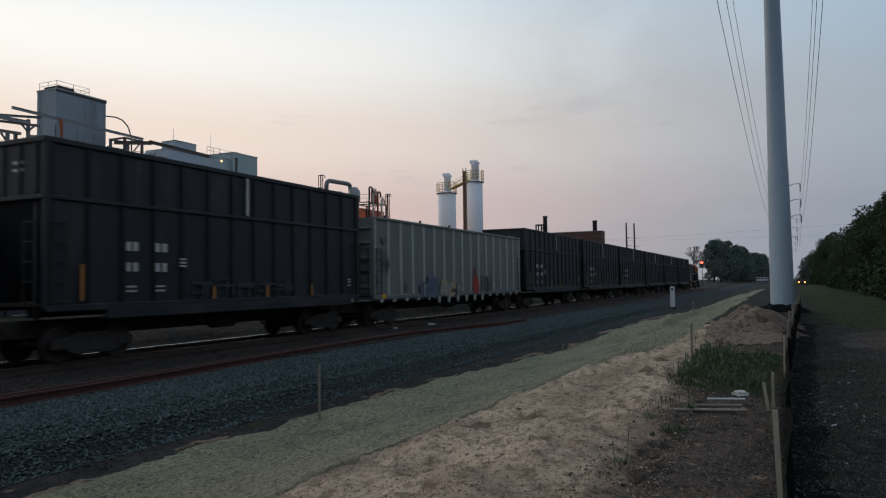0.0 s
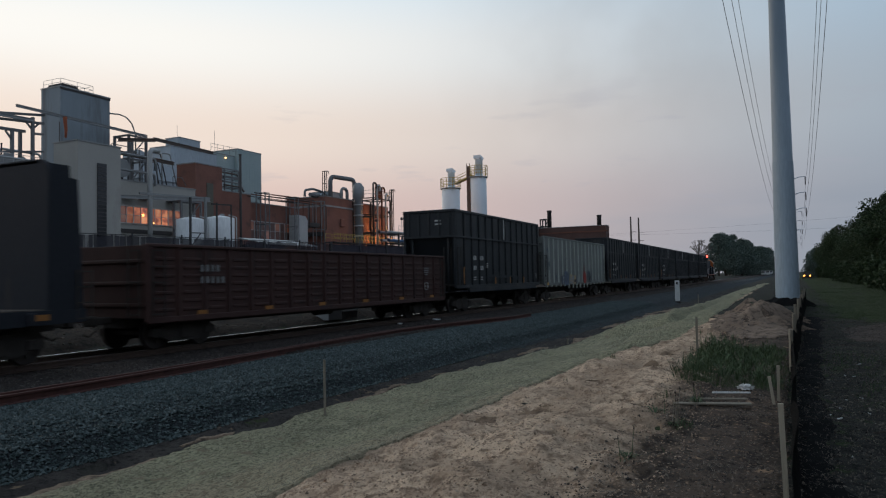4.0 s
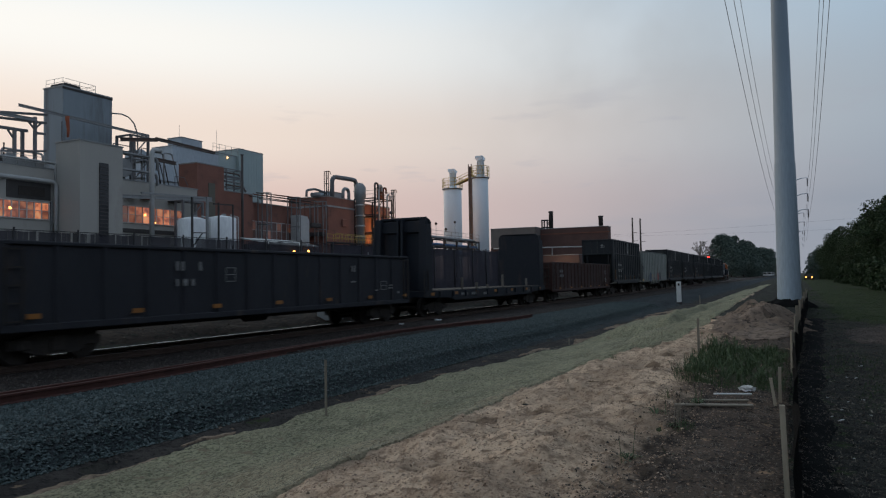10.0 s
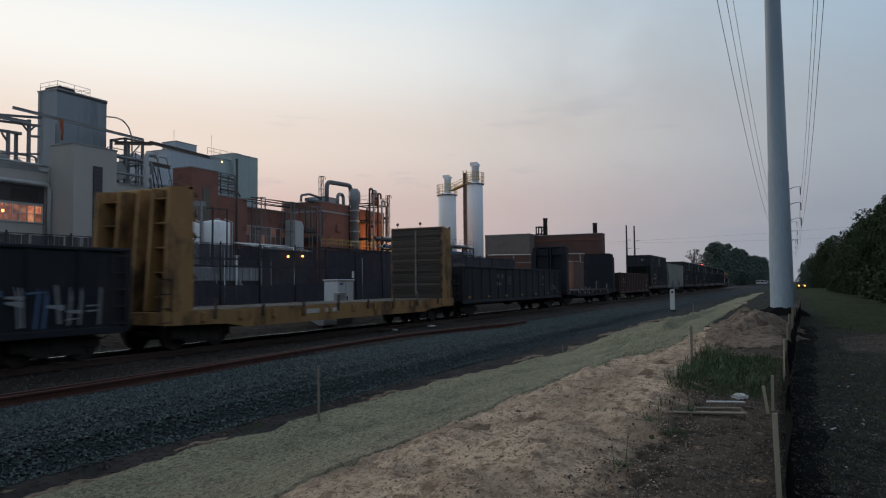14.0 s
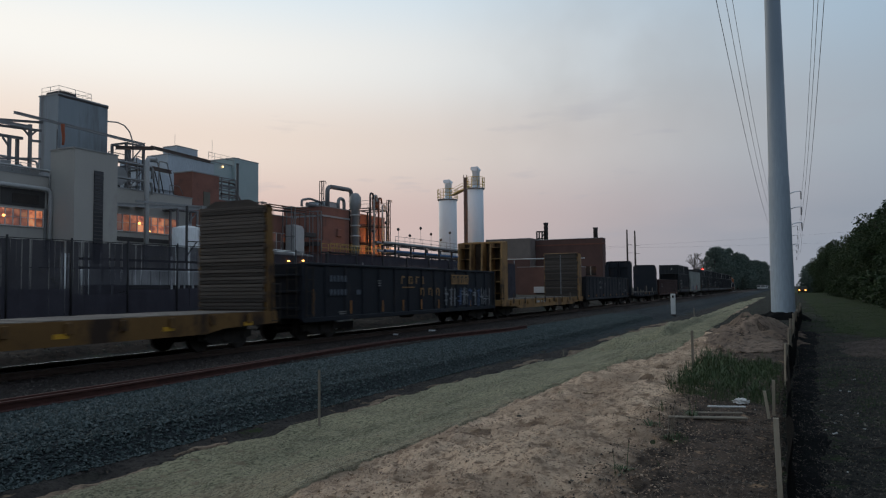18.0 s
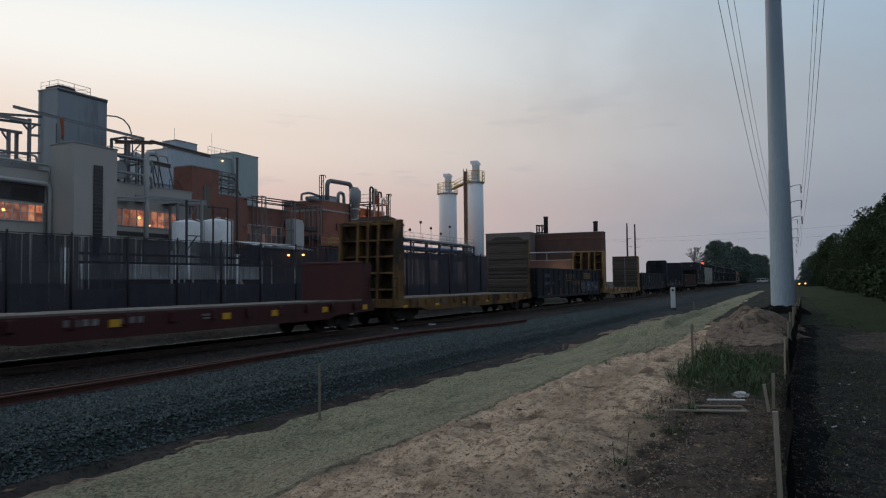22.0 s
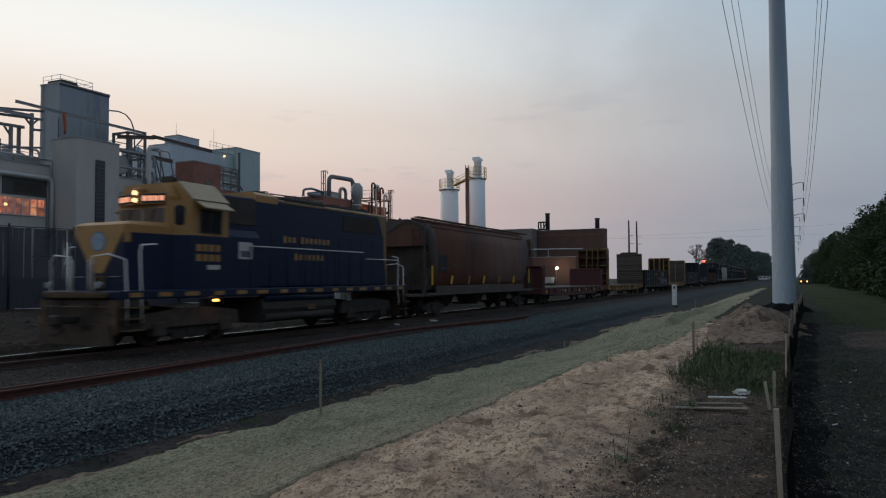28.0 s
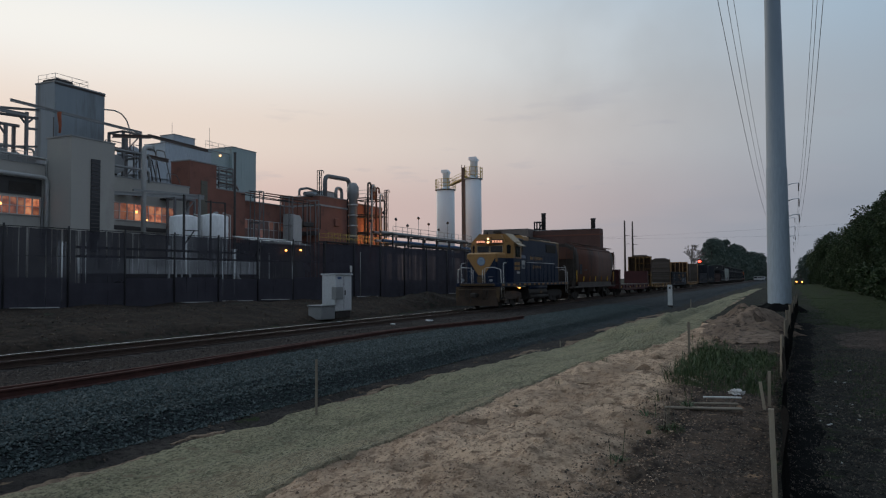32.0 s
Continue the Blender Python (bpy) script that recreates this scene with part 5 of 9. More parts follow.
scrawl(grey, -2.9, -0.3, 1.25, 1.9, -1.563, rng, 4, [M_GRAFF[5], M_GRAFF[4]], 0.05)
scrawl(grey, -4.9, -3.3, 1.3, 2.1, -1.563, rng, 3, [M_GRAFF[4], M_GRAFF[2]], 0.035)
scrawl(grey, 2.4, 4.2, 1.3, 2.25, -1.556, rng, 5, [M_GRAFF[5], M_GRAFF[2]], 0.03)
scrawl(grey, -8.95, -8.2, 2.3, 3.1, -1.556, rng, 2, [M_GRAFF[2]], 0.03)
lettering(grey, [(-8.7, 3.75, 0.3, 0.22), (-8.65, 3.25, 0.34, 0.05), (-8.65, 3.15, 0.34, 0.05), (-6.6, 1.75, 0.2, 0.4)], -1.556, M_GRAFF[2])
part("reflector", Build().box(-8.9, -8.55, -1.562, -1.555, 1.22, 1.42), M_MARKYELLOW, grey)
part("roof_hatch_walk", Build().box(-h, h, -0.3, 0.3, 4.70, 4.78, 0.02), M_GREYCAR, grey)
last_tall = tall_gondola(225.4, 239.4)
scrawl(last_tall, -2.4, 2.6, 1.55, 2.1, -1.56, rng, 5, [M_SMUDGE], 0.04)

brown, h = gondola("brown_gondola", "rusty red-brown low gondola car with pressed ribs and dents", 205.0, 224.0, 2.98, 0.92, M_BROWNCAR, 19, half=1.50)
for k in range(18):
    x0 = -h + 0.10 + (2 * h - 0.2) * k / 18
    for z in (1.12, 1.36, 1.60, 1.84, 2.08, 2.32, 2.56):
        part("pressed_rib", Build().box(x0 + 0.18, x0 + (2 * h - 0.2) / 18 - 0.18, -1.465, -1.42, z - 0.05, z + 0.05, 0.022), M_BROWNCAR, brown)
lettering(brown, [(h - 2.1, 2.36, 0.5, 0.05), (h - 2.1, 2.26, 0.55, 0.05), (h - 2.1, 2.16, 0.5, 0.05), (h - 2.1, 2.06, 0.3, 0.05)] + [(-h + 2.0 + 0.22 * k, 2.3, 0.1, 0.2) for k in range(4)] + [(-h + 2.0 + 0.22 * k, 1.95, 0.1, 0.2) for k in range(5)], -1.512, M_STENCIL)
stencil_box(brown, h - 2.1, 1.5, 0.36, 0.3, -1.512, M_LETTER)
reflector_row(brown, [-h + 2 + 3.1 * k for k in range(6)], -1.512, 1.0, M_REFLECT, 0.4, 0.12)

black_flat, h = bulkhead_flat("bulkhead_flat_car", "empty black bulkhead flat car with stakes along its deck", 184.3, 203.0, 4.9, 1.30, 0.85, M_BLACKCAR, face=None, deckmat=M_PLANK, frames="post", deep=(0.7, 0.95))
for x, up in ((-4.8, 0.62), (-2.8, 0.32), (-1.2, 0.2), (1.3, 0.75), (5.7, 0.5)):
    part("stake", Build().box(x - 0.09, x + 0.09, -1.46, -1.36, 1.3, 1.3 + up, 0.015), M_DECK, black_flat, "short pale wooden stake")
lettering(black_flat, [(-h + 4.2 + 0.24 * k, 1.05, 0.13, 0.15) for k in range(4)] + [(-h + 5.6 + 0.24 * k, 1.05, 0.13, 0.15) for k in range(4)] + [(-h + 7.5, 1.05, 0.5, 0.05), (-h + 7.5, 0.97, 0.5, 0.05), (h - 3.0, 1.05, 0.2, 0.1)], -1.55, M_STENCIL)
stencil_box(black_flat, h - 3.6, 1.05, 0.36, 0.22, -1.55, M_STENCIL)
reflector_row(black_flat, [-h + 0.7 + 2.8 * k for k in range(7)], -1.55, 1.12, M_REFLECT, 0.36, 0.14)

dark, h = gondola("dark_gondola", "dirty black low gondola car with white stencils", 163.4, 182.6, 2.90, 0.95, M_DARKCAR, 15, half=1.50)
lettering(dark, [(-h + 5.2, 2.35, 0.10, 0.26), (-h + 5.4, 2.35, 0.10, 0.26), (-h + 6.1, 2.35, 0.10, 0.26), (-h + 5.2, 1.88, 0.1, 0.2), (-h + 5.5, 1.88, 0.16, 0.2), (-h + 5.8, 1.88, 0.1, 0.2), (h - 4.8, 2.32, 0.1, 0.24), (h - 4.6, 2.32, 0.1, 0.24), (h - 4.7, 1.8, 0.36, 0.06), (h - 1.7, 1.5, 0.4, 0.05), (h - 1.7, 1.62, 0.3, 0.05), (h - 2.9, 1.42, 0.25, 0.05), (h - 1.0, 1.3, 0.2, 0.08)], -1.512, M_STENCIL)
stencil_box(dark, h - 2.3, 1.62, 0.5, 0.34, -1.512, M_STENCIL)
stencil_box(dark, -h + 7.4, 2.1, 0.42, 0.42, -1.512, M_STENCIL)
reflector_row(dark, [-h + 0.8 + 3.0 * k for k in range(7)], -1.512, 1.15, M_REFLECT, 0.36, 0.12)

yellow, h = bulkhead_flat("bulkhead_flat_car", "faded yellow bulkhead flat car with planked end walls", 142.1, 161.95, 4.85, 1.18, 0.66, M_YELLOWCAR, frames="bay", wall_mat=M_RUSTWALL, deckmat=M_PLANK, deep=(1.1, 1.15))
for s in (-1, 1):
    part("white_strip", Build().box(s * (h - 1.31) - 0.01, s * (h - 1.31) + 0.01, -0.035, 0.035, 1.35, 4.7), M_STENCIL, yellow, "pale vertical strip")
lettering(yellow, [(-h + 7.1, 0.95, 0.9, 0.16), (-h + 8.4, 0.95, 0.9, 0.16)], -1.55, M_LETTER)
for k in range(8):
    x = -h + 2.0 + (2 * h - 4.0) * k / 7
    part("stake", Build().box(x - 0.045, x + 0.045, -1.62, -1.55, 0.9, 1.30 + 0.22 * (k % 3 == 0), 0.015), M_PLANK, yellow)

graf, h = gondola("graffiti_gondola", "black low gondola car with faded lettering and graffiti", 121.6, 140.9, 2.90, 0.85, M_BLACKCAR, 15, half=1.50)
part("emblem_plate", Build().box(3.37, 5.59, -1.516, -1.508, 2.12, 2.62), M_YELLOWCAR, graf, "faded yellow painted panel")
for k in range(4):
    x = 3.66 + 0.54 * k
    lettering(graf, [(x - 0.14, 2.37, 0.07, 0.34), (x, 2.51, 0.3, 0.07), (x + 0.1, 2.36 - 0.05 * (k % 2), 0.07, 0.3)], -1.520, M_GRAFF[5], "emblem_bar")
# faded painted shapes of a maker's name, in two rows
lettering(graf, [(-2.15 + 0.72 * k, 2.30, 0.09, 0.36) for k in range(4)] + [(-1.99 + 0.72 * k, 2.44, 0.22, 0.07) for k in range(3)] + [(-1.28, 2.16, 0.24, 0.07), (-1.14, 2.28, 0.08, 0.3)]
          + [(-0.22 + 0.86 * k, 1.76, 0.09, 0.34) for k in range(3)] + [(-0.06 + 0.86 * k, 1.90, 0.24, 0.08) for k in range(3)] + [(0.08 + 0.86 * k, 1.70, 0.08, 0.34) for k in range(3)] + [(-1.5, 1.97, 1.25, 0.05)], -1.512, M_YELLOWCAR, "painted_bar")
scrawl(graf, 2.45, 8.8, 1.0, 1.95, -1.514, rng, 12, [M_GRAFF[4], M_GRAFF[3], M_GRAFF[4]], 0.028)
lettering(graf, [(-7.9 + 0.25 * k, 2.32, 0.15, 0.24) for k in range(5)] + [(-7.9 + 0.25 * k, 1.78, 0.15, 0.24) for k in range(5)] + [(-5.9, 1.78, 0.3, 0.2)], -1.512, M_GRAFF[2])
lettering(graf, [(-7.1, 1.02, 0.5, 0.05), (-7.1, 0.94, 0.42, 0.05), (-4.2, 2.25, 0.24, 0.05), (-4.2, 2.15, 0.24, 0.05), (-4.2, 2.05, 0.24, 0.05)], -1.512, M_STENCIL)
for x, up in ((-9.09, 0.95), (-6.48, 0.5), (-3.9, 0.45), (-2.03, 0.45), (-0.16, 0.45), (1.76, 0.4), (5.9, 0.3)):
    part("reflector", Build().box(x - 0.055, x + 0.055, -1.516, -1.508, 0.92, 0.95 + up), M_REFLECT, graf)

yellow2, h = bulkhead_flat("bulkhead_flat_car", "yellow bulkhead flat car with ribbed end walls and arched planking", 100.5, 120.0, 4.8, 1.20, 0.66, M_YELLOWGRIMY, wall_mat=M_RUSTWALL, deep=(0.9, 0.45))
for s in (-1, 1):
    part("arched_planks", Build().prism([(-1.38, 4.62), (-1.1, 4.86), (-0.75, 5.0), (0.75, 5.0), (1.1, 4.86), (1.38, 4.62)], s * (h - (0.97 if s < 0 else 0.52)) - 0.03, s * (h - (0.97 if s < 0 else 0.52)) + 0.03, "x"), M_PLANK, yellow2)
lettering(yellow2, [(-h + 5.0, 0.95, 0.9, 0.18)], -1.55, M_GRAFF[2])
reflector_row(yellow2, [-h + 1 + 3.4 * k for k in range(6)], -1.55, 0.82, M_MARKYELLOW, 0.4, 0.12)

red_flat, h = bulkhead_flat("bulkhead_flat_car", "maroon flat car with low end walls and a pale deck", 79.4, 98.6, 2.82, 1.20, 0.62, M_REDCAR, face=None, frames="plain", deep=(0.75, 0.75))
part("deck_edge", Build().box(-h + 0.9, h - 0.9, -1.53, -1.44, 1.17, 1.24, 0.01), M_DECK, red_flat, "pale worn deck edge")
lettering(red_flat, [(-h + 4.6 + 0.27 * k, 0.98, 0.16, 0.17) for k in range(4)] + [(-h + 6.3 + 0.27 * k, 0.98, 0.16, 0.17) for k in range(3)] + [(-h + 9.4, 1.0, 0.5, 0.06), (-h + 9.4, 0.9, 0.4, 0.05)], -1.55, M_STENCIL)
reflector_row(red_flat, [-h + 1.0, -h + 6.0, -h + 10.2, -h + 12.6, -h + 15.6, h - 0.7], -1.56, 0.92, M_MARKYELLOW, 0.36, 0.2)


def covered_hopper(rear, front):
    mid, h = (rear + front) / 2, (front - rear) / 2
    car = car_base("covered_hopper", "rusty brown rounded covered hopper car with a grey underside", mid)
    prof = [(-1.15, 1.35), (-1.42, 1.75), (-1.52, 2.4), (-1.55, 3.1), (-1.51, 3.85), (-1.36, 4.42), (-1.02, 4.74), (-0.5, 4.84)]
    ring = prof + [(-y, z) for y, z in reversed(prof)]
    b = Build()
    back, fore = -h + 1.45, h - 1.9
    b.prism(ring, back, fore, "x", smooth=True)
    part("body", b, M_HOPPER, car)
    for s in (-1, 1):
        b = Build()
        n = len(ring)
        for u, zz in ((0.0, 0.0), (1.0, 1.15)):
            for y, z in ring:
                x = (back if s < 0 else fore) + s * u * 1.2 * max(0.0, min(1.0, (z - 1.5) / 2.4))
                b.v.append((x, y * (1 - 0.04 * u), z))
        for k in range(n):
            b.face([k, (k + 1) % n, n + (k + 1) % n, n + k], True)
        b.face(list(range(n, 2 * n)))
        part("slope_sheet", b, M_HOPPERGREY, car, "dusty grey slope sheet")
        part("end_platform", Build().box(min(s * (h - 1.9), s * h), max(s * (h - 1.9), s * h), -1.45, 1.45, 1.02, 1.14, 0.02), M_HOPPERGREY, car)
        for y in (-1.4, 1.4):
            part("corner_post", Build().beam((s * (h - 0.25), y, 1.1), (s * (h - 0.25), y, 4.6), 0.09), M_HOPPERGREY, car)
        part("end_sheet", Build().box(s * (h - 0.34) - 0.03, s * (h - 0.34) + 0.03, -1.38, 1.38, 3.5, 4.55, 0.02), M_HOPPER, car)
        part("end_brace", Build().beam((s * (h - 0.3), -1.3, 1.15), (s * (h - 1.5), -1.3, 3.3), 0.10), M_HOPPERGREY, car)
        part("yellow_handle", Build().box(s * (h - 0.9) - 0.035, s * (h - 0.9) + 0.035, -1.53, -1.47, 1.6, 2.55), M_MARKYELLOW, car)
        ladder(car, s * (h - 0.25), -1.50, 1.2, 4.3, "x", n=9)
        ladder(car, s * (h - 0.2), -1.0, 1.2, 4.3, "y", n=9)
        coupler(car, s * h, s)
        bogie(car, s * (h - 1.9))
    for s in (-1, 1):
        part("side_sill", Build().box(-h, h, min(s * 1.36, s * 1.50), max(s * 1.36, s * 1.50), 1.06, 1.2, 0.02), M_HOPPERGREY, car)
        part("side_skirt", Build().box(-h + 1.5, h - 2.0, min(s * 1.38, s * 1.485), max(s * 1.38, s * 1.485), 1.2, 1.55, 0.02), M_HOPPERGREY, car, "dusty tan lower side")
        part("roof_rail", Build().box(-h + 0.4, h - 0.4, s * 0.62 - 0.04, s * 0.62 + 0.04, 4.82, 4.93, 0.01), M_HOPPER, car)
        part("running_board", Build().box(-h + 0.2, h - 0.2, s * 1.02 - 0.16, s * 1.02 + 0.16, 4.90, 4.95), M_HOPPER, car)
        part("edge_angle", Build().box(-h + 1.2, h - 1.6, s * 1.33 - 0.03, s * 1.33 + 0.03, 4.46, 4.54, 0.01), M_HOPPER, car)
    for k in range(5):
        x = -h + 2.6 + (2 * h - 5.2) * k / 4
        part("roof_hatch", Build().box(x - 0.9, x + 0.9, -0.45, 0.45, 4.76, 4.88, 0.03), M_HOPPER, car)
    for k, x in enumerate((-5.26, -2.95, -0.78, 1.67, 4.3)):
        part("hopper_tab", Build().prism([(x - 0.12, 1.62), (x - 0.02, 1.62), (x + 0.15, 2.06), (x + 0.07, 2.06)], -1.57, -1.50, "y"), M_MARKYELLOW if k % 2 == 0 else M_REFLECT, car, "slanted yellow mark")
    for k in range(3):
        x = -h + 4.2 + (2 * h - 8.4) * k / 2
        b = Build()
        n0 = len(b.v)
        b.v += [(x - 1.5, -1.2, 1.38), (x + 1.5, -1.2, 1.38), (x + 1.5, 1.2, 1.38), (x - 1.5, 1.2, 1.38), (x - 0.4, -0.6, 0.42), (x + 0.4, -0.6, 0.42), (x + 0.4, 0.6, 0.42), (x - 0.4, 0.6, 0.42)]
        for q in ((0, 1, 5, 4), (1, 2, 6, 5), (2, 3, 7, 6), (3, 0, 4, 7), (4, 5, 6, 7), (3, 2, 1, 0)):
            b.face(list(q))
        part("discharge_bay", b, M_HOPPERGREY, car, "grey discharge chute")
    part("emblem", Build().box(-6.75, -5.85, -1.565, -1.545, 2.25, 3.1), M_DARKCAR, car, "faded dark panel")
    lettering(car, [(-5.0 + 0.22 * k, 2.62, 0.14, 0.12) for k in range(5)] + [(-6.3, 2.42, 0.6, 0.06)], -1.562, M_HOPPERGREY)
    for k in range(3):
        x = -h + 4.2 + (2 * h - 8.4) * k / 2
        part("dust_plate", Build().prism([(x - 0.42, 0.66), (x + 0.42, 0.66), (x + 0.12, 1.02), (x - 0.12, 1.02)], -1.24, -1.21, "y"), M_DUST, car, "pale dusty plate on the chute")
    sill(car, h - 0.1)
    return car


covered_hopper(60.6, 77.4)


def diesel(name, label, rear_end, front_end, body, trim, nose_dir, lights):
    """A diesel engine with a wide nose, cab, long hood, walkways, tank and bogies. It faces -x where nose_dir is -1."""
    mid, h = (rear_end + front_end) / 2, abs(front_end - rear_end) / 2
    car = thing(name, label, "locomotive", "", (mid, TRACK, 0), 0 if nose_dir < 0 else 180)
    TRAIN.append((car, mid))
    y0 = 1.5
    part("platform", Build().box(-h, h, -y0, y0, 1.38, 1.62, 0.03), body, car)
    for s in (-1, 1):
        for k in range(15):
            x = -h + 0.55 + (2 * h - 1.1) * k / 14
            part("sill_stripe", Build().box(x - 0.2 - 0.08 * (k % 3), x + 0.2, s * (y0 + 0.004) - 0.006, s * (y0 + 0.004) + 0.006, 1.44, 1.56), trim, car, "yellow dash on the sill")
    f = -h - 0.25          # the upper works are set out from here
    # low nose: narrower than the cab, its front yellow with a V drawn down on the blue
    plan = [(f + 0.85, -0.96), (f + 1.00, -1.04), (f + 2.45, -1.10), (f + 2.45, 1.10), (f + 1.00, 1.04), (f + 0.85, 0.96)]
    nose = part("nose", Build().prism(plan, 1.62, 3.22, "z"), body, car)
    part("nose_brow", Build().prism(plan, 3.22, 3.44, "z"), trim, nose, "yellow upper band of the nose")
    lid = Build()
    lid.v += [(x, y, 3.44) for x, y in plan] + [(f + 1.06, -0.86, 3.54), (f + 1.14, -0.92, 3.55), (f + 2.4, -0.98, 3.57), (f + 2.4, 0.98, 3.57), (f + 1.14, 0.92, 3.55), (f + 1.06, 0.86, 3.54)]
    for k in range(6):
        lid.face([k, (k + 1) % 6, 6 + (k + 1) % 6, 6 + k])
    lid.face([6, 7, 8, 9, 10, 11])
    part("nose_top", lid, trim, nose)
    part("nose_chevron", Build().prism([(-0.955, 3.225), (0.955, 3.225), (0.20, 2.10), (-0.20, 2.10)], f + 0.835, f + 0.852, "x"), trim, nose, "yellow V on the nose")
    for s in (-1, 1):
        part("nose_corner_trim", Build().prism([(f + 0.852, s * 0.972), (f + 1.005, s * 1.052), (f + 1.005, s * 1.044), (f + 0.852, s * 0.962)], 2.95, 3.22, "z"), trim, nose)
    part("nose_emblem", Build().tube([(f + 0.83, 0, 2.98), (f + 0.815, 0, 2.98)], 0.24, 24), M_EMBLEM, nose, "round pale blue emblem")
    part("emblem_ring", Build().tube([(f + 0.834, 0, 2.98), (f + 0.824, 0, 2.98)], 0.28, 24), M_GRAFF[3], nose)
    # cab, its front corners slanted
    plan = [(f + 2.4, -0.98), (f + 2.82, -1.48), (f + 4.4, -1.48), (f + 4.4, 1.48), (f + 2.82, 1.48), (f + 2.4, 0.98)]
    cab = part("cab", Build().prism(plan, 1.62, 3.22, "z"), body, car)
    part("cab_upper", Build().prism(plan, 3.22, 4.24, "z"), trim, cab, "yellow upper half of the cab")
    b = Build()
    b.prism([(-0.98, 4.2), (-0.98, 4.36), (-0.74, 4.74), (0.74, 4.74), (0.98, 4.36), (0.98, 4.2)], f + 2.39, f + 2.9)
    b.prism([(-1.49, 4.2), (-1.49, 4.26), (-0.90, 4.83), (0.90, 4.83), (1.49, 4.26), (1.49, 4.2)], f + 2.82, f + 4.42)
    part("cab_roof", b, trim, cab)
    for s in (-1, 1):
        part("roof_panel", Build().prism([(s * 1.50, 4.27), (s * 0.91, 4.84), (s * 0.91, 4.87), (s * 1.52, 4.29)], f + 2.86, f + 4.40), M_CREAM, cab, "faded cream sloping roof panel")
        # a tall window with rounded ends in each slanted corner
        p, q = Vector((f + 2.4, s * 0.98, 0)), Vector((f + 2.82, s * 1.48, 0))
        d = (q - p).normalized()
        out = Vector((-d.y * s, d.x * s, 0)) * 0.012
        mid_p = (p + q) / 2 + out
        w = Build()
        ring = [(0.15 * math.cos(t), 0.10 * math.sin(t) + (0.20 if 0 <= t <= math.pi else -0.20)) for t in [math.pi * k / 6 for k in range(12)]]
        w.v += [tuple(mid_p + d * u + Vector((0, 0, 3.80 + v))) for u, v in ring] + [tuple(mid_p - out * 2 + d * u + Vector((0, 0, 3.80 + v))) for u, v in ring]
        w.face(list(range(12)))
        for k in range(12):
            w.face([k, (k + 1) % 12, 12 + (k + 1) % 12, 12 + k])
        part("corner_window", w, M_DARKGLASS, cab)
    for k in range(3):
        part("horn", Build().tube([(f + 3.5, -0.4 + 0.16 * k, 4.93), (f + 3.05, -0.4 + 0.16 * k, 4.98)], 0.05, 8, 0.10), M_UNDER, cab)
    part("horn_bracket", Build().box(f + 3.42, f + 3.52, -0.5, 0.0, 4.82, 4.92, 0.01), M_UNDER, cab)
    part("antenna_stub", Build().tube([(f + 2.7, 0.3, 4.82), (f + 2.7, 0.3, 5.0)], 0.05, 8), M_UNDER, cab)
    xf = f + 2.4
    for ya, yb in ((-0.88, -0.04), (0.04, 0.88)):
        glass = part("windscreen", Build().box(xf - 0.012, xf + 0.006, ya, yb, 3.58, 4.02, 0.005), M_DARKGLASS, cab)
        g = Build()
        for z in (3.555, 4.02):
            g.box(xf - 0.025, xf + 0.004, ya - 0.03, yb + 0.03, z, z + 0.025)
        for y in (ya - 0.03, yb):
            g.box(xf - 0.025, xf + 0.004, y, y + 0.03, 3.58, 4.02)
        part("windscreen_frame", g, M_CREAM, glass)
        part("wiper", Build().beam((xf - 0.03, (ya + yb) / 2, 4.0), (xf - 0.03, (ya + yb) / 2 + 0.12, 3.68), 0.015), M_UNDER, glass)
    # number boards slant back on either side of the headlights
    part("lamp_housing", Build().prism([(f + 2.12, -0.15), (f + 2.38, -0.97), (f + 2.42, -0.97), (f + 2.42, 0.97), (f + 2.38, 0.97), (f + 2.12, 0.15)], 4.13, 4.46, "z"), trim, cab)
    part("lamp_tower", Build().box(f + 2.10, f + 2.4, -0.13, 0.13, 4.13, 4.62, 0.03), trim, cab)
    for s in (-1, 1):
        p, q = Vector((f + 2.135, s * 0.2, 0)), Vector((f + 2.365, s * 0.93, 0))
        d = (q - p).normalized()
        n = Vector((-abs(d.y), s * d.x, 0)).normalized() * 0.014
        part("number_board", Build().beam(p + n + Vector((0, 0, 4.30)), q + n + Vector((0, 0, 4.30)), 0.02, 0.27), M_DARKGLASS, cab, "dark number board")
        for k in range(4):
            c = p.lerp(q, (k + 0.62) / 4.25) + n * 2
            part("board_bar", Build().beam(c - d * 0.06 + Vector((0, 0, 4.30)), c + d * 0.06 + Vector((0, 0, 4.30)), 0.012, 0.15), M_BOARD if lights else M_GRAFF[5], cab)
    for z in (4.25, 4.47):
        part("headlight_rim", Build().tube([(f + 2.12, 0, z), (f + 2.08, 0, z)], 0.095, 16), M_UNDER, cab)
        part("headlight", Build().tube([(f + 2.10, 0, z), (f + 2.065, 0, z)], 0.07, 16), M_LAMPWHITE if lights else M_DARKGLASS, cab)
    for s in (-1, 1):
        y = s * 1.49
        pane = part("side_window", Build().box(f + 3.2, f + 4.05, y - 0.012, y + 0.012, 3.32, 3.98, 0.005), M_DARKGLASS, cab)
        g = Build()
        for z in (3.29, 3.98):
            g.box(f + 3.17, f + 4.08, y - 0.02, y + 0.02, z, z + 0.03)
        for x in (f + 3.17, f + 3.6, f + 4.05):
            g.box(x, x + 0.03, y - 0.02, y + 0.02, 3.32, 3.98)
        part("window_frame", g, M_PIPEDARK, pane)
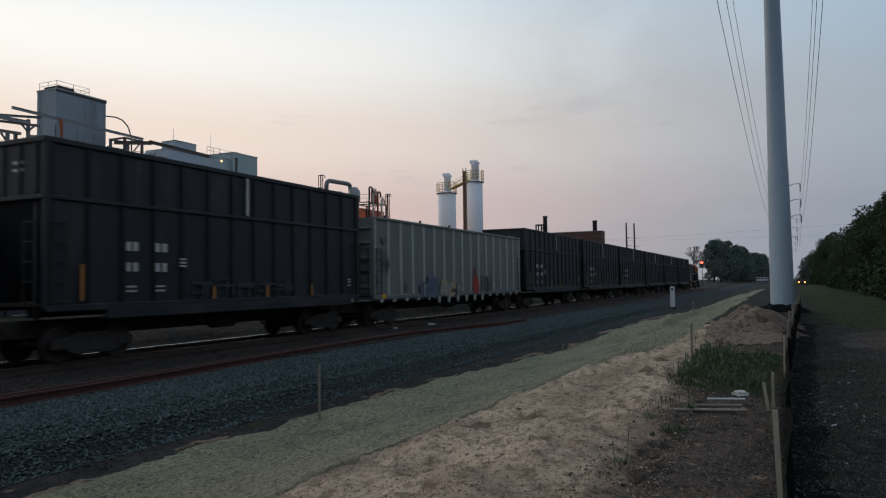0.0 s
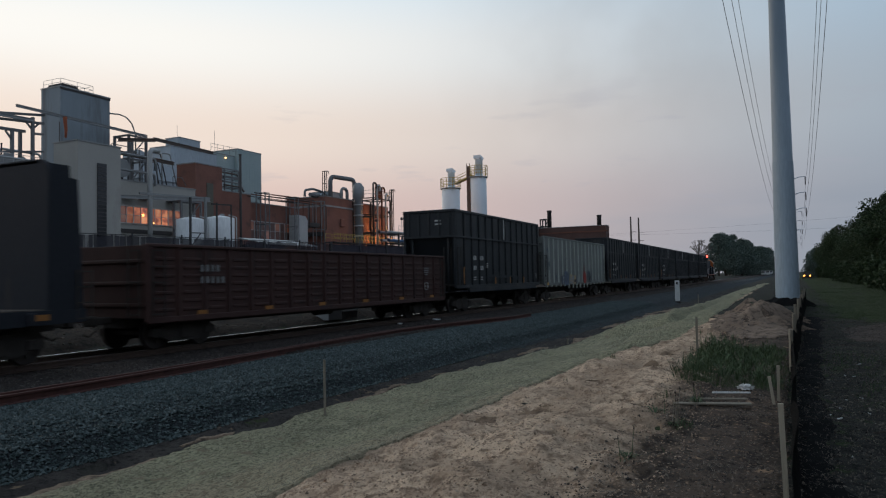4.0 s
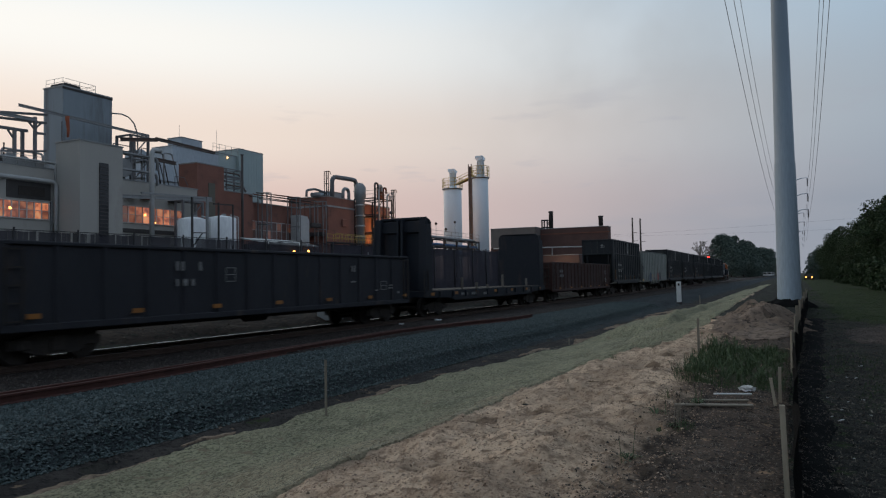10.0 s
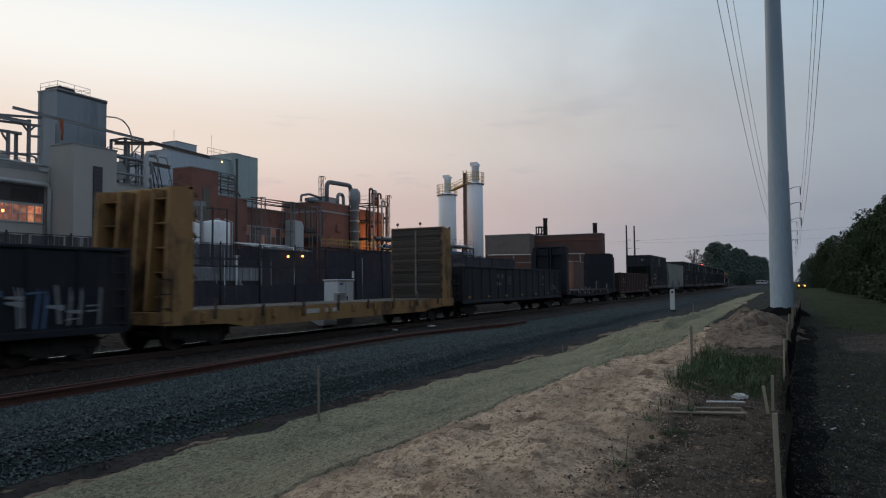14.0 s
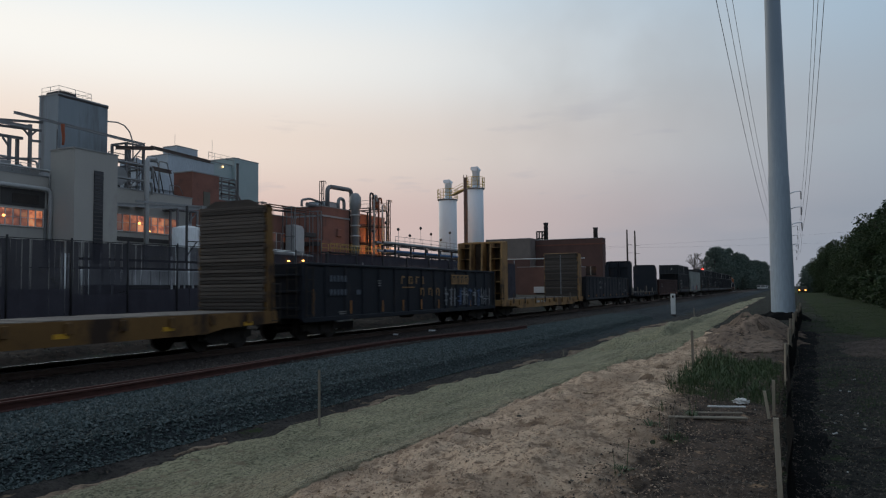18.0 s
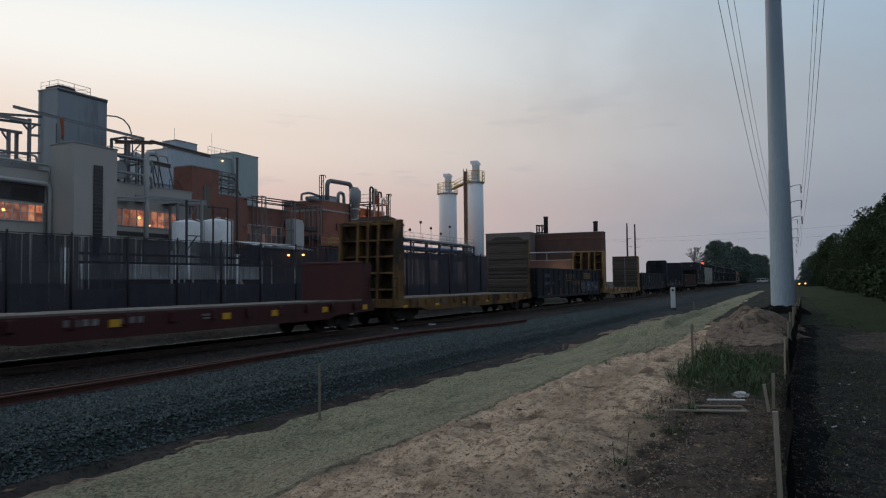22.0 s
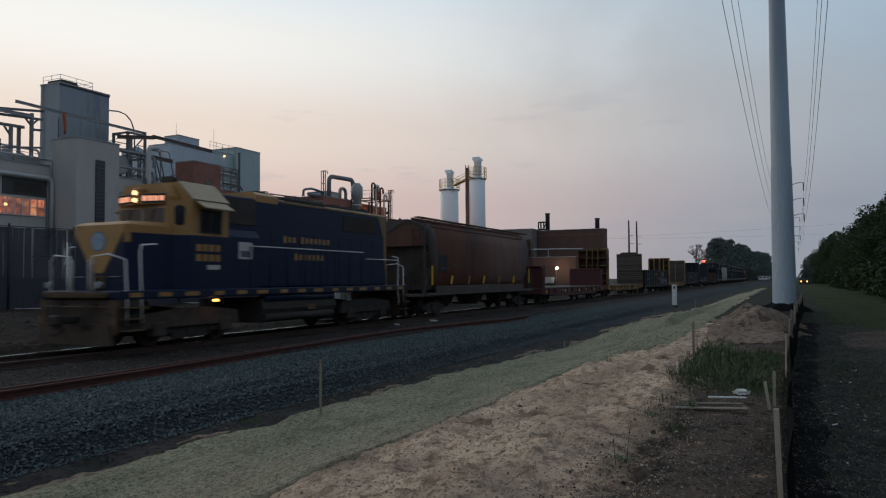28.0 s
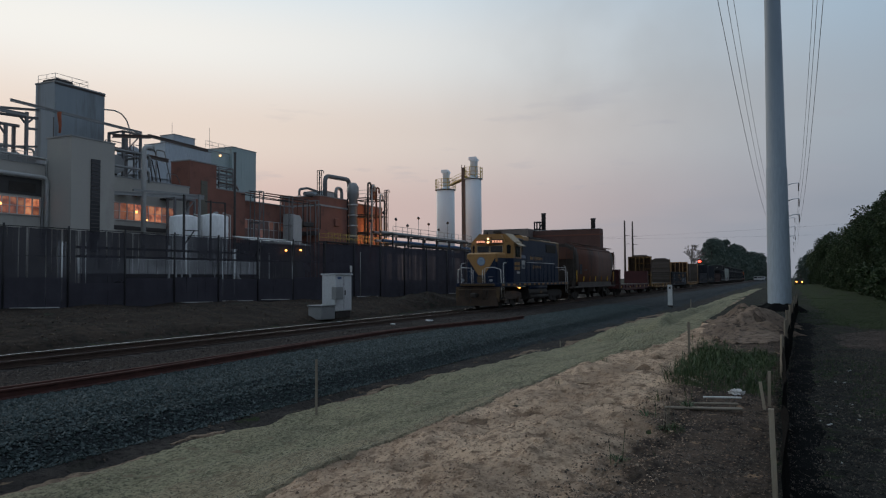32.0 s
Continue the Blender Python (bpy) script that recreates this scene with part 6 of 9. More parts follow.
        part("sun_visor", Build().prism([(s * 1.49, 4.22), (s * 1.49, 4.26), (s * 1.86, 4.04), (s * 1.86, 4.01)], f + 3.0, f + 4.25), M_CREAM, cab, "tilted pale sun visor")
        part("ditch_light", Build().tube([(f + 0.12, s * 0.95, 1.78), (f + 0.0, s * 0.95, 1.78)], 0.09, 12), M_GRAFF[4], car)
        part("cab_door_seam", Build().box(f + 4.12, f + 4.14, y - 0.008, y + 0.008, 1.7, 3.2), M_UNDER, cab)
    lettering(cab, [(f + 3.12 + 0.27 * k, 2.86, 0.2, 0.21) for k in range(4)] + [(f + 3.12 + 0.27 * k, 2.56, 0.2, 0.21) for k in range(4)], -1.487, trim)
    lettering(cab, [(f + 3.75, 2.28, 0.55, 0.14)], -1.487, M_LETTER)
    # long hood
    hy, hz, e = 0.96, 4.66, f + 15.32
    hood = part("long_hood", Build().box(f + 4.4, e, -hy, hy, 1.62, hz, 0.05), body, car)
    part("hood_roof", Build().prism([(-hy - 0.012, hz - 0.03), (-hy - 0.012, hz + 0.03), (-hy + 0.16, hz + 0.12), (hy - 0.16, hz + 0.12), (hy + 0.012, hz + 0.03), (hy + 0.012, hz - 0.03)], f + 7.5, e), M_TANROOF, hood, "faded tan roof edge")
    part("intake_hump", Build().prism([(-hy - 0.012, 4.56), (-hy - 0.012, 4.80), (-hy + 0.2, 4.92), (hy - 0.2, 4.92), (hy + 0.012, 4.80), (hy + 0.012, 4.56)], f + 6.34, f + 7.52), trim, hood)
    part("electric_cabinet", Build().prism([(-1.26, 1.62), (-1.26, 3.28), (-1.10, 3.52), (1.10, 3.52), (1.26, 3.28), (1.26, 1.62)], f + 4.4, f + 6.2), body, hood)
    part("cabinet_decal", Build().box(f + 5.14, f + 5.80, -1.268, -1.26, 2.57, 3.12), M_LETTER, hood, "square white decal")
    part("decal_picture", Build().box(f + 5.24, f + 5.70, -1.272, -1.266, 2.63, 2.84), M_GRAFF[2], hood, "faded dark lower half of the decal")
    part("dynamic_brake", Build().box(f + 8.0, f + 10.6, -0.9, 0.9, hz, hz + 0.24, 0.06), M_UNDER, hood)
    part("exhaust", Build().box(f + 7.3, f + 7.7, -0.25, 0.25, hz, hz + 0.42, 0.03), M_UNDER, hood)
    for s in (-1, 1):
        screen = part("radiator_screen", Build().box(f + 11.8, f + 14.4, s * (hy + 0.012) - 0.02, s * (hy + 0.012) + 0.02, 3.86, 4.5, 0.01), M_UNDER, hood)
        for k in range(8):
            z = 3.93 + 0.07 * k
            part("shutter", Build().box(f + 11.84, f + 14.36, s * (hy + 0.034) - 0.006, s * (hy + 0.034) + 0.006, z, z + 0.03), M_UNDER, screen)
        part("intake_screen", Build().box(f + 4.6, f + 6.3, s * (hy + 0.012) - 0.016, s * (hy + 0.012) + 0.016, 3.72, 4.56, 0.01), M_UNDER, hood)
    part("rear_trim", Build().prism([(e - 0.75, hz + 0.03), (e + 0.012, hz + 0.03), (e + 0.012, 1.7), (e - 0.22, 2.9), (e - 0.22, 3.7)], -hy - 0.014, hy + 0.014, "y"), M_TANROOF, hood, "faded tan rear corner")
    for k in range(3):
        fan = part("roof_fan", Build().tube([(e - 3.1 + 1.12 * k, 0, hz + 0.1), (e - 3.1 + 1.12 * k, 0, hz + 0.3)], 0.5, 20), M_UNDER, hood)
        part("fan_guard", Build().tube([(e - 3.1 + 1.12 * k, 0, hz + 0.3), (e - 3.1 + 1.12 * k, 0, hz + 0.33)], 0.42, 20), M_PIPEDARK, fan)
    for k in range(10):
        x = f + 6.72 + 0.86 * k
        for s in (-1, 1):
            door = part("hood_door", Build().box(x - 0.405, x + 0.405, s * (hy + 0.006) - 0.008, s * (hy + 0.006) + 0.008, 1.74, 3.62, 0.006), body, hood)
            part("door_latch", Build().box(x + 0.3, x + 0.34, s * (hy + 0.02) - 0.006, s * (hy + 0.02) + 0.006, 2.5, 2.66), M_UNDER, door)
    words = [(f + 7.95 + 0.27 * k, 3.34, 0.15, 0.26 if k == 0 else 0.2) for k in range(3)] + [(f + 9.0 + 0.28 * k, 3.34, 0.15, 0.26 if k == 0 else 0.2) for k in range(7)] + [(f + 8.6 + 0.28 * k, 2.72, 0.15, 0.26 if k == 0 else 0.2) for k in range(7)]
    lettering(hood, words, -hy - 0.018, trim, "faded_letter_bar")
    # handrails
    for s in (-1, 1):
        y = s * (y0 - 0.06)
        part("handrail", Build().tube([(f + 5.5, y, 3.0), (f + 12.6, y, 3.0)], 0.018, 6), M_WHITE, car, "white handrail")
        part("handrail", Build().tube([(f + 12.8, y, 2.74), (h - 0.75, y, 2.74)], 0.018, 6), M_WHITE, car, "white handrail")
        for k in range(8):
            x = f + 5.5 + 1.0 * k
            part("handrail_post", Build().tube([(x, y, 1.6), (x, y, 3.0)], 0.02, 6), body, car)
        for e1, q in ((-h + 0.05, -h + 0.78), (h - 0.05, h - 0.75)):
            part("end_handrail", Build().tube([(e1, s * 0.45, 1.6), (e1, s * 0.45, 2.55), (e1, s * 1.05, 2.6), (e1 + (q - e1) * 0.25, y, 2.45), (e1 + (q - e1) * 0.3, y + s * 0.03, 1.5), (e1 + (q - e1) * 0.3, y + s * 0.05, 0.7)], 0.024, 6), M_WHITE, car, "white end handrail")
            part("side_grab_rail", Build().tube([(q + (0.5 if q < 0 else -0.5), y, 2.9), (q, y, 2.86), (q - (0.06 if q < 0 else -0.06), y, 2.7), (q, y, 1.6), (q, y + s * 0.04, 0.75)], 0.024, 6), M_WHITE, car, "white grab rail beside the steps")
            lo = min(e1, q)
            for k in range(3):
                part("step", Build().box(lo + 0.02, lo + 0.66, s * y0 - 0.22, s * y0 + 0.02, 0.55 + 0.3 * k, 0.58 + 0.3 * k), M_PILOT, car)
    # ends
    for s in (-1, 1):
        part("pilot", Build().prism([(-1.5, 1.38), (1.5, 1.38), (1.45, 0.5), (0.9, 0.22), (-0.9, 0.22), (-1.45, 0.5)], s * h - 0.05, s * h + 0.05), M_PLOUGH, car)
        part("plough", Build().prism([(-1.3, 0.75), (1.3, 0.75), (1.42, 0.2), (-1.42, 0.2)], min(s * (h + 0.05), s * (h + 0.2)), max(s * (h + 0.05), s * (h + 0.2))), M_PLOUGH, car)
        part("anticlimber", Build().box(min(s * h, s * (h + 0.22)), max(s * h, s * (h + 0.22)), -1.15, 1.15, 1.42, 1.58, 0.04), M_PILOT, car)
        coupler(car, s * (h + 0.05), s)
    part("fuel_tank", Build().prism([(-1.35, 1.25), (-1.42, 0.9), (-1.2, 0.45), (1.2, 0.45), (1.42, 0.9), (1.35, 1.25)], -2.1, 2.3), M_UNDER, car)
    part("air_reservoir", Build().tube([(-2.0, -1.3, 1.28), (2.2, -1.3, 1.28)], 0.15, 12), body, car)
    for s in (-1, 1):
        x = s * (h - 3.0)
        bogie(car, x, 2.7)
        fr = Build()
        for yy in (-1.1, 1.1):
            fr.prism([(x - 2.0, 0.55), (x + 2.0, 0.55), (x + 1.9, 0.95), (x + 0.6, 1.08), (x - 0.6, 1.08), (x - 1.9, 0.95)], yy - 0.09, yy + 0.09, "y")
            for d in (-1.35, 1.35):
                fr.box(x + d - 0.24, x + d + 0.24, yy - 0.16, yy + 0.16, 0.3, 0.72, 0.04)
        # light on the front frame is put into its browner colour
        part("truck_frame", fr, M_TRUCK if s < 0 else M_UNDER, car)
    if lights:
        # front of the engine: hoses, lever, grab irons, door
        for y in (-0.75, -0.6, -0.45, 0.45, 0.6, 0.75):
            part("brake_hose", Build().tube([(-h - 0.08, y, 1.30), (-h - 0.22, y, 1.15), (-h - 0.24, y * 0.96, 0.7), (-h - 0.16, y * 0.9, 0.5)], 0.024, 6), M_UNDER, car)
        part("cut_lever", Build().tube([(-h - 0.12, -1.35, 0.95), (-h - 0.16, -1.3, 1.2), (-h - 0.16, 1.3, 1.2), (-h - 0.12, 1.35, 0.95)], 0.018, 6), M_PILOT, car, "grimy uncoupling lever")
        part("lower_grab_iron", Build().tube([(-h - 0.06, -1.1, 0.62), (-h - 0.12, -1.05, 0.66), (-h - 0.12, -0.5, 0.66), (-h - 0.06, -0.45, 0.62)], 0.016, 6), M_PILOT, car)
        part("lower_grab_iron", Build().tube([(-h - 0.06, 1.1, 0.62), (-h - 0.12, 1.05, 0.66), (-h - 0.12, 0.5, 0.66), (-h - 0.06, 0.45, 0.62)], 0.016, 6), M_PILOT, car)
        part("platform_edge", Build().box(-h - 0.24, -h - 0.215, -1.12, 1.12, 1.52, 1.585), M_PILOT, car, "worn yellow edge of the front platform")
        for s in (-1, 1):
            part("step_well", Build().box(-h + 0.02, -h + 0.72, s * 1.44 - 0.03, s * 1.44 + 0.03, 0.5, 1.4), M_UNDER, car)
            part("step_edge", Build().box(-h - 0.075, -h - 0.05, s * 1.36 - 0.10, s * 1.36 + 0.10, 0.45, 1.36), M_PILOT, car, "worn yellow edge of the steps")
            part("front_gate_post", Build().tube([(-h + 0.02, s * 0.32, 1.6), (-h + 0.02, s * 0.32, 2.45)], 0.018, 6), M_WHITE, car)
            part("front_chain", Build().tube([(-h + 0.02, s * 0.32, 2.4), (-h + 0.02, s * 0.47, 2.28), (-h + 0.02, s * 0.62, 2.4)], 0.012, 6), M_PIPE, car)
            part("nose_grab_iron", Build().tube([(-h + 0.60, s * 0.5, 2.0), (-h + 0.54, s * 0.5, 2.0), (-h + 0.54, s * 0.8, 2.0), (-h + 0.60, s * 0.8, 2.0)], 0.014, 6), M_PIPE, car)
        part("nose_door", Build().box(-h + 0.575, -h + 0.598, -0.28, 0.28, 1.66, 2.04), M_PILOT, car, "small box on the front platform")
        part("receptacle_box", Build().box(-h + 0.36, -h + 0.57, -0.14, 0.14, 1.62, 2.0, 0.02), M_PILOT, car)
        part("fuel_gauge", Build().box(0.4, 0.9, -1.45, -1.42, 0.8, 1.0), M_PILOT, car)
        part("bell", Build().lathe(-h + 1.2, -1.1, [(0.02, 1.34), (0.09, 1.3), (0.13, 1.12), (0.15, 1.08)], 12), M_PILOT, car)
        part("air_tank", Build().tube([(-2.0, -1.36, 0.62), (2.1, -1.36, 0.62)], 0.13, 12), M_UNDER, car)
    part("step_light", Build().box(-h + 3.47, -h + 3.67, -1.53, -1.50, 1.24, 1.31), M_AMBER if lights else M_UNDER, car, "small amber step light")
    return car


M_TANROOF = surf("faded_tan_roof_paint", (0.20, 0.125, 0.06), (0.15, 0.095, 0.05), 1.2, 0.7, bump=0.1, grain=20, dirt=(0.06, 0.05, 0.04), dirt_at=0.55)
M_EMBLEM = surf("pale_blue_emblem", (0.16, 0.26, 0.38), (0.40, 0.46, 0.50), 9.0, 0.6, bump=0.0)
M_CREAM = surf("faded_cream_paint", (0.40, 0.315, 0.205), (0.33, 0.26, 0.17), 1.5, 0.6, bump=0.1, grain=20, dirt=(0.25, 0.18, 0.11), dirt_at=0.6)
M_PLOUGH = surf("rust_grimed_pilot", (0.075, 0.048, 0.032), (0.042, 0.03, 0.023), 3, 0.85, grain=24)
M_PILOT = surf("grimy_yellow_brown", (0.13, 0.082, 0.04), (0.05, 0.036, 0.025), 3, 0.8, grain=20)
diesel("locomotive", "blue and yellow diesel locomotive with lit number boards", 58.8, 42.75, M_BLUE, M_GOLD, -1, True)
diesel("locomotive", "orange and black diesel locomotive at the head of the train", 358.0, 374.0, M_BLACKCAR, M_ORANGE, 1, False)


# ------------------------------------------------------------------ the works behind the fence
def block(name, label, x0, x1, y0, y1, z1, material, z0=0.3, coping=0.25, roofmat=None, category="building"):
    """A plain volume of the works: walls, a roof sunk behind a parapet, a coping along the edge."""
    ob = thing(name, label, category, "buildings of the works", ((x0 + x1) / 2, (y0 + y1) / 2, z0))
    hx, hy, h, t = (x1 - x0) / 2, (y1 - y0) / 2, z1 - z0, 0.25
    part("wall_front", Build().box(-hx, hx, -hy, -hy + t, 0, h), material, ob)
    part("wall_back", Build().box(-hx, hx, hy - t, hy, 0, h), material, ob)
    part("wall_side", Build().box(-hx, -hx + t, -hy + t, hy - t, 0, h), material, ob)
    part("wall_side", Build().box(hx - t, hx, -hy + t, hy - t, 0, h), material, ob)
    part("roof", Build().box(-hx + t, hx - t, -hy + t, hy - t, h - 0.5, h - 0.35), roofmat or M_ROOF, ob)
    if coping:
        for a, b2, c, d in ((-hx - 0.06, hx + 0.06, -hy - 0.06, -hy + t + 0.02), (-hx - 0.06, hx + 0.06, hy - t - 0.02, hy + 0.06)):
            part("coping", Build().box(a, b2, c, d, h, h + 0.12), M_PIPE, ob)
        for a, b2 in ((-hx - 0.06, -hx + t + 0.02), (hx - t - 0.02, hx + 0.06)):
            part("coping", Build().box(a, b2, -hy + t + 0.02, hy - t - 0.02, h, h + 0.12), M_PIPE, ob)
    return ob


def to(ob, x, y, z):
    """A place of the world in a thing's own space."""
    o = ob.matrix_basis.translation
    return x - o.x, y - o.y, z - o.z


def window_row(ob, y, x0, x1, z0, z1, n, frame=None, rows=2, glow=(99,)):
    """A long steel-framed window: panes, some of them glowing as if lit from inside, in a frame with glazing bars."""
    frame = frame or M_SASH
    ax, ay, az = to(ob, x0, y, z0)
    bx, _, bz = to(ob, x1, y, z1)
    win = part("window", Build().box(ax, bx, ay - 0.015, ay, az, bz), M_LITROOM, ob, "long workshop window, partly lit")
    w = 0.08
    part("window_frame", Build().box(ax - w, bx + w, ay - 0.12, ay - 0.02, az - w, az).box(ax - w, bx + w, ay - 0.12, ay - 0.02, bz, bz + w)
         .box(ax - w, ax, ay - 0.12, ay - 0.02, az, bz).box(bx, bx + w, ay - 0.12, ay - 0.02, az, bz), frame, win)
    dx, dz = (bx - ax) / n, (bz - az) / rows
    for k in range(n):
        for r in range(rows):
            far = min(abs(k + 0.5 - c) for c in glow) + random.uniform(-0.4, 0.6)
            lit = M_PANEBRIGHT if far < 0.9 else M_PANEMID if far < 2.4 else M_PANEDIM if far < 4.5 or random.random() < 0.3 else M_LITROOM
            part("pane", Build().box(ax + dx * k + 0.03, ax + dx * (k + 1) - 0.03, ay - 0.05, ay - 0.03, az + dz * r + 0.02, az + dz * (r + 1) - 0.02), lit, win)
    for k in range(1, n):
        x = ax + dx * k
        part("glazing_bar", Build().box(x - 0.055, x + 0.055, ay - 0.10, ay - 0.025, az, bz), frame, win)
    for k in range(1, rows):
        z = az + dz * k
        part("glazing_bar", Build().box(ax, bx, ay - 0.09, ay - 0.055, z - 0.025, z + 0.025), frame, win)
    return win


def railing(name, label, pts, z, height=1.1, material=None, gap=1.5, group="roof railings", mids=2, r=0.03):
    """Tubular rail along a line of places at one height."""
    ob = thing(name, label, "railing", group, (pts[0][0], pts[0][1], z))
    o = Vector((*pts[0], z))
    pts = [Vector((*p, z)) - o for p in pts]
    for k in range(1, mids + 1):
        part("rail", Build().tube([p + Vector((0, 0, height * k / mids)) for p in pts], r, 6), material or M_PIPE, ob)
    for a, b2 in zip(pts, pts[1:]):
        n = max(1, round((b2 - a).length / gap))
        for k in range(n + 1):
            if k == 0 and a is not pts[0]:
                continue
            p = a + (b2 - a) * k / n
            part("post", Build().tube([p, p + Vector((0, 0, height))], r, 6), material or M_PIPE, ob)
    return ob


def pipe(name, label, pts, r, material, group="pipes of the works", n=10, flanges=True):
    """A pipe with rounded bends through the given corners, with flanges at its ends."""
    o = Vector(pts[0])
    pts = [Vector(p) - o for p in pts]
    path = [pts[0]]
    for a, b2, c in zip(pts, pts[1:], pts[2:]):
        d = min(r * 3.0, (b2 - a).length * 0.45, (c - b2).length * 0.45)
        p, q = b2 + (a - b2).normalized() * d, b2 + (c - b2).normalized() * d
        path += [p * (1 - u) ** 2 + b2 * 2 * u * (1 - u) + q * u * u for u in (0, 0.25, 0.5, 0.75, 1)]
    path.append(pts[-1])
    ob = thing(name, label, "pipe", group, tuple(o))
    part("pipe_run", Build().tube(path, r, n), material, ob)
    if flanges:
        for a, b2 in ((path[0], path[1]), (path[-1], path[-2])):
            d = (b2 - a).normalized()
            part("flange", Build().tube([a, a + d * 0.08], r * 1.35, n), material, ob)
    return ob


def steel_frame(name, label, x0, x1, y0, y1, levels, nx=2, ny=1, material=None, w=0.22, brace=True, z0=0.5):
    """An open steel frame: columns, beams at each level, diagonal braces, gratings."""
    mt = material or M_PIPEDARK
    ob = thing(name, label, "steel frame", "steel frames of the works", (x0, y0, z0))
    X = [(x1 - x0) * i / nx for i in range(nx + 1)]
    Y = [(y1 - y0) * i / ny for i in range(ny + 1)]
    top = levels[-1] - z0
    for x in X:
        for y in Y:
            part("column", Build().beam((x, y, 0), (x, y, top), w), mt, ob)
    for z in levels:
        for y in Y:
            part("beam", Build().beam((X[0] - w / 2, y, z - z0), (X[-1] + w / 2, y, z - z0), w * 0.8), mt, ob)
        for x in X:
            part("beam", Build().beam((x, Y[0], z - z0), (x, Y[-1], z - z0), w * 0.8), mt, ob)
    if brace and len(levels) > 1:
        for a, b2 in zip(levels, levels[1:]):
            i = random.randrange(nx)
            part("brace", Build().beam((X[i], Y[0], a - z0), (X[i + 1], Y[0], b2 - z0), w * 0.45), mt, ob)
    return ob


def local(ob, x0, x1, y0, y1, z0, z1, c=0.0):
    """A box given in the world's metres, as a part of ob."""
    o = ob.matrix_basis.translation
    return Build().box(x0 - o.x, x1 - o.x, y0 - o.y, y1 - o.y, z0 - o.z, z1 - o.z, c)


def beam_thing(name, label, p, q, w, material, h=None, group="roof beams of the works"):
    """A steel joist: two flanges and a web."""
    o = Vector(p)
    ob = thing(name, label, "steel beam", group, tuple(o))
    d, hh = Vector(q) - o, (h or w) / 2
    part("web", Build().beam((0, 0, 0), d, w * 0.3, hh * 2), material, ob)
    for s in (-1, 1):
        part("flange", Build().beam((0, 0, s * hh), d + Vector((0, 0, s * hh)), w, w * 0.22), material, ob)
    return ob


# long grey main building with its stair block, and the metal tower on the roof
main = block("main_building", "long grey concrete works building with lit workshop windows", 8, 60.8, 58.3, 80, 12.0, M_STUCCO)
window_row(main, 58.3, 36.2, 43.0, 7.6, 9.0, 10, glow=(4.6, 8.6, 1.0))
window_row(main, 58.3, 50.6, 58.6, 7.9, 9.5, 9, glow=(3.4, 6.0))
for x, z, r in ((39.5, 8.35, 0.14), (53.55, 8.75, 0.16), (54.9, 8.05, 0.09)):
    part("room_lamp", local(main, x - r, x + r, 58.18, 58.27, z - r * 0.8, z + r * 0.8, 0.04), M_ROOMLAMP, main, "glowing amber lamp behind the glass")
part("roof_louvre", local(main, 40.2, 42.6, 58.2, 58.3, 9.5, 10.3), M_UNDER, main, "dark louvre above the window")
part("louvre_panel", local(main, 39.2, 43.2, 58.24, 58.3, 9.25, 10.7), M_PIPEDARK, main, "weathered grey panel")
part("wall_band", local(main, 48.3, 60.7, 58.2, 58.3, 6.9, 7.3), M_PIPEDARK, main)
part("wall_pipe", local(main, 43.15, 43.3, 58.1, 58.28, 4.5, 9.2), M_PIPE, main)
for x in (49.6, 51.2, 53.0, 56.6):
    part("wall_bracket", local(main, x, x + 1.1, 57.6, 58.3, 10.3, 10.42), M_PIPEDARK, main)
stair = block("stair_block", "tall plain grey concrete stair block with one dark strip window", 43.7, 48.2, 55.2, 58.27, 14.4, M_STUCCO)
strip_win = part("strip_window", local(stair, 45.65, 46.6, 55.12, 55.2, 4.5, 12.7), M_DARKGLASS, stair, "tall dark strip of louvred glass")
for k in range(24):
    part("louvre_blade", local(stair, 45.67, 46.58, 55.09, 55.13, 4.6 + 0.335 * k, 4.68 + 0.335 * k), M_PIPEDARK, strip_win)
tower = block("cladding_tower", "square blue-grey steel tower above the roof, streaked with rust", 47.2, 52.8, 62.0, 64.7, 20.8, M_CLAD, z0=11.4)
part("coping_strip", local(tower, 47.15, 52.85, 61.95, 62.0, 20.6, 20.8), M_PIPEDARK, tower)
part("roof_hatch", local(tower, 47.6, 49.4, 62.3, 64.3, 20.8, 21.3, 0.05), M_PIPEDARK, tower)
sock = Vector((45.6, 59.3, 17.3)) - tower.matrix_basis.translation
part("wind_sock", Build().tube([sock, sock + Vector((0.12, 0.1, -0.5)), sock + Vector((0.2, 0.1, -1.2)), sock + Vector((0.16, 0.1, -1.9))], 0.19, 10, 0.10), surf("faded_orange_cloth", (0.40, 0.12, 0.06), (0.30, 0.09, 0.05), 3, 0.9, grain=30), tower, "limp faded orange windsock")
railing("tower_railing", "thin steel railing round the tower's roof", [(47.3, 64.5), (47.3, 62.1), (50.9, 62.1), (50.9, 64.5)], 20.9, 0.75, r=0.022)

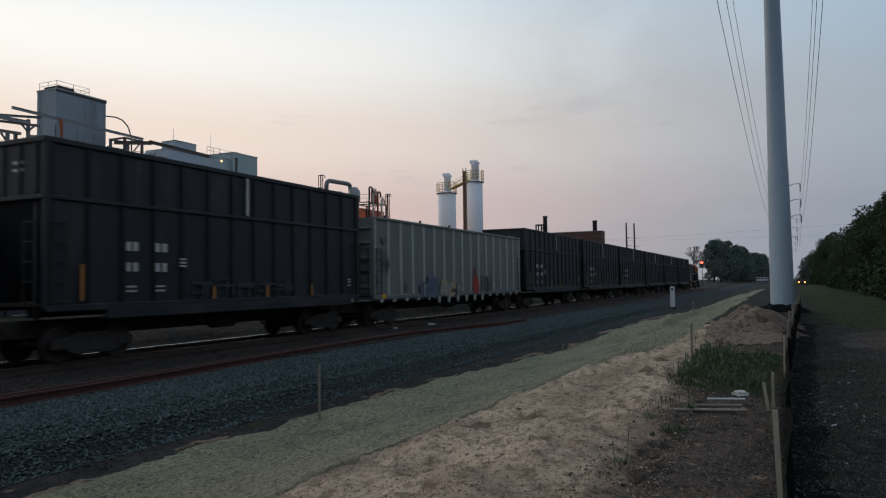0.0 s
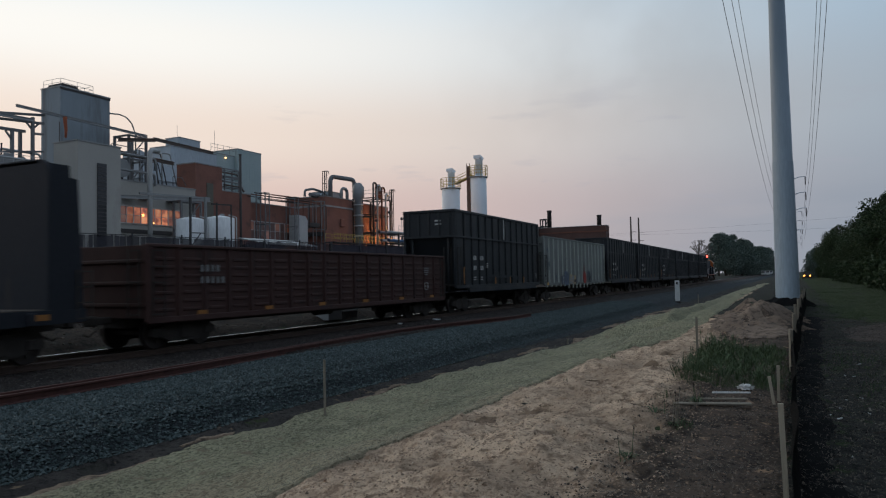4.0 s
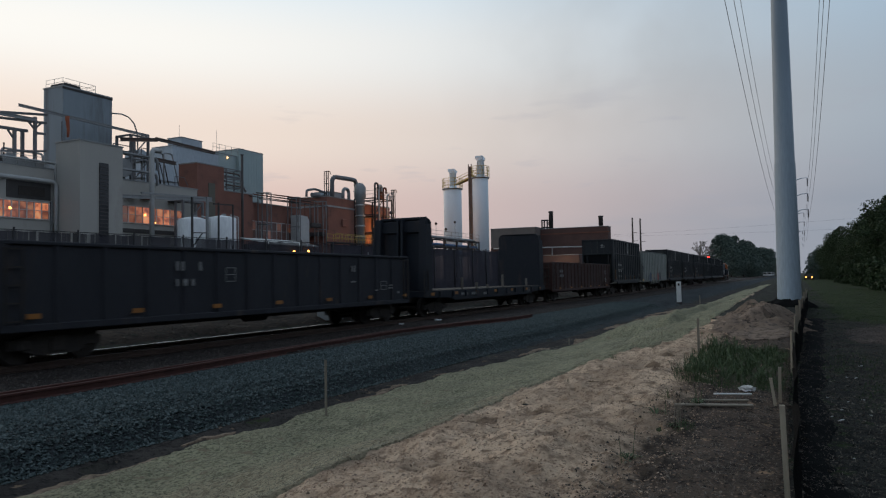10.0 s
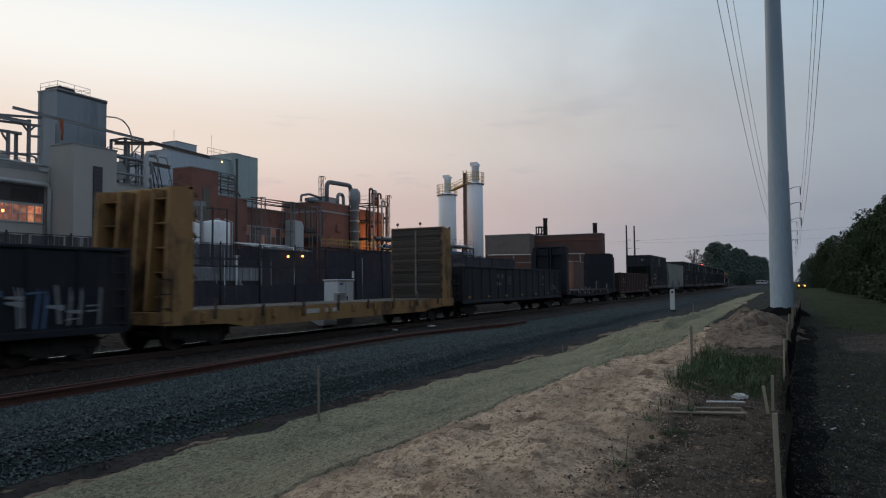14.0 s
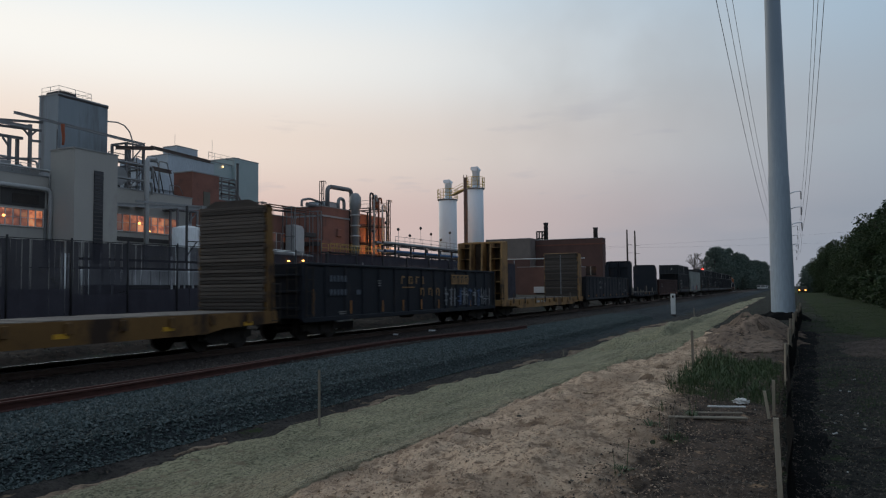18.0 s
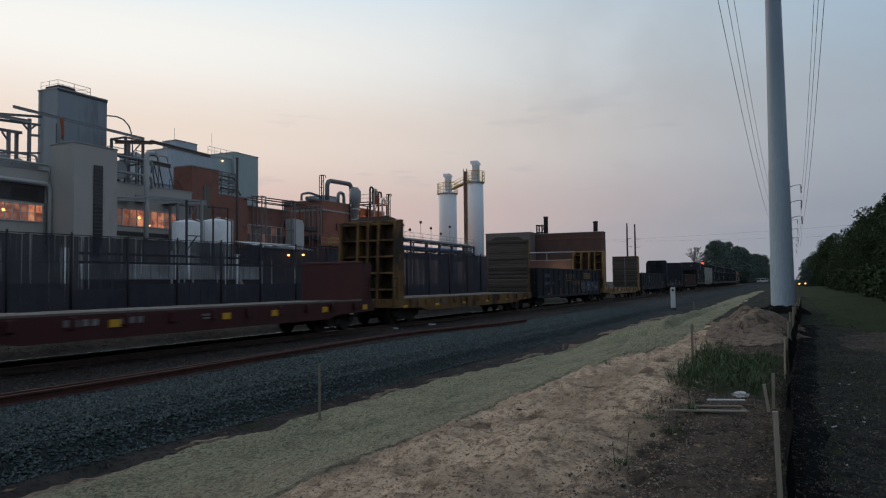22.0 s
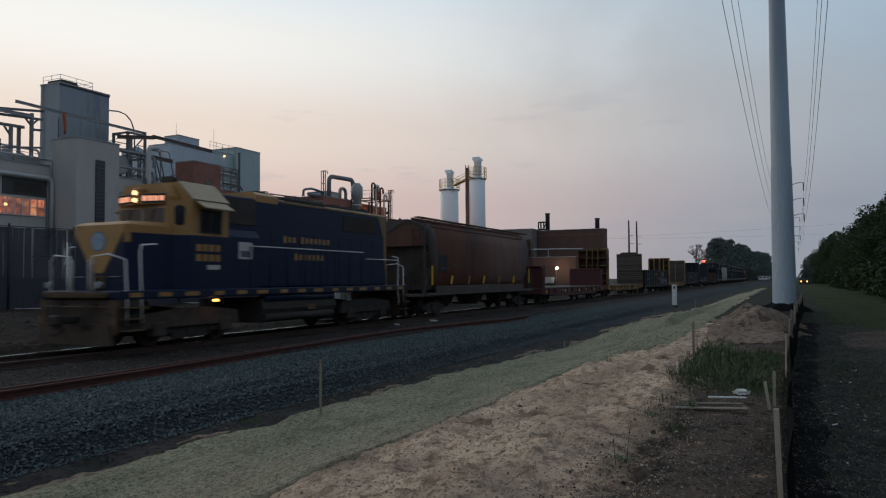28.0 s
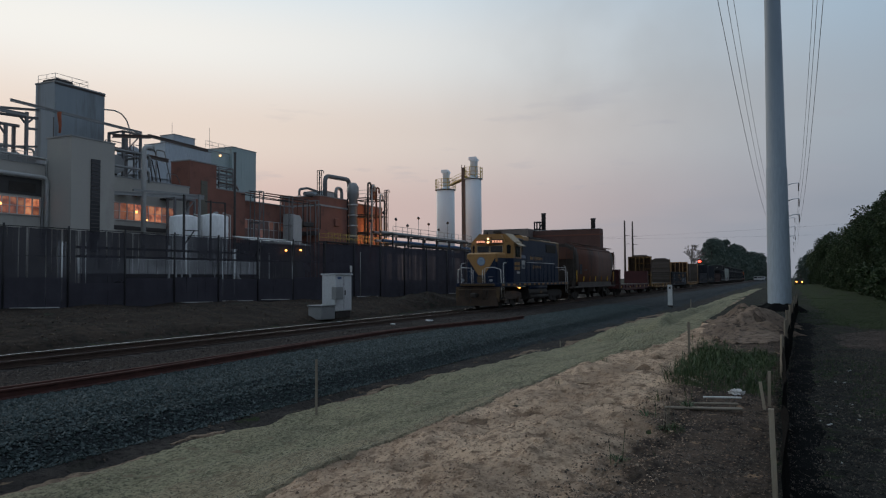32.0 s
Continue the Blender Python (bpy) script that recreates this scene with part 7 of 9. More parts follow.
# roof clutter: open frames, joists, pipes, drums
truss = thing("roof_truss", "heavy weathered steel truss with haunched columns on the roof", "steel frame", "steel frames of the works", (43.0, 60.0, 11.6))
for x, y, z1_ in ((-0.05, 0.0, 5.2), (-1.95, 0.0, 3.7), (-0.6, 0.9, 3.9), (-4.6, 0.0, 4.6), (-7.2, 0.0, 4.4)):
    part("column", Build().beam((x, y, 0), (x, y, z1_), 0.24), M_ROOFSTEEL, truss)
for p, q, w in (((-7.4, 0, 4.45), (1.1, 0, 5.6), 0.2), ((-7.4, 0.3, 4.3), (1.1, 0.1, 4.85), 0.2), ((-7.4, 0, 3.6), (-0.5, 0.4, 3.9), 0.24), ((-3.2, 0, 1.7), (1.0, 0, 2.3), 0.16), ((-0.05, 0, 3.75), (0.95, 0, 3.85), 0.2), ((-7.2, 0, 2.2), (-4.6, 0, 2.2), 0.16)):
    part("beam", Build().beam(p, q, w), M_ROOFSTEEL, truss)
for x, top_z, d in ((-0.05, 4.95, 0.75), (-0.05, 4.85, -0.75), (-1.95, 3.65, -0.6), (-4.6, 4.4, 0.7), (-4.6, 4.4, -0.7)):
    part("haunch", Build().beam((x, 0, top_z - 0.8), (x + d, 0, top_z - 0.05), 0.13), M_ROOFSTEEL, truss)
part("guy", Build().beam((2.6, 0, 5.3), (2.6, 0, 1.4), 0.05), M_PIPEDARK, truss)
railing("roof_guard", "thin pale guard rail along the roof edge", [(37.5, 58.5), (42.8, 58.5)], 12.0, 1.0, material=M_PALEPIPE, gap=0.9, r=0.025)
steel_frame("roof_frame", "open grey steel frame standing on the roof", 31.0, 37.0, 59.5, 62.5, [12.0, 14.4, 16.4], 2, 1, M_ROOFSTEEL, w=0.16, z0=11.6)
beam_thing("roof_beam", "long rusty joist running before the tower", (41.0, 59.4, 17.4), (55.2, 59.4, 17.1), 0.18, M_PIPE, 0.2)
beam_thing("roof_beam", "long rusty joist running before the tower", (36.5, 59.4, 16.3), (42.6, 59.4, 16.4), 0.2, M_PIPE, 0.24)
beam_thing("roof_beam", "long rusty joist over the roof", (51.0, 58.7, 16.0), (55.6, 58.7, 16.7), 0.3, M_RUSTSTEEL, 0.3)
beam_thing("roof_beam", "long rusty joist over the roof", (55.4, 58.7, 16.8), (64.0, 58.7, 16.6), 0.24, M_RUSTSTEEL, 0.26)
beam_thing("roof_beam", "long rusty joist over the roof", (52.0, 60.6, 15.2), (60.0, 60.6, 15.0), 0.3, M_RUSTSTEEL, 0.3)
steel_frame("roof_frame", "open grey steel frame beside the tower", 53.4, 55.6, 60.0, 62.0, [12.0, 14.6, 17.0], 1, 1, M_ROOFSTEEL, w=0.22, z0=11.6)
rngr = random.Random(15)
for k in range(8):
    x, y = 33.0 + 10.0 * rngr.random(), 60.6 + 2.0 * rngr.random()
    z = rngr.choice((12.6, 13.0, 13.5, 14.1))
    if k % 2:
        pipe("roof_pipe", "thin grey pipe between the roof frames", [(x, y, 11.7), (x, y, z), (x + rngr.uniform(1.5, 4), y, z), (x + 4.2, y, 11.9)], rngr.uniform(0.05, 0.11), (M_PIPE, M_PALEPIPE, M_PIPERUST)[k % 3])
    else:
        beam_thing("roof_strut", "slim steel strut on the roof", (x, y, 11.7), (x + rngr.uniform(-0.6, 0.6), y, z + 1.2), 0.14, M_ROOFSTEEL)
for k in range(12):
    x, y = 50.5 + 9.5 * rngr.random(), 59.4 + 2.5 * rngr.random()
    z = rngr.choice((13.4, 14.2, 15.0, 16.0))
    pipe("roof_pipe", "thin grey pipe beside the tower", [(x, y, 11.7), (x, y, z), (x + rngr.uniform(0.8, 2.2), y, z), (x + 2.4, y, 11.8)], rngr.uniform(0.035, 0.075), (M_PIPE, M_ROOFSTEEL, M_PIPEDARK)[k % 3])
for x in (36.2, 38.6, 43.0):
    tank_ = solid("roof_box", Build().box(-0.8, 0.8, -0.6, 0.6, 0, 1.3, 0.05), M_PIPE, "grey machine box on the roof", "machine", "roof machines", at=pose(x, 60.4, 11.6))
for z in (14.6, 13.0):
    pipe("guard_pipe", "pale grey horizontal pipe along the roof edge", [(48.3, 58.0, z), (54.9, 58.0, z), (54.9, 58.0, z - 1.2)], 0.11, M_PIPE)
pipe("vent_pipe", "thick pale pipe looping out of the wall", [(34.0, 57.95, 10.9), (43.5, 57.95, 10.9), (43.5, 57.95, 4.5)], 0.19, M_PALEPIPE)
pipe("roof_edge_pipe", "thin pale pipe along the parapet", [(33.0, 58.2, 12.6), (43.6, 58.2, 12.6), (43.6, 58.2, 11.0)], 0.08, M_PALEPIPE)
for k in range(14):
    x = 33.5 + 0.75 * k
    pipe("roof_riser", "short upright pipe on the roof", [(x, 60.2 + 0.2 * (k % 3), 11.7), (x, 60.2 + 0.2 * (k % 3), 12.6 + 0.5 * (k * 7 % 4))], 0.06, (M_PALEPIPE, M_PIPEDARK)[k % 2], "roof risers")
for k, (x, z, r) in enumerate(((50.6, 13.3, 0.75), (52.4, 13.5, 0.85), (40.5, 12.6, 0.6), (41.8, 12.5, 0.55))):
    d = thing("roof_drum", "dark cylindrical vessel lying on the roof", "vessel", "roof drums", (x, 59.8, z))
    part("shell", Build().tube([(0, 0, 0), (0, 2.4, 0)], r, 18), M_PIPEDARK, d)
    part("flange", Build().tube([(0, -0.08, 0), (0, 0.0, 0)], r * 1.12, 18), M_PIPE, d)
    part("saddle", Build().box(-r * 0.7, r * 0.7, 0.5, 0.8, -z + 11.6, -r * 0.6), M_PIPEDARK, d)
pipe("gooseneck_lamp", "curved lamp bracket on the tower", [(52.8, 62.0, 19.3), (54.0, 62.0, 19.45), (54.9, 62.0, 19.3), (55.6, 62.0, 18.75), (56.0, 62.0, 17.8), (56.1, 62.0, 15.5)], 0.07, M_PIPE, "lamp brackets", flanges=False)
pipe("wall_riser", "thick pale upright pipe before the grey wall", [(53.3, 57.0, 0.6), (53.3, 57.0, 15.2), (54.4, 57.0, 15.2)], 0.24, M_PALEPIPE)
beam_thing("canopy_beam", "long horizontal pipe rack before the windows", (49.6, 57.0, 10.2), (61.6, 57.0, 10.9), 0.22, M_PIPE, 0.3)
steel_frame("canopy_legs", "slim steel legs under the pipe rack", 56.8, 59.6, 56.4, 57.4, [7.4, 10.4], 1, 1, M_ROOFSTEEL, w=0.2)

M_LOUVRE = surf("dull_olive_louvre", (0.16, 0.15, 0.12), (0.12, 0.115, 0.095), 0.8, 0.7, grain=10)
brick = block("brick_block", "square red brick tower block beside the grey works", 60.83, 65.0, 58.3, 61.0, 15.0, M_BRICK)
part("door_panel", local(brick, 62.5, 63.5, 58.22, 58.3, 8.3, 13.0), M_LOUVRE, brick, "tall grey-green louvred panel")
for k in range(12):
    part("louvre_blade", local(brick, 62.55, 63.45, 58.17, 58.22, 8.4 + 0.38 * k, 8.47 + 0.38 * k), M_LOUVRE, brick)
wing1 = block("brick_wing", "red brick wing with a flat roof", 65.0, 70.3, 58.6, 74, 12.4, M_BRICK)
wing2 = block("brick_wing", "lower red brick wing with pale framed windows", 70.3, 82.0, 60.0, 75, 11.7, M_BRICK)
window_row(wing2, 60.0, 71.5, 80.6, 7.3, 9.4, 9, glow=(30,), frame=M_PALEPIPE)
part("plinth", local(wing2, 70.4, 81.9, 59.9, 60.0, 6.3, 6.6), M_PIPEDARK, wing2)
steel_frame("landing_frame", "steel pipe rack on the roof beside the brick block", 66.1, 68.5, 58.9, 59.9, [13.0, 14.1, 15.1], 1, 1, M_ROOFSTEEL, w=0.13, brace=False, z0=12.3)
for k, z in enumerate((13.2, 13.65, 14.3, 14.75)):
    pipe("rack_pipe", "dull pipe lying in the roof rack", [(65.9, 58.8 + 0.2 * k, z), (68.8, 58.8 + 0.2 * k, z), (69.3, 58.8 + 0.2 * k, z - 0.5)], 0.10, (M_RUSTSTEEL, M_PIPE, M_ROOFSTEEL, M_RUSTSTEEL)[k])
teal = block("green_clad_building", "tall pale green metal-clad building behind the brickwork", 92.8, 98.7, 80.0, 85.0, 23.4, M_TEAL)
for k in range(9):
    part("cladding_rib", local(teal, 93.1 + 0.65 * k, 93.16 + 0.65 * k, 79.985, 80.0, 1, 23.3), M_TEAL, teal)
green_low = block("green_clad_building", "lower green metal-clad link building", 88.0, 92.8, 80.6, 85.0, 22.2, M_TEAL)
penthouse = block("clad_plant_room", "blue-grey metal-clad plant room", 78.6, 88.0, 80.0, 84.0, 21.7, M_CLADPALE)
roof_box = block("clad_roof_box", "small blue-grey metal-clad box on the plant room", 80.6, 84.8, 80.3, 83.0, 23.3, M_CLADPALE, z0=21.0)
chute = thing("clad_chute", "pale sloping metal-clad conveyor housing", "housing", "", (73, 76, 0.4))
part("sloped_top", Build().prism([(-5, 15.1), (5, 15.1), (5, 15.5), (-5, 18.7)], -1.5, 1.5, "y"), M_CLADPALE, chute)
part("base", Build().box(-4.5, 4.5, -1.2, 1.2, 0, 15.1), M_CLADPALE, chute)
railing("roof_railing", "thin steel railing along the roof", [(87, 80.2), (94, 80.2)], 22.4)
for x, z in ((80.9, 25.3), (88.7, 25.9)):
    solid("antenna", Build().tube([(0, 0, -1.8), (0, 0, z - 22.3)], 0.025, 5), M_PIPE, "thin rooftop antenna rod", "antenna", "rooftop antennas", at=pose(x, 81.0, 22.2))
wall_lamp = solid("wall_lamp", Build().lathe(0, 0, [(0.03, 0), (0.13, 0.04), (0.13, 0.22), (0.03, 0.26)], 12), M_LAMPWHITE, "bright wall lamp on the green building", "lamp", at=pose(90.6, 80.5, 21.6))
drum = solid("roof_vent", Build().lathe(0, 0, [(0.5, 0), (0.5, 0.7), (0.35, 1.0), (0.05, 1.05)], 14), M_PIPEDARK, "small dark roof vent", "vent", at=pose(95.2, 81.5, 22.9))

brick2 = block("brick_process_house", "dark red brick process house with a pale band", 88.2, 95.4, 60.0, 66.8, 14.0, M_BRICK)
part("band", local(brick2, 88.1, 95.5, 59.9, 59.99, 12.55, 12.8), M_PIPE, brick2, "pale string course")
part("band", local(brick2, 88.1, 88.19, 59.99, 66.8, 12.55, 12.8), M_PIPE, brick2, "pale string course")
part("hood", local(brick2, 91.8, 92.9, 59.7, 60.0, 9.8, 11.0, 0.1), M_BRICK, brick2)
for k in range(3):
    part("wall_duct", local(brick2, 87.5, 88.2, 60.4 + 1.9 * k, 61.6 + 1.9 * k, 8.3, 8.9), M_PIPEDARK, brick2)
duct = thing("silver_duct", "silver sheet-metal duct beside the brick house", "duct", "", (80.2, 58.9, 0.4))
part("casing", Build().prism([(-1.1, 5.6), (1.1, 5.6), (1.1, 9.6), (0.7, 10.1), (-1.1, 10.2)], -0.7, 0.7, "y"), M_PALEPIPE, duct)
part("base", Build().box(-0.9, 0.9, -0.5, 0.5, 0, 5.6), M_PIPEDARK, duct)
part("side_branch", Build().box(1.1, 4.4, -0.4, 0.4, 8.8, 9.4, 0.05), M_PIPEDARK, duct)
for k in range(7):
    y, z = 58.4 + 0.3 * (k % 4), 12.2 + 0.32 * (k % 3)
    pipe("rooftop_pipe", "thin pipe running along the wing's roof", [(69.5 + k, y, z), (86 - k, y, z + 0.1), (86 - k, y, 9.0)], 0.05 + 0.02 * (k % 2), (M_PIPEDARK, M_PIPERUST, M_PIPEDARK, M_ROOFSTEEL)[k % 4])
for x in (72.5, 78.5, 84.5):
    steel_frame("pipe_support", "small rusty pipe frame above the wing", x, x + 0.8, 58.2, 59.6, [9.0, 12.9], 1, 1, M_ROOFSTEEL, w=0.10)
pipe("wall_stack", "slim dark chimney pipe up the brick wall", [(67.3, 57.6, 0.45), (67.3, 57.6, 16.8)], 0.14, M_PIPEDARK)
pipe("roof_crank_pipe", "dark cranked pipe on the process house roof", [(86.0, 62, 13.9), (86.0, 62, 14.8), (88.0, 62, 15.2), (91.0, 62, 14.9), (91.0, 62, 13.9)], 0.17, M_ROOFSTEEL)
for k in range(4):
    solid("roof_vessel", Build().tube([(-1.0, 0, 0), (1.0, 0, 0)], 0.30, 14), M_ROOFSTEEL, "dark vessel on the process house roof", "vessel", "process house vessels", at=pose(87.6 + 1.5 * k, 61.5 + 0.5 * (k % 2), 14.2))

# process tower: frames, column, swan-neck pipes
brick3 = block("brick_tower_house", "red brick tower lit from below by an amber lamp", 97.8, 109.6, 61.8, 68, 14.1, M_BRICK)
steel_frame("process_frame", "open steel process tower with floors and pipes", 98.2, 103.6, 58.0, 61.6, [3.5, 6.4, 9.2, 12.0, 14.6], 2, 1, M_PIPEDARK, w=0.2)
pipe("swan_neck_pipe", "big grey swan-neck pipe over the process house", [(90.4, 60.6, 13.8), (90.4, 60.6, 17.2), (97.0, 60.6, 17.4), (97.0, 60.6, 15.6)], 0.33, M_ROOFSTEEL, n=14)
pipe("swan_neck_pipe", "smaller swan-neck pipe beside it", [(93.0, 60.4, 13.8), (93.0, 60.4, 15.7), (94.6, 60.4, 15.7), (94.6, 60.4, 13.9)], 0.25, M_PIPE, n=12)
white_box = block("white_plant_room", "small pale plant room on the roof", 93.6, 97.0, 63, 66, 15.4, M_CLADPALE, z0=13.6)
col = thing("distillation_column", "tall pale grey process column with rings", "vessel", "", (96.2, 59.4, 0.5))
part("shell", Build().lathe(0, 0, [(0.62, 0), (0.62, 13.6), (0.9, 14.1), (0.9, 15.6), (0.5, 16.2), (0.1, 16.3)], 20), M_PIPE, col)
for k in range(8):
    part("ring", Build().lathe(0, 0, [(0.62, 1.5 + 1.6 * k), (0.78, 1.52 + 1.6 * k), (0.78, 1.72 + 1.6 * k), (0.62, 1.74 + 1.6 * k)], 20), M_PALEPIPE, col)
for x, z, mt in ((98.0, 16.9, M_PIPEDARK), (99.2, 16.6, M_PALEPIPE), (100.6, 16.4, M_PIPERUST), (101.8, 15.4, M_PALEPIPE)):
    pipe("vent_stack", "thin vent pipe with a bent top", [(x, 57.8, 4), (x, 57.8, z), (x + 0.9, 57.8, z), (x + 0.9, 57.8, z - 0.8)], 0.15, mt)
for x, y, z in ((89.0, 60.6, 17.8), (103.9, 57.8, 16.4)):
    steel_frame("light_mast", "thin lattice lamp mast", x, x + 0.5, y, y + 0.4, [6, 9, 12, 14, 16, z], 1, 1, w=0.08, z0=0.5)
    pipe("mast_lamp", "small lamp arm on the mast", [(x, y, z), (x + 0.9, y, z + 0.1), (x + 1.1, y, z - 0.3)], 0.06, M_PIPE, "mast lamps", flanges=False)
b = Build().lathe(0, 0, [(0.5, 0), (0.55, 2.0), (0.3, 2.5), (0.05, 2.55)], 14)
solid("vent_drum", b, M_PIPERUST, "small drum on top of the tower", "vessel", at=pose(102.4, 59.5, 14.7))
railing("tower_railing", "railing round the process tower's top floor", [(98.1, 61.6), (98.1, 57.9), (103.7, 57.9), (103.7, 61.6)], 14.7)
railing("walkway_railing", "yellow walkway railing in amber light", [(84, 57.2), (104, 57.2)], 7.2, material=M_SAFETY)
walkway = railing("walkway_railing", "yellow walkway railing in amber light", [(84, 55.8), (104, 55.8)], 7.2, material=M_SAFETY)
part("deck", Build().box(0, 20, 0, 1.5, -0.15, -0.02), M_PIPEDARK, walkway)
for k in range(5):
    part("leg", Build().beam((5 * k, 0.7, -6.8), (5 * k, 0.7, -0.15), 0.2), M_PIPEDARK, walkway)
for spot, watts in (((102.8, 54.6, 9.4), 500), ((104.6, 59.4, 8.8), 520)):
    amber = new("amber_floodlight", bpy.data.lights.new("amber_floodlight", "POINT"))
    amber.data.energy, amber.data.color, amber.data.shadow_soft_size = watts, (1.0, 0.42, 0.10), 0.3
    amber.matrix_basis = pose(*spot)

# two white tanks in a pipe frame before the grey building
for x, r, up in ((52.55, 1.33, 7.3), (56.5, 1.42, 7.7)):
    t = thing("storage_tank", "squat white storage tank with a shallow domed roof", "tank", "white storage tanks", (x, 51.0, 0.5))
    part("shell", Build().lathe(0, 0, [(r, 0), (r, up), (r - 0.05, up + 0.08), (0.7, up + 0.24), (0.1, up + 0.34)], 32), M_TANK, t)
    part("hatch", Build().lathe(0.3, 0, [(0.25, up + 0.2), (0.25, up + 0.5), (0.05, up + 0.53)], 12), M_PIPE, t)
    for z in (2.3, 4.6):
        part("seam_band", Build().lathe(0, 0, [(r, z), (r + 0.03, z + 0.01), (r + 0.03, z + 0.09), (r, z + 0.1)], 32), M_TANK, t)
    part("fill_pipe", Build().tube([(0.95, -1.28, 0.2), (0.95, -1.28, up + 0.15), (0.6, -0.6, up + 0.4)], 0.06, 8), M_PALEPIPE, t)
trestle = thing("pipe_trestle", "slender dark pipe posts and braces before the tanks", "steel frame", "steel frames of the works", (50.0, 48.5, 0.5))
for x, top_z, w, mt in ((-0.05, 9.1, 0.16, M_PIPEDARK), (1.85, 9.3, 0.2, M_PIPE), (3.33, 8.9, 0.13, M_PIPEDARK), (5.3, 8.8, 0.1, M_PIPEDARK)):
    part("post", Build().beam((x, 0, 0), (x, 0, top_z), w), mt, trestle)
part("beam", Build().beam((-5.6, 0.2, 8.95), (2.6, 0.2, 9.25), 0.16), M_PIPE, trestle)
part("beam", Build().beam((2.9, 0.2, 8.75), (5.6, 0.2, 8.85), 0.12), M_PIPEDARK, trestle)
part("beam", Build().beam((0, 0, 5.9), (1.85, 0, 5.95), 0.09), M_PIPEDARK, trestle)
part("brace", Build().beam((0, 0, 4.6), (1.2, 0, 5.9), 0.08), M_PIPEDARK, trestle)
shed = block("low_shed", "low shed with a pale metal roof", 58.6, 66.6, 47.2, 50.0, 5.7, M_PIPEDARK, coping=0)
part("shed_roof", Build().prism([(-1.9, 5.38), (1.6, 6.1), (1.6, 6.0), (-1.9, 5.28)], -4.3, 4.4), M_PALEPIPE, shed, "pale sloping metal roof")
# pale pipes, posts and boxes standing in the yard behind the screen
for x, z0_, z1_, r in ((33.2, 2.3, 4.5, 0.05), (33.45, 2.3, 4.5, 0.05), (33.7, 2.3, 4.5, 0.05), (35.3, 3.2, 4.6, 0.04), (36.2, 3.2, 4.6, 0.04), (37.2, 3.2, 4.6, 0.04), (42.75, 0.5, 4.6, 0.10), (43.5, 0.5, 4.2, 0.07), (44.1, 0.5, 4.2, 0.07),
                       (45.0, 0.5, 4.4, 0.10), (47.8, 0.5, 4.2, 0.06), (48.8, 0.5, 4.2, 0.06), (50.2, 0.5, 4.3, 0.09), (53.6, 0.5, 4.4, 0.05), (55.0, 0.5, 4.4, 0.05), (58.6, 0.5, 4.2, 0.05)):
    solid("yard_pipe", Build().tube([(0, 0, 0), (0, 0, z1_ - 0.45)], r, 8), M_TANK, "pale upright pipe behind the fence", "pipe", "yard pipes", at=pose(x, 43.0, 0.45))
yard_bend = pipe("yard_bend", "thick white bent pipe behind the fence", [(50.45, 43.2, 4.6), (50.42, 43.2, 3.6), (50.6, 43.2, 2.7), (51.0, 43.2, 1.9)], 0.2, M_TANK, "yard pipes", n=12)
for z in (3.55, 4.15):
    beam_thing("yard_beam", "dark horizontal pipe rack behind the fence", (34, 42.4, z), (60, 42.0, z + 0.1), 0.12, M_PIPEDARK, 0.14, "yard beams")
yard_trailer = thing("yard_trailer", "long pale grey box trailer parked behind the fence", "trailer", "", (44.9, 44.2, 0.5))
part("box", Build().box(-8.7, 8.7, -0.9, 0.9, 1.9, 3.03, 0.04), M_TANK, yard_trailer)
part("chassis", Build().box(-8.4, 8.4, -0.8, 0.8, -0.05, 1.9), M_UNDER, yard_trailer)
for k in range(20):
    x = -8.3 + 0.87 * k
    part("side_rib", Build().box(x - 0.03, x + 0.03, -0.93, -0.9, 1.92, 3.01), M_PALEPIPE, yard_trailer)

# pipe bridge with blue pipes
steel_frame("pipe_bridge", "long low pipe bridge on steel legs", 88, 116, 48.0, 50.0, [5.6, 6.8, 8.0], 6, 1, w=0.2)
for k in range(6):
    y, z = 48.1 + 0.36 * k, (6.0, 7.15, 8.3)[k % 3]
    pipe("bridge_pipe", "blue and grey pipes along the bridge", [(86, y, z), (116, y, z), (117.2, y, z - 1.6)], 0.17, (M_PIPEBLUE, M_PIPEBLUE, M_PALEPIPE, M_PIPEDARK, M_PALEPIPE, M_PIPE)[k])
railing("bridge_railing", "railing along the pipe bridge", [(88, 47.98), (116, 47.98)], 8.07, material=M_PIPE, gap=2.8)
for k in range(8):
    x = 88 + 3.7 * k
    up = 9.9 + 0.7 * (k * 5 % 3)
    standard = pipe("bridge_lamp", "thin lamp standard with a round head behind the pipe bridge", [(x, 51.5, 0.5), (x, 51.5, up)], 0.035, M_PIPE, "bridge lamps", flanges=False)
    part("lamp_head", Build().lathe(0, 0, [(0.05, up - 0.55), (0.2, up - 0.45), (0.22, up - 0.3), (0.12, up - 0.12), (0.03, up - 0.1)], 12), M_PIPEDARK, standard, "round dark lamp head")


M_LADDER = surf("rust_brown_ladder", (0.26, 0.185, 0.15), (0.18, 0.13, 0.105), 0.8, 0.8, 0.0, grain=10)


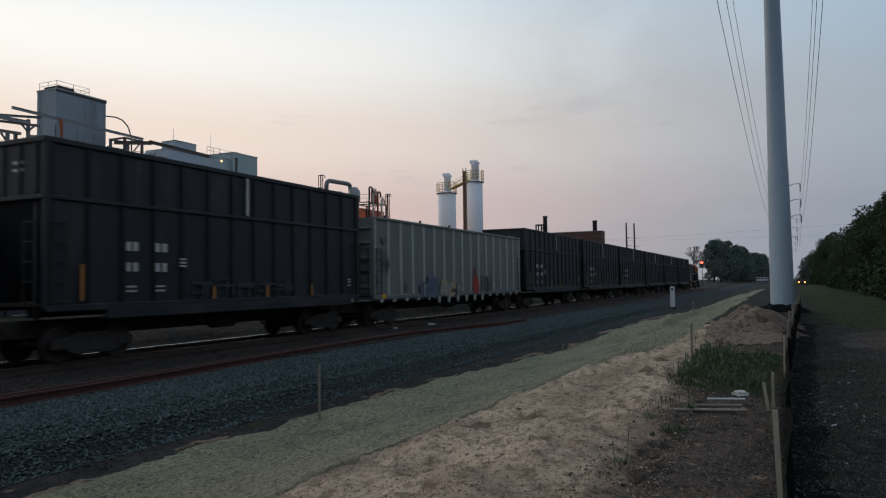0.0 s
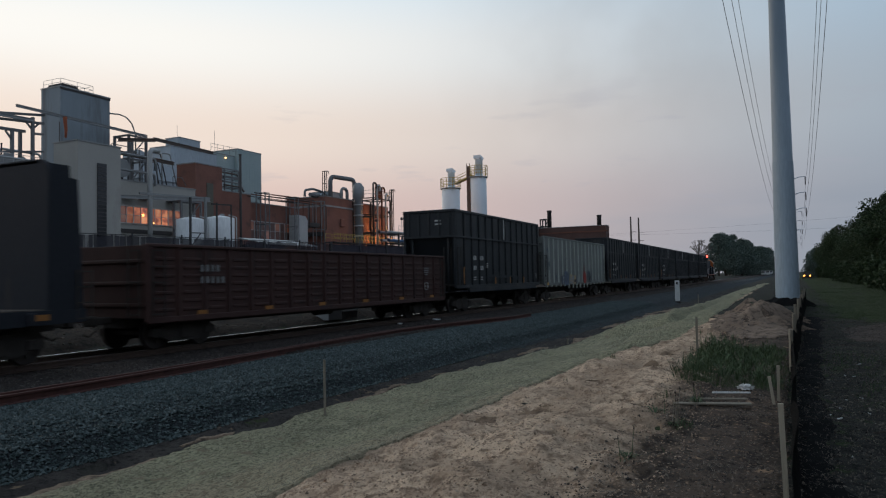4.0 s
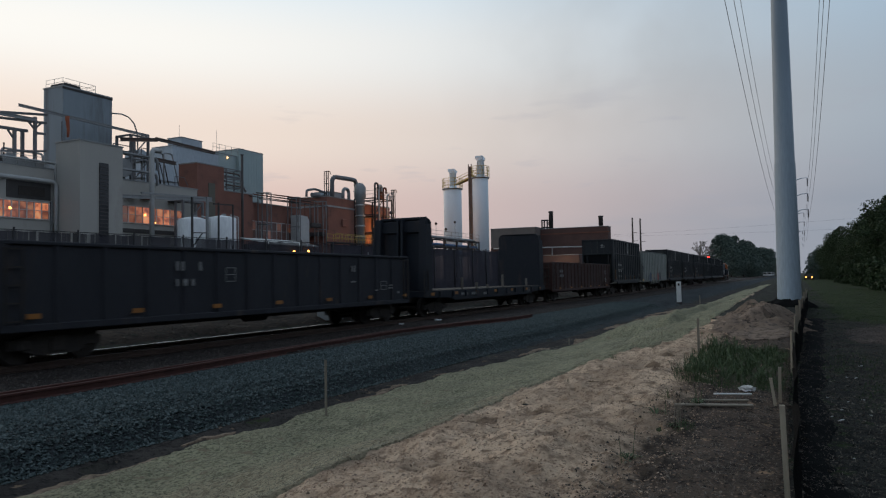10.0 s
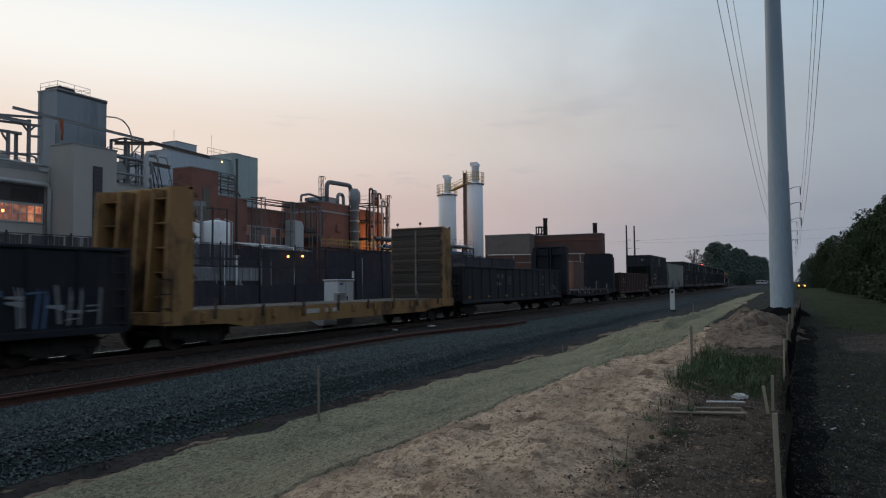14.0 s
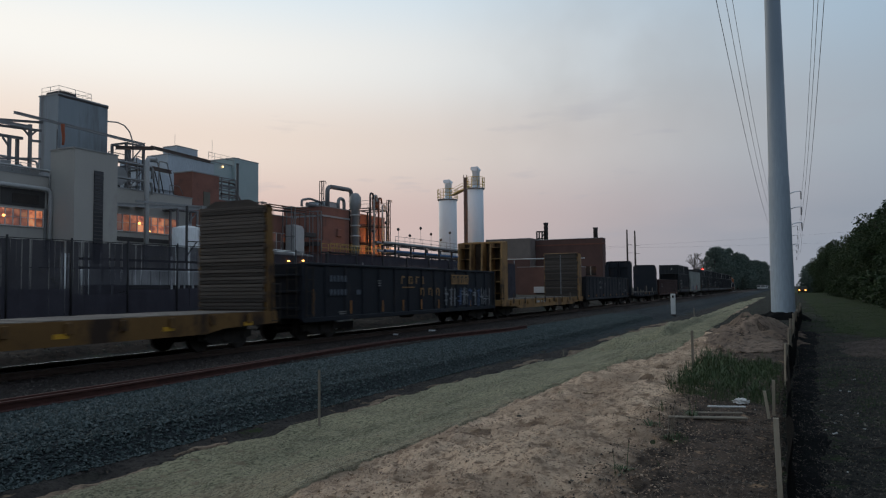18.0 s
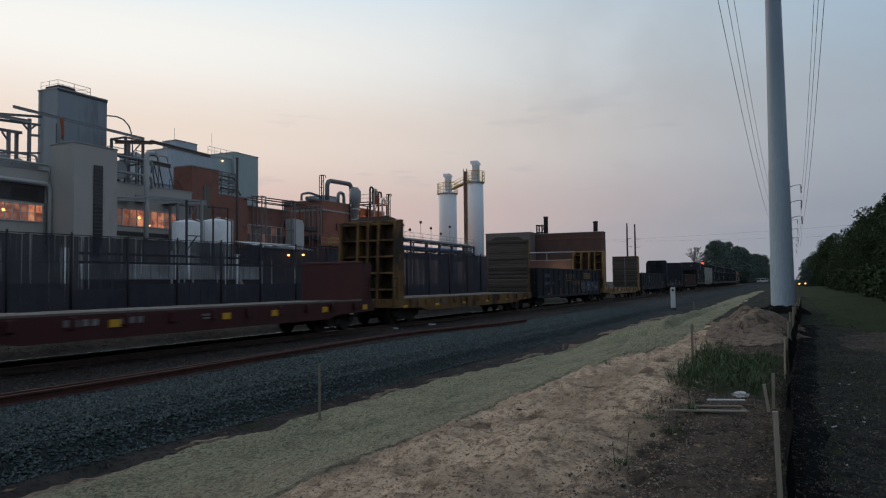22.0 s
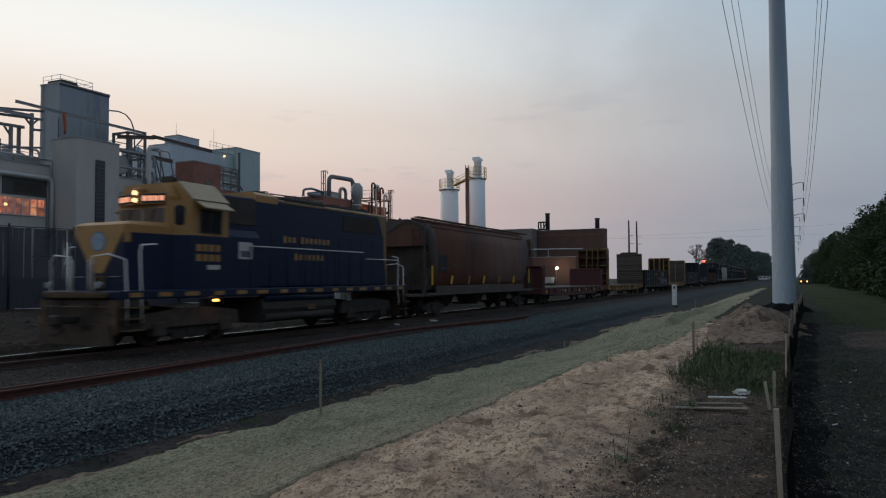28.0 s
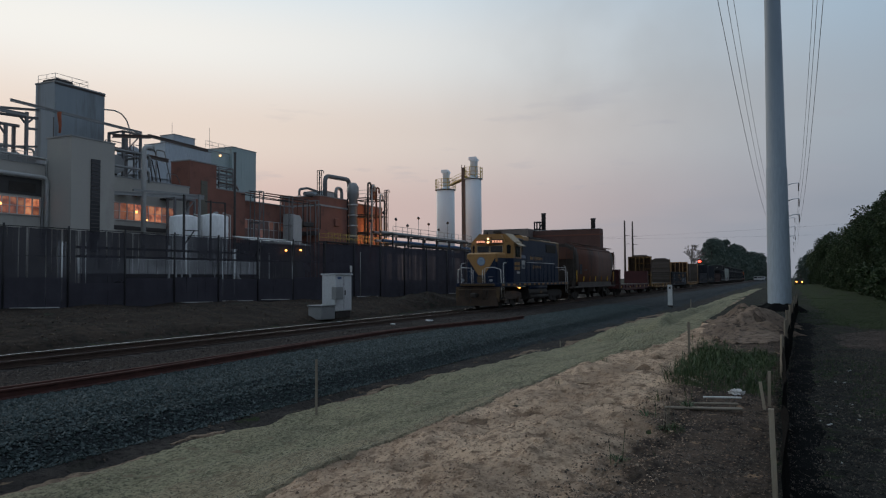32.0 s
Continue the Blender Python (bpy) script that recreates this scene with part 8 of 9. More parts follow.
def silo(x, y, r, top, ladder_cage):
    s = thing("silo", "tall pale blue-white steel silo with a railed top and vent", "silo", "silos of the works", (x, y, 0.5))
    h = top - 0.5
    part("shell", Build().lathe(0, 0, [(r, 0), (r, h - 0.3), (r * 0.92, h), (r * 0.3, h + 0.35)], 32), M_SILO, s)
    for k in range(6):
        z = h * (k + 1) / 6.5
        part("seam_band", Build().lathe(0, 0, [(r, z), (r + 0.02, z + 0.01), (r + 0.02, z + 0.06), (r, z + 0.07)], 32), M_SILO, s)
    part("platform", Build().lathe(0, 0, [(r + 0.25, h - 0.15), (r + 0.25, h + 0.02)], 24), M_PIPE, s)
    for z in (0.55, 1.15, 1.9):
        ring = [(math.cos(a) * (r + 0.2), math.sin(a) * (r + 0.2), h + z) for a in [2 * math.pi * k / 20 for k in range(21)]]
        part("top_rail", Build().tube(ring, 0.045, 5), M_SAFETY, s)
    for k in range(10):
        a = 2 * math.pi * k / 10
        part("rail_post", Build().beam((math.cos(a) * (r + 0.2), math.sin(a) * (r + 0.2), h), (math.cos(a) * (r + 0.2), math.sin(a) * (r + 0.2), h + 1.9), 0.08), M_SAFETY, s)
    part("vent", Build().lathe(-0.1, -0.2, [(0.66, h), (0.66, h + 2.9), (0.74, h + 3.0), (0.74, h + 3.2)], 16), M_SILO, s)
    part("vent_cap", Build().prism([(-0.85, h + 3.2), (0.65, h + 3.2), (0.65, h + 3.35), (-0.85, h + 3.75)], -0.85, 0.5, "y"), M_SILO, s)
    if ladder_cage:
        # a caged ladder, turned to stand on the silo's left edge in the camera's view
        c, w = -0.38, 0.925

        def out(d, e, z):
            return (c * (r + d) - w * e, w * (r + d) + c * e, z)

        b = Build()
        for e in (-0.3, 0.3):
            b.beam(out(0.06, e, 0.5), out(0.06, e, h + 2.4), 0.12)
            b.beam(out(0.58, e * 0.8, 2.5), out(0.58, e * 0.8, h + 2.4), 0.10)
        for k in range(60):
            z = 0.8 + (h + 1.2) * k / 60
            b.beam(out(0.06, -0.3, z), out(0.06, 0.3, z), 0.08)
            b.beam(out(0.02, -0.3, z), out(0.62, -0.26, z + 0.1), 0.10)
            b.beam(out(0.02, 0.3, z), out(0.62, 0.26, z + 0.1), 0.10)
        # a thick post, so that the ladder reads as solid from the camera
        b.beam(out(0.3, 0, 0.5), out(0.3, 0, h + 2.0), 0.34)
        part("caged_ladder", b, M_LADDER, s, "caged rusty steel ladder")
    return s


silo(127.4, 58.0, 1.72, 19.0, False)
silo(118.95, 48.8, 1.42, 19.5, True)
b = Build()
p, q = Vector((126.3, 56.6, 19.6)), Vector((119.4, 50.0, 19.9))
b.beam(p, q, 0.9, 0.15)
for d in (0.55, 1.1):
    b.beam(p + Vector((0.3, -0.3, d)), q + Vector((0.3, -0.3, d)), 0.06)
    b.beam(p + Vector((-0.3, 0.3, d)), q + Vector((-0.3, 0.3, d)), 0.06)
solid("silo_catwalk", b, M_SAFETY, "short steel catwalk joining the two silos", "catwalk")

# far end of the works: grey annex and brick warehouse seen end on
annex = block("grey_annex", "low grey works annex with a flat roof", 176, 184, 57.5, 69.5, 14.4, M_ANNEX)
part("dark_panel", local(annex, 175.9, 176.0, 58.5, 63.0, 6.5, 9.0), M_DARKGLASS, annex, "row of dark windows")
part("brick_base", local(annex, 175.85, 176.0, 57.6, 69.4, 0.5, 9.6), M_BRICKDARK, annex, "dark brick lower wall")
pipe("yard_pipe_run", "long pale pipe run before the warehouse", [(165, 64.5, 8.9), (165, 41.0, 8.65)], 0.13, M_PALEPIPE, "yard pipe runs")
for y in (58, 50, 42):
    solid("pipe_post", Build().beam((0, 0, 0), (0, 0, 8.1), 0.18), M_PIPE, "pale post under the pipe run", "post", "pipe posts", at=pose(165.1, y, 0.5))
warehouse = block("brick_warehouse", "dark brick warehouse with chimneys on its roof", 180, 183.5, 40.3, 57.4, 14.1, M_BRICKDARK)
for k in range(4):
    win = part("window", local(warehouse, 179.92, 180.0, 42 + 3.8 * k, 44.6 + 3.8 * k, 5.0, 7.2), M_DARKGLASS, warehouse, "dark steel-framed window")
    part("window_frame", local(warehouse, 179.88, 179.95, 43.2 + 3.8 * k, 43.4 + 3.8 * k, 5.0, 7.2), M_PIPE, win)
part("band", local(warehouse, 179.9, 180.0, 39.8, 57.4, 12.6, 12.9), M_PIPERUST, warehouse)
for y, h2, r in ((55.2, 18.2, 0.55), (42.4, 16.4, 0.55)):
    solid("chimney", Build().lathe(0, 0, [(r, -0.4), (r, h2 - 13.8), (r * 1.15, h2 - 13.7), (r * 1.15, h2 - 13.4)], 14), M_PIPEDARK, "dark steel chimney on the roof", "chimney", "warehouse chimneys", at=pose(182, y, 13.9))
steel_frame("roof_gear", "rusty roof machinery beside the chimney", 180.6, 182.6, 55.8, 57.2, [14.6, 16.4], 1, 1, w=0.3, z0=13.6)
low_house = block("low_brick_house", "low brick workshop before the warehouse", 150, 160, 39.6, 52, 6.4, M_BRICKDARK)
lamp_post = pipe("yard_lamp_post", "yard lamp on a bent post", [(148.6, 43.4, 0.5), (148.6, 43.4, 3.9), (148.0, 43.1, 4.15)], 0.08, M_PIPE, "yard lamps", flanges=False)
part("lamp_head", Build().lathe(-0.75, -0.4, [(0.05, 3.3), (0.24, 3.38), (0.24, 3.7), (0.05, 3.78)], 14), M_FLOOD, lamp_post, "bright white lamp")
yl = new("yard_light", bpy.data.lights.new("yard_light", "POINT"))
yl.data.energy, yl.data.color, yl.data.shadow_soft_size = 160, (1.0, 0.85, 0.6), 0.3
yl.matrix_basis = pose(147.3, 42.4, 4.2)
site_trailer = thing("site_trailer", "pale site trailer in the far yard", "trailer", "", (146.5, 45.2, 0.5))
part("box", Build().box(-1.5, 1.5, -1.6, 1.6, 0.45, 1.7, 0.05), M_PALEPIPE, site_trailer)
part("chassis", Build().box(-1.2, 1.2, -1.3, 1.3, -0.05, 0.45), M_UNDER, site_trailer)

# dark slatted fence along the works
FENCE = ((-14.0, 37.0), (21.7, 32.2), (34.6, 30.2), (60.4, 25.9), (104.0, 24.6))


def fence_y(x):
    for (a, p), (b2, q) in zip(FENCE, FENCE[1:]):
        if x <= b2:
            return p + (q - p) * (x - a) / (b2 - a)
    return FENCE[-1][1]


def fence():
    f = thing("screened_fence", "tall chain-link fence hung with worn dark screening cloth", "fence", "", (0, 0, 0))
    bays = [-14 + 3.0 * k for k in range(30)]
    TOP, FOOT = 4.45, 0.35
    for a, b2 in zip(bays, bays[1:]):
        ya, yb = fence_y(a), fence_y(b2)
        part("post", Build().tube([(a, ya, FOOT - 0.2), (a, ya, TOP + 0.12)], 0.05, 8), M_FENCESTEEL, f)
        split = 2.0 + 0.22 * math.sin(a * 2.7) * (0.3 if 25 < a < 41 else 1.0)
        for z in (FOOT + 0.15, TOP):
            part("fence_rail", Build().beam((a, ya, z), (b2, yb, z), 0.04), M_FENCESTEEL, f)
        # pale bars stand in for brightness showing under the fence
        if int(a) % 4 == 2 or 28 < a < 40:
            part("kick_rail", Build().beam((a + 0.3, ya - 0.04, FOOT + 0.30), (b2 - 0.5, yb - 0.04, FOOT + 0.27), 0.05), M_PALEPIPE, f, "pale bar for the bright gap under the fence")
        worn = 25 < a < 41
        patchy = M_CLOTHPART if 10 < a < 40 else M_CLOTHDENSE
        for z0, z1, cloth in ((FOOT, split, M_CLOTHDENSE), (split, 3.1, M_CLOTHMID if worn else patchy), (3.1, TOP - 0.02, M_CLOTHTHIN if worn else patchy)):
            s = Build()
            n = 12
            for k in range(n + 1):
                u = k / n
                x, y = a + (b2 - a) * u, ya + (yb - ya) * u + 0.03 + 0.025 * math.sin(k * 1.9 + a)
                y += 0.012 * (z0 > 1) + 0.012 * (z0 > 3)
                s.v += [(x, y, z0 - (0.03 if z0 > 1 else 0.0)), (x, y + 0.012 * math.cos(k * 1.3 + a), (z0 + z1) / 2), (x, y, z1 - (0.05 * abs(math.sin(k * 0.8 + a)) if z1 > 4 else 0))]
            for k in range(n):
                for j in (0, 1):
                    s.face([3 * k + j, 3 * k + 3 + j, 3 * k + 4 + j, 3 * k + 1 + j], True)
            part("screen_panel", s, cloth, f)
    return f


fence()
for x, dy, z in ((39.2, 0.4, 3.75), (40.5, 0.4, 3.8)):
    solid("fence_lamp", Build().lathe(0, 0, [(0.02, 0), (0.07, 0.03), (0.07, 0.09), (0.02, 0.12)], 12), M_AMBER, "small amber lamp above the fence", "lamp", "amber fence lamps", at=pose(x, fence_y(x) - 0.14, z))


fence_sign = solid("fence_sign", Build().box(-0.14, 0.14, -0.01, 0.01, 0, 0.48, 0.004), M_WHITE, "small white notice on the dark fence", "sign", at=pose(45.6, fence_y(45.6) - 0.04, 2.42))
solid("fence_conduit", Build().tube([(0, 0, 0), (0, 0, 3.4)], 0.03, 6), M_PIPE, "thin pale conduit up the fence", "pipe", at=pose(46.6, fence_y(46.6) - 0.06, 0.5))

# ------------------------------------------------------------------ beside the railway
for x, y, l, turn in ((29.4, 16.05, 0.30, 20), (32.6, 15.75, 0.42, -8), (32.9, 15.95, 0.22, 50)):
    solid("tie_plate", Build().box(-l / 2, l / 2, -0.1, 0.1, 0, 0.05, 0.01), M_CABINET, "pale steel tie plate lying beside the rail", "tie plate", "loose tie plates", at=pose(x, y, level(x, y) + 0.09, 4, 0, turn))
cab = thing("signal_cabinet", "pale grey steel signal cabinet beside the track", "cabinet", "", (32.75, 21.2, 0.12))
part("body", Build().box(-0.78, 0.78, -0.42, 0.42, 0.12, 2.0, 0.03), M_CABINET, cab)
part("roof", Build().box(-0.83, 0.83, -0.48, 0.48, 2.0, 2.07, 0.02), M_CABINET, cab)
part("plinth", Build().box(-0.7, 0.7, -0.38, 0.38, -0.2, 0.12), M_UNDER, cab)
part("door_seam", Build().box(-0.012, 0.012, -0.426, -0.418, 0.2, 1.95), M_UNDER, cab)
part("handle", Build().box(0.06, 0.12, -0.47, -0.42, 0.95, 1.2, 0.01), M_UNDER, cab)
part("name_plate", Build().box(-0.60, -0.25, -0.432, -0.42, 1.78, 1.90), M_GRAFF[3], cab, "small blue plate")
part("side_box", Build().box(-1.2, -0.55, -0.75, -0.43, 0.75, 1.4, 0.03), M_PIPE, cab, "grey meter box")
box2 = thing("ground_box", "low grey steel box on the ground", "box", "", (30.9, 20.9, 0.0))
part("body", Build().box(-0.6, 0.6, -0.4, 0.4, -0.1, 0.55, 0.03), M_PIPE, box2)
part("lid", Build().box(-0.64, 0.64, -0.44, 0.44, 0.55, 0.62, 0.02), M_PIPE, box2)

post = thing("marker_post", "white trackside marker post with a dark base", "post", "", (66.9, 8.9, level(66.9, 8.9)))
part("shaft", Build().box(-0.07, 0.07, -0.20, 0.20, 0.0, 1.95, 0.03), M_WHITE, post)
part("base", Build().box(-0.10, 0.10, -0.24, 0.24, -0.1, 0.16, 0.02), M_UNDER, post)
part("mark", Build().box(-0.08, -0.07, -0.08, 0.08, 1.6, 1.8), M_UNDER, post)


def lath(name, x, y, h, lean=(0, 0), w=0.045, t=0.02, material=None, label="thin wooden survey stake driven into the ground", group="survey stakes"):
    ob = thing(name, label, "stake", group, (x, y, level(x, y) - 0.05))
    part("shaft", Build().prism([(-w / 2, 0), (w / 2, 0), (w / 2 + lean[1], h), (lean[1] - w / 2, h)], -t / 2, t / 2), material or M_STAKE, ob)
    return ob


lath("survey_stake", 11.65, 8.0, 1.15)
lath("survey_stake", 15.2, 1.68, 0.86)
lath("survey_stake", 47.5, 5.1, 0.8)
lath("survey_stake", 27.0, 7.6, 0.3)

# silt fence: wooden stakes and sagging black fabric
SILT = spread([(13.4, 44, 2.0)])


def silt_y(x):
    return 0.03 + 0.05 * bump(x, 0, 0.6, 5) - 0.024 * max(0.0, x - 12)


silt = thing("silt_fence", "low black fabric silt fence sagging between wooden stakes", "fence", "", (0, 0, 0))
for k, x in enumerate(SILT):
    y, tilt = silt_y(x), random.uniform(-0.06, 0.06)
    z = level(x, y)
    part("stake", Build().beam((x, y + 0.03, z - 0.1), (x + random.uniform(-0.05, 0.05), y + 0.03 + tilt * 0.5, z + random.uniform(0.72, 0.92)), 0.045), M_STAKE, silt, "pale wooden stake")
for x, y, lean, top in ((5.55, 0.085, -0.02, 0.95), (10.0, 0.271, -0.06, 0.555), (10.2, 0.168, 0.01, 0.67)):
    z = level(x, y)
    part("stake", Build().beam((x, y + lean, z - 0.1), (x, y, top), 0.036), M_STAKEPALE, silt, "pale wooden stake")
b = Build()
xs = spread([(5.3, 44, 0.22)])
for i, x in enumerate(xs):
    sag = 0.10 * math.sin(x * 2.3) + 0.08 * bump(x, 1, 1.3, 2)
    y = silt_y(x)
    for u in range(5):
        zz = level(x, y) - 0.05 + (0.62 + sag) * u / 4
        b.v.append((x, y - 0.03 + 0.05 * bump(x, u * 0.3, 1.8, 3), zz))
for i in range(len(xs) - 1):
    for u in range(4):
        b.face([i * 5 + u, i * 5 + 5 + u, i * 5 + 6 + u, i * 5 + 1 + u], True)
part("fabric", b, M_SILT, silt, "black woven fabric")
# black strip on the ground: the fence's shade together with fallen fabric
b = Build()
xs = spread([(5.0, 30, 0.2)])
for x in xs:
    wide = 0.30 + 0.012 * x + 0.16 * bump(x, 2, 1.1, 4) + 0.08 * bump(x, 2, 3.4, 4)
    for u in range(5):
        y = silt_y(x) - 0.01 - wide * u / 4
        b.v.append((x, y, level(x, y) + (0.035 if 0 < u < 4 else -0.03) + 0.03 * bump(x, y, 4.0, 3)))
for i in range(len(xs) - 1):
    for u in range(4):
        b.face([i * 5 + u, i * 5 + 1 + u, i * 5 + 6 + u, i * 5 + 5 + u], True)
part("fabric_skirt", b, M_SILT, silt, "black strip on the ground for fence shade and fallen fabric")


# ------------------------------------------------------------------ power line
def power_pole(x, y, r0, arms):
    p = thing("power_pole", "tall tapered grey steel transmission pole in two sections", "power pole", "poles of the power line", (x, y, level(x, y) - 0.2))
    height, joint = arms[0] + 2.2, 7.3
    r1 = r0 * (1 - 0.58 * joint / height)
    part("lower_section", Build().tube([(0, 0, 0), (0, 0, joint)], r0, 28, r1, cap=False), M_SHAFT, p, "galvanised lower section, painted paler towards its foot")
    part("upper_section", Build().tube([(0, 0, joint - 0.05), (0, 0, height)], r1 * 0.965, 28, r0 * 0.42, cap=False), M_SHAFT, p, "upper section, its shading painted darker with height")
    part("base_plate", Build().lathe(0, 0, [(r0 * 1.25, -0.1), (r0 * 1.25, 0.08), (r0 * 1.02, 0.10)], 24), M_PIPE, p)
    for z in arms:
        for s in (-1, 1):
            rr = r0 * (1 - 0.58 * z / height)
            arm = part("arm", Build().tube([(0, s * rr * 0.8, z - 0.5), (0, s * 1.5, z - 0.05), (0, 2.95 if s > 0 else -2.6, z)], 0.11, 8, 0.06), M_GALV, p)
            part("insulator", Build().lathe(0, 2.95 if s > 0 else -2.6, [(0.05, z - 1.7), (0.11, z - 1.6), (0.11, z - 0.2), (0.05, z)], 8), M_WIRE, arm)
    return p


NEAR_ARMS, FAR_ARMS = (27.3, 23.9, 20.3), (21.2, 18.0, 14.8)
POLES = ((-95, 1.6, NEAR_ARMS, 3.2), (40.1, 0.1, NEAR_ARMS, 2.45), (166, -1.0, FAR_ARMS, 3.2), (300, -2.4, (24.0, 20.7, 17.3), 3.2), (430, -3.6, (24.0, 20.7, 17.3), 3.2))
for x, y, arms, sag in POLES:
    power_pole(x, y, 0.56, arms)
for (xa, ya, aa, sag), (xb, yb, ab, _) in zip(POLES[:4], POLES[1:]):
    for za, zb in zip(aa, ab):
        for off in (-2.6, 2.95):
            pts = []
            for k in range(25):
                u = k / 24
                pts.append((xa + (xb - xa) * u, ya + (yb - ya) * u + off, za + (zb - za) * u - 1.65 - sag * 4 * u * (1 - u)))
            solid("power_cable", Build().tube(pts, 0.020, 5), M_WIRE, "thin sagging overhead power cable", "cable", "cables of the power line")
b, turns = Build(), 40
for k in range(turns):
    a = 2 * math.pi * k / turns
    for j, (r, z) in enumerate(((0.60, 0.34), (0.78, 0.30), (1.05, 0.16), (1.30, -0.02))):
        w = 1 + 0.22 * bump(math.cos(a) * 2, math.sin(a) * 2, 1.4, j) + 0.10 * math.sin(7 * a + j)
        x, y = 40.1 + math.cos(a) * r * w, 0.1 + math.sin(a) * r * w
        b.v.append((x, y, level(x, y) + z * (1 + 0.6 * bump(x, y, 2.5, 4))))
for k in range(turns):
    for j in range(3):
        n = (k + 1) % turns
        b.face([4 * k + j, 4 * k + j + 1, 4 * n + j + 1, 4 * n + j], True)
solid("black_sheet", b, M_SILT, "crumpled black sheet lying round the pole's foot", "sheet")
for x, y in ((315, 60), (322, 58)):
    p = thing("utility_pole", "far wooden utility pole with cross arms", "utility pole", "far utility poles", (x, y, 0.4))
    part("shaft", Build().tube([(0, 0, 0), (0, 0, 26)], 0.5, 8, 0.3), M_BARK, p)
    for z in (16.0, 19.5):
        part("cross_arm", Build().box(-0.08, 0.08, -2.0, 0.2, z, z + 0.16), M_BARK, p)

for za, zb in ((17.0, 18.57), (15.6, 15.62)):
    pts = [(250, 62 - 130 * k / 12, za + (zb - za) * (62 - 130 * k / 12 - 27.6) / -42.5 - 0.9 * (1 - (k / 6 - 1) ** 2)) for k in range(13)]
    solid("crossing_cable", Build().tube(pts, 0.014, 5), M_WIRE, "thin far cable crossing the railway", "cable", "far crossing cables")

# red railway signal
sig = thing("railway_signal", "railway signal mast showing a red light", "signal", "", (231, 22.0, 0.0))
part("mast", Build().tube([(0, 0, 0), (0, 0, 7.6)], 0.09, 8), M_PIPEDARK, sig)
part("head", Build().box(-0.18, 0.14, -0.45, 0.45, 6.1, 7.6, 0.08), M_UNDER, sig)
# lens drawn oversize: the lamp's glare is put into its shape
part("red_lamp", Build().tube([(-0.16, 0, 6.74), (-0.30, 0, 6.74)], 0.38, 16), M_RED, sig, "glowing red signal lamp")
part("visor", Build().tube([(-0.16, 0, 6.74), (-0.7, 0, 6.9)], 0.42, 14, cap=False), M_UNDER, sig)


# ------------------------------------------------------------------ trees
def leaf_cloud(centres, rng, per, size):
    """Many small leaf clumps spread through the given balls (x, y, z, radius)."""
    b = Build()
    for cx, cy, cz, r in centres:
        for _ in range(per):
            d = Vector((rng.gauss(0, 1), rng.gauss(0, 1), rng.gauss(0, 1))).normalized() * r * rng.uniform(0.55, 1.05)
            p = Vector((cx, cy, cz)) + Vector((d.x, d.y, d.z * 0.85))
            s = size * rng.uniform(0.6, 1.4)
            u = Vector((rng.gauss(0, 1), rng.gauss(0, 1), rng.gauss(0, 1))).normalized()
            v = u.orthogonal().normalized()
            w = u.cross(v)
            n = len(b.v)
            b.v += [tuple(p + v * s), tuple(p + w * s * 0.7 + u * s * 0.25), tuple(p - v * s * 0.9), tuple(p - w * s * 0.7 - u * s * 0.2), tuple(p + u * s * 0.5)]
            b.face([n, n + 1, n + 4])
            b.face([n + 1, n + 2, n + 4])
            b.face([n + 2, n + 3, n + 4])
            b.face([n + 3, n, n + 4])
    return b


def cloud_mesh(b, name, material):
    me = bpy.data.meshes.new(name)
    me.from_pydata(b.v, [], b.f)
    me.materials.append(material)
    me.update()
    return me


def tree_kind(seed, height, width, material, per=75, size=0.30, low=0.12):
    """Trunk, limbs and crown of one tree, to be shared by its copies."""
    rng = random.Random(seed)
    tr = Build().tube([(0, 0, -0.3), (0.1, 0.05, height * 0.3), (0.0, 0.2, height * 0.6), (0.15, 0.1, height * 0.92)], 0.022 * height, 8, 0.03)
    limbs = Build()
    balls = []
    for k in range(20):
        z = height * (low + 0.82 * (k + rng.random()) / 20)
        a = rng.uniform(0, 2 * math.pi)
        prof = math.sin(math.pi * min(1.0, 0.18 + 0.82 * (z / height))) ** 0.7
        r = width * prof * rng.uniform(0.35, 0.95)
        p = (math.cos(a) * r, math.sin(a) * r, z)
        limbs.tube([(0.05, 0.1, z - 0.12 * height), (p[0] * 0.6, p[1] * 0.6, z - 0.04 * height), p], 0.05, 5, 0.012)
        balls.append((*p, width * rng.uniform(0.28, 0.45)))
    balls.append((0.1, 0.1, height * 0.95, width * 0.25))
    return tr.mesh("trunk", M_BARK), limbs.mesh("branchwork", M_BARK), cloud_mesh(leaf_cloud(balls, rng, per, size), "crown", material)


def plant(kind, x, y, scale, turn, label, group):
    t = thing("tree", label, "tree", group, (x, y, level(x, y) - 0.1), turn)
    t.scale = (scale,) * 3
    for nm, me in zip(("trunk", "branchwork", "crown"), kind):
        part(nm, me, None, t)
    return t


RIGHT = [tree_kind(s, 9.0, 3.0, M_LEAF, 380, 0.10, 0.04) for s in (1, 2, 3)]
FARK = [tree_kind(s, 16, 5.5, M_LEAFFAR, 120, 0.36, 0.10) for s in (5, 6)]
rng = random.Random(12)
# trees nearer than about x = 58 are out of view, added to shade the verge
x = -24.0
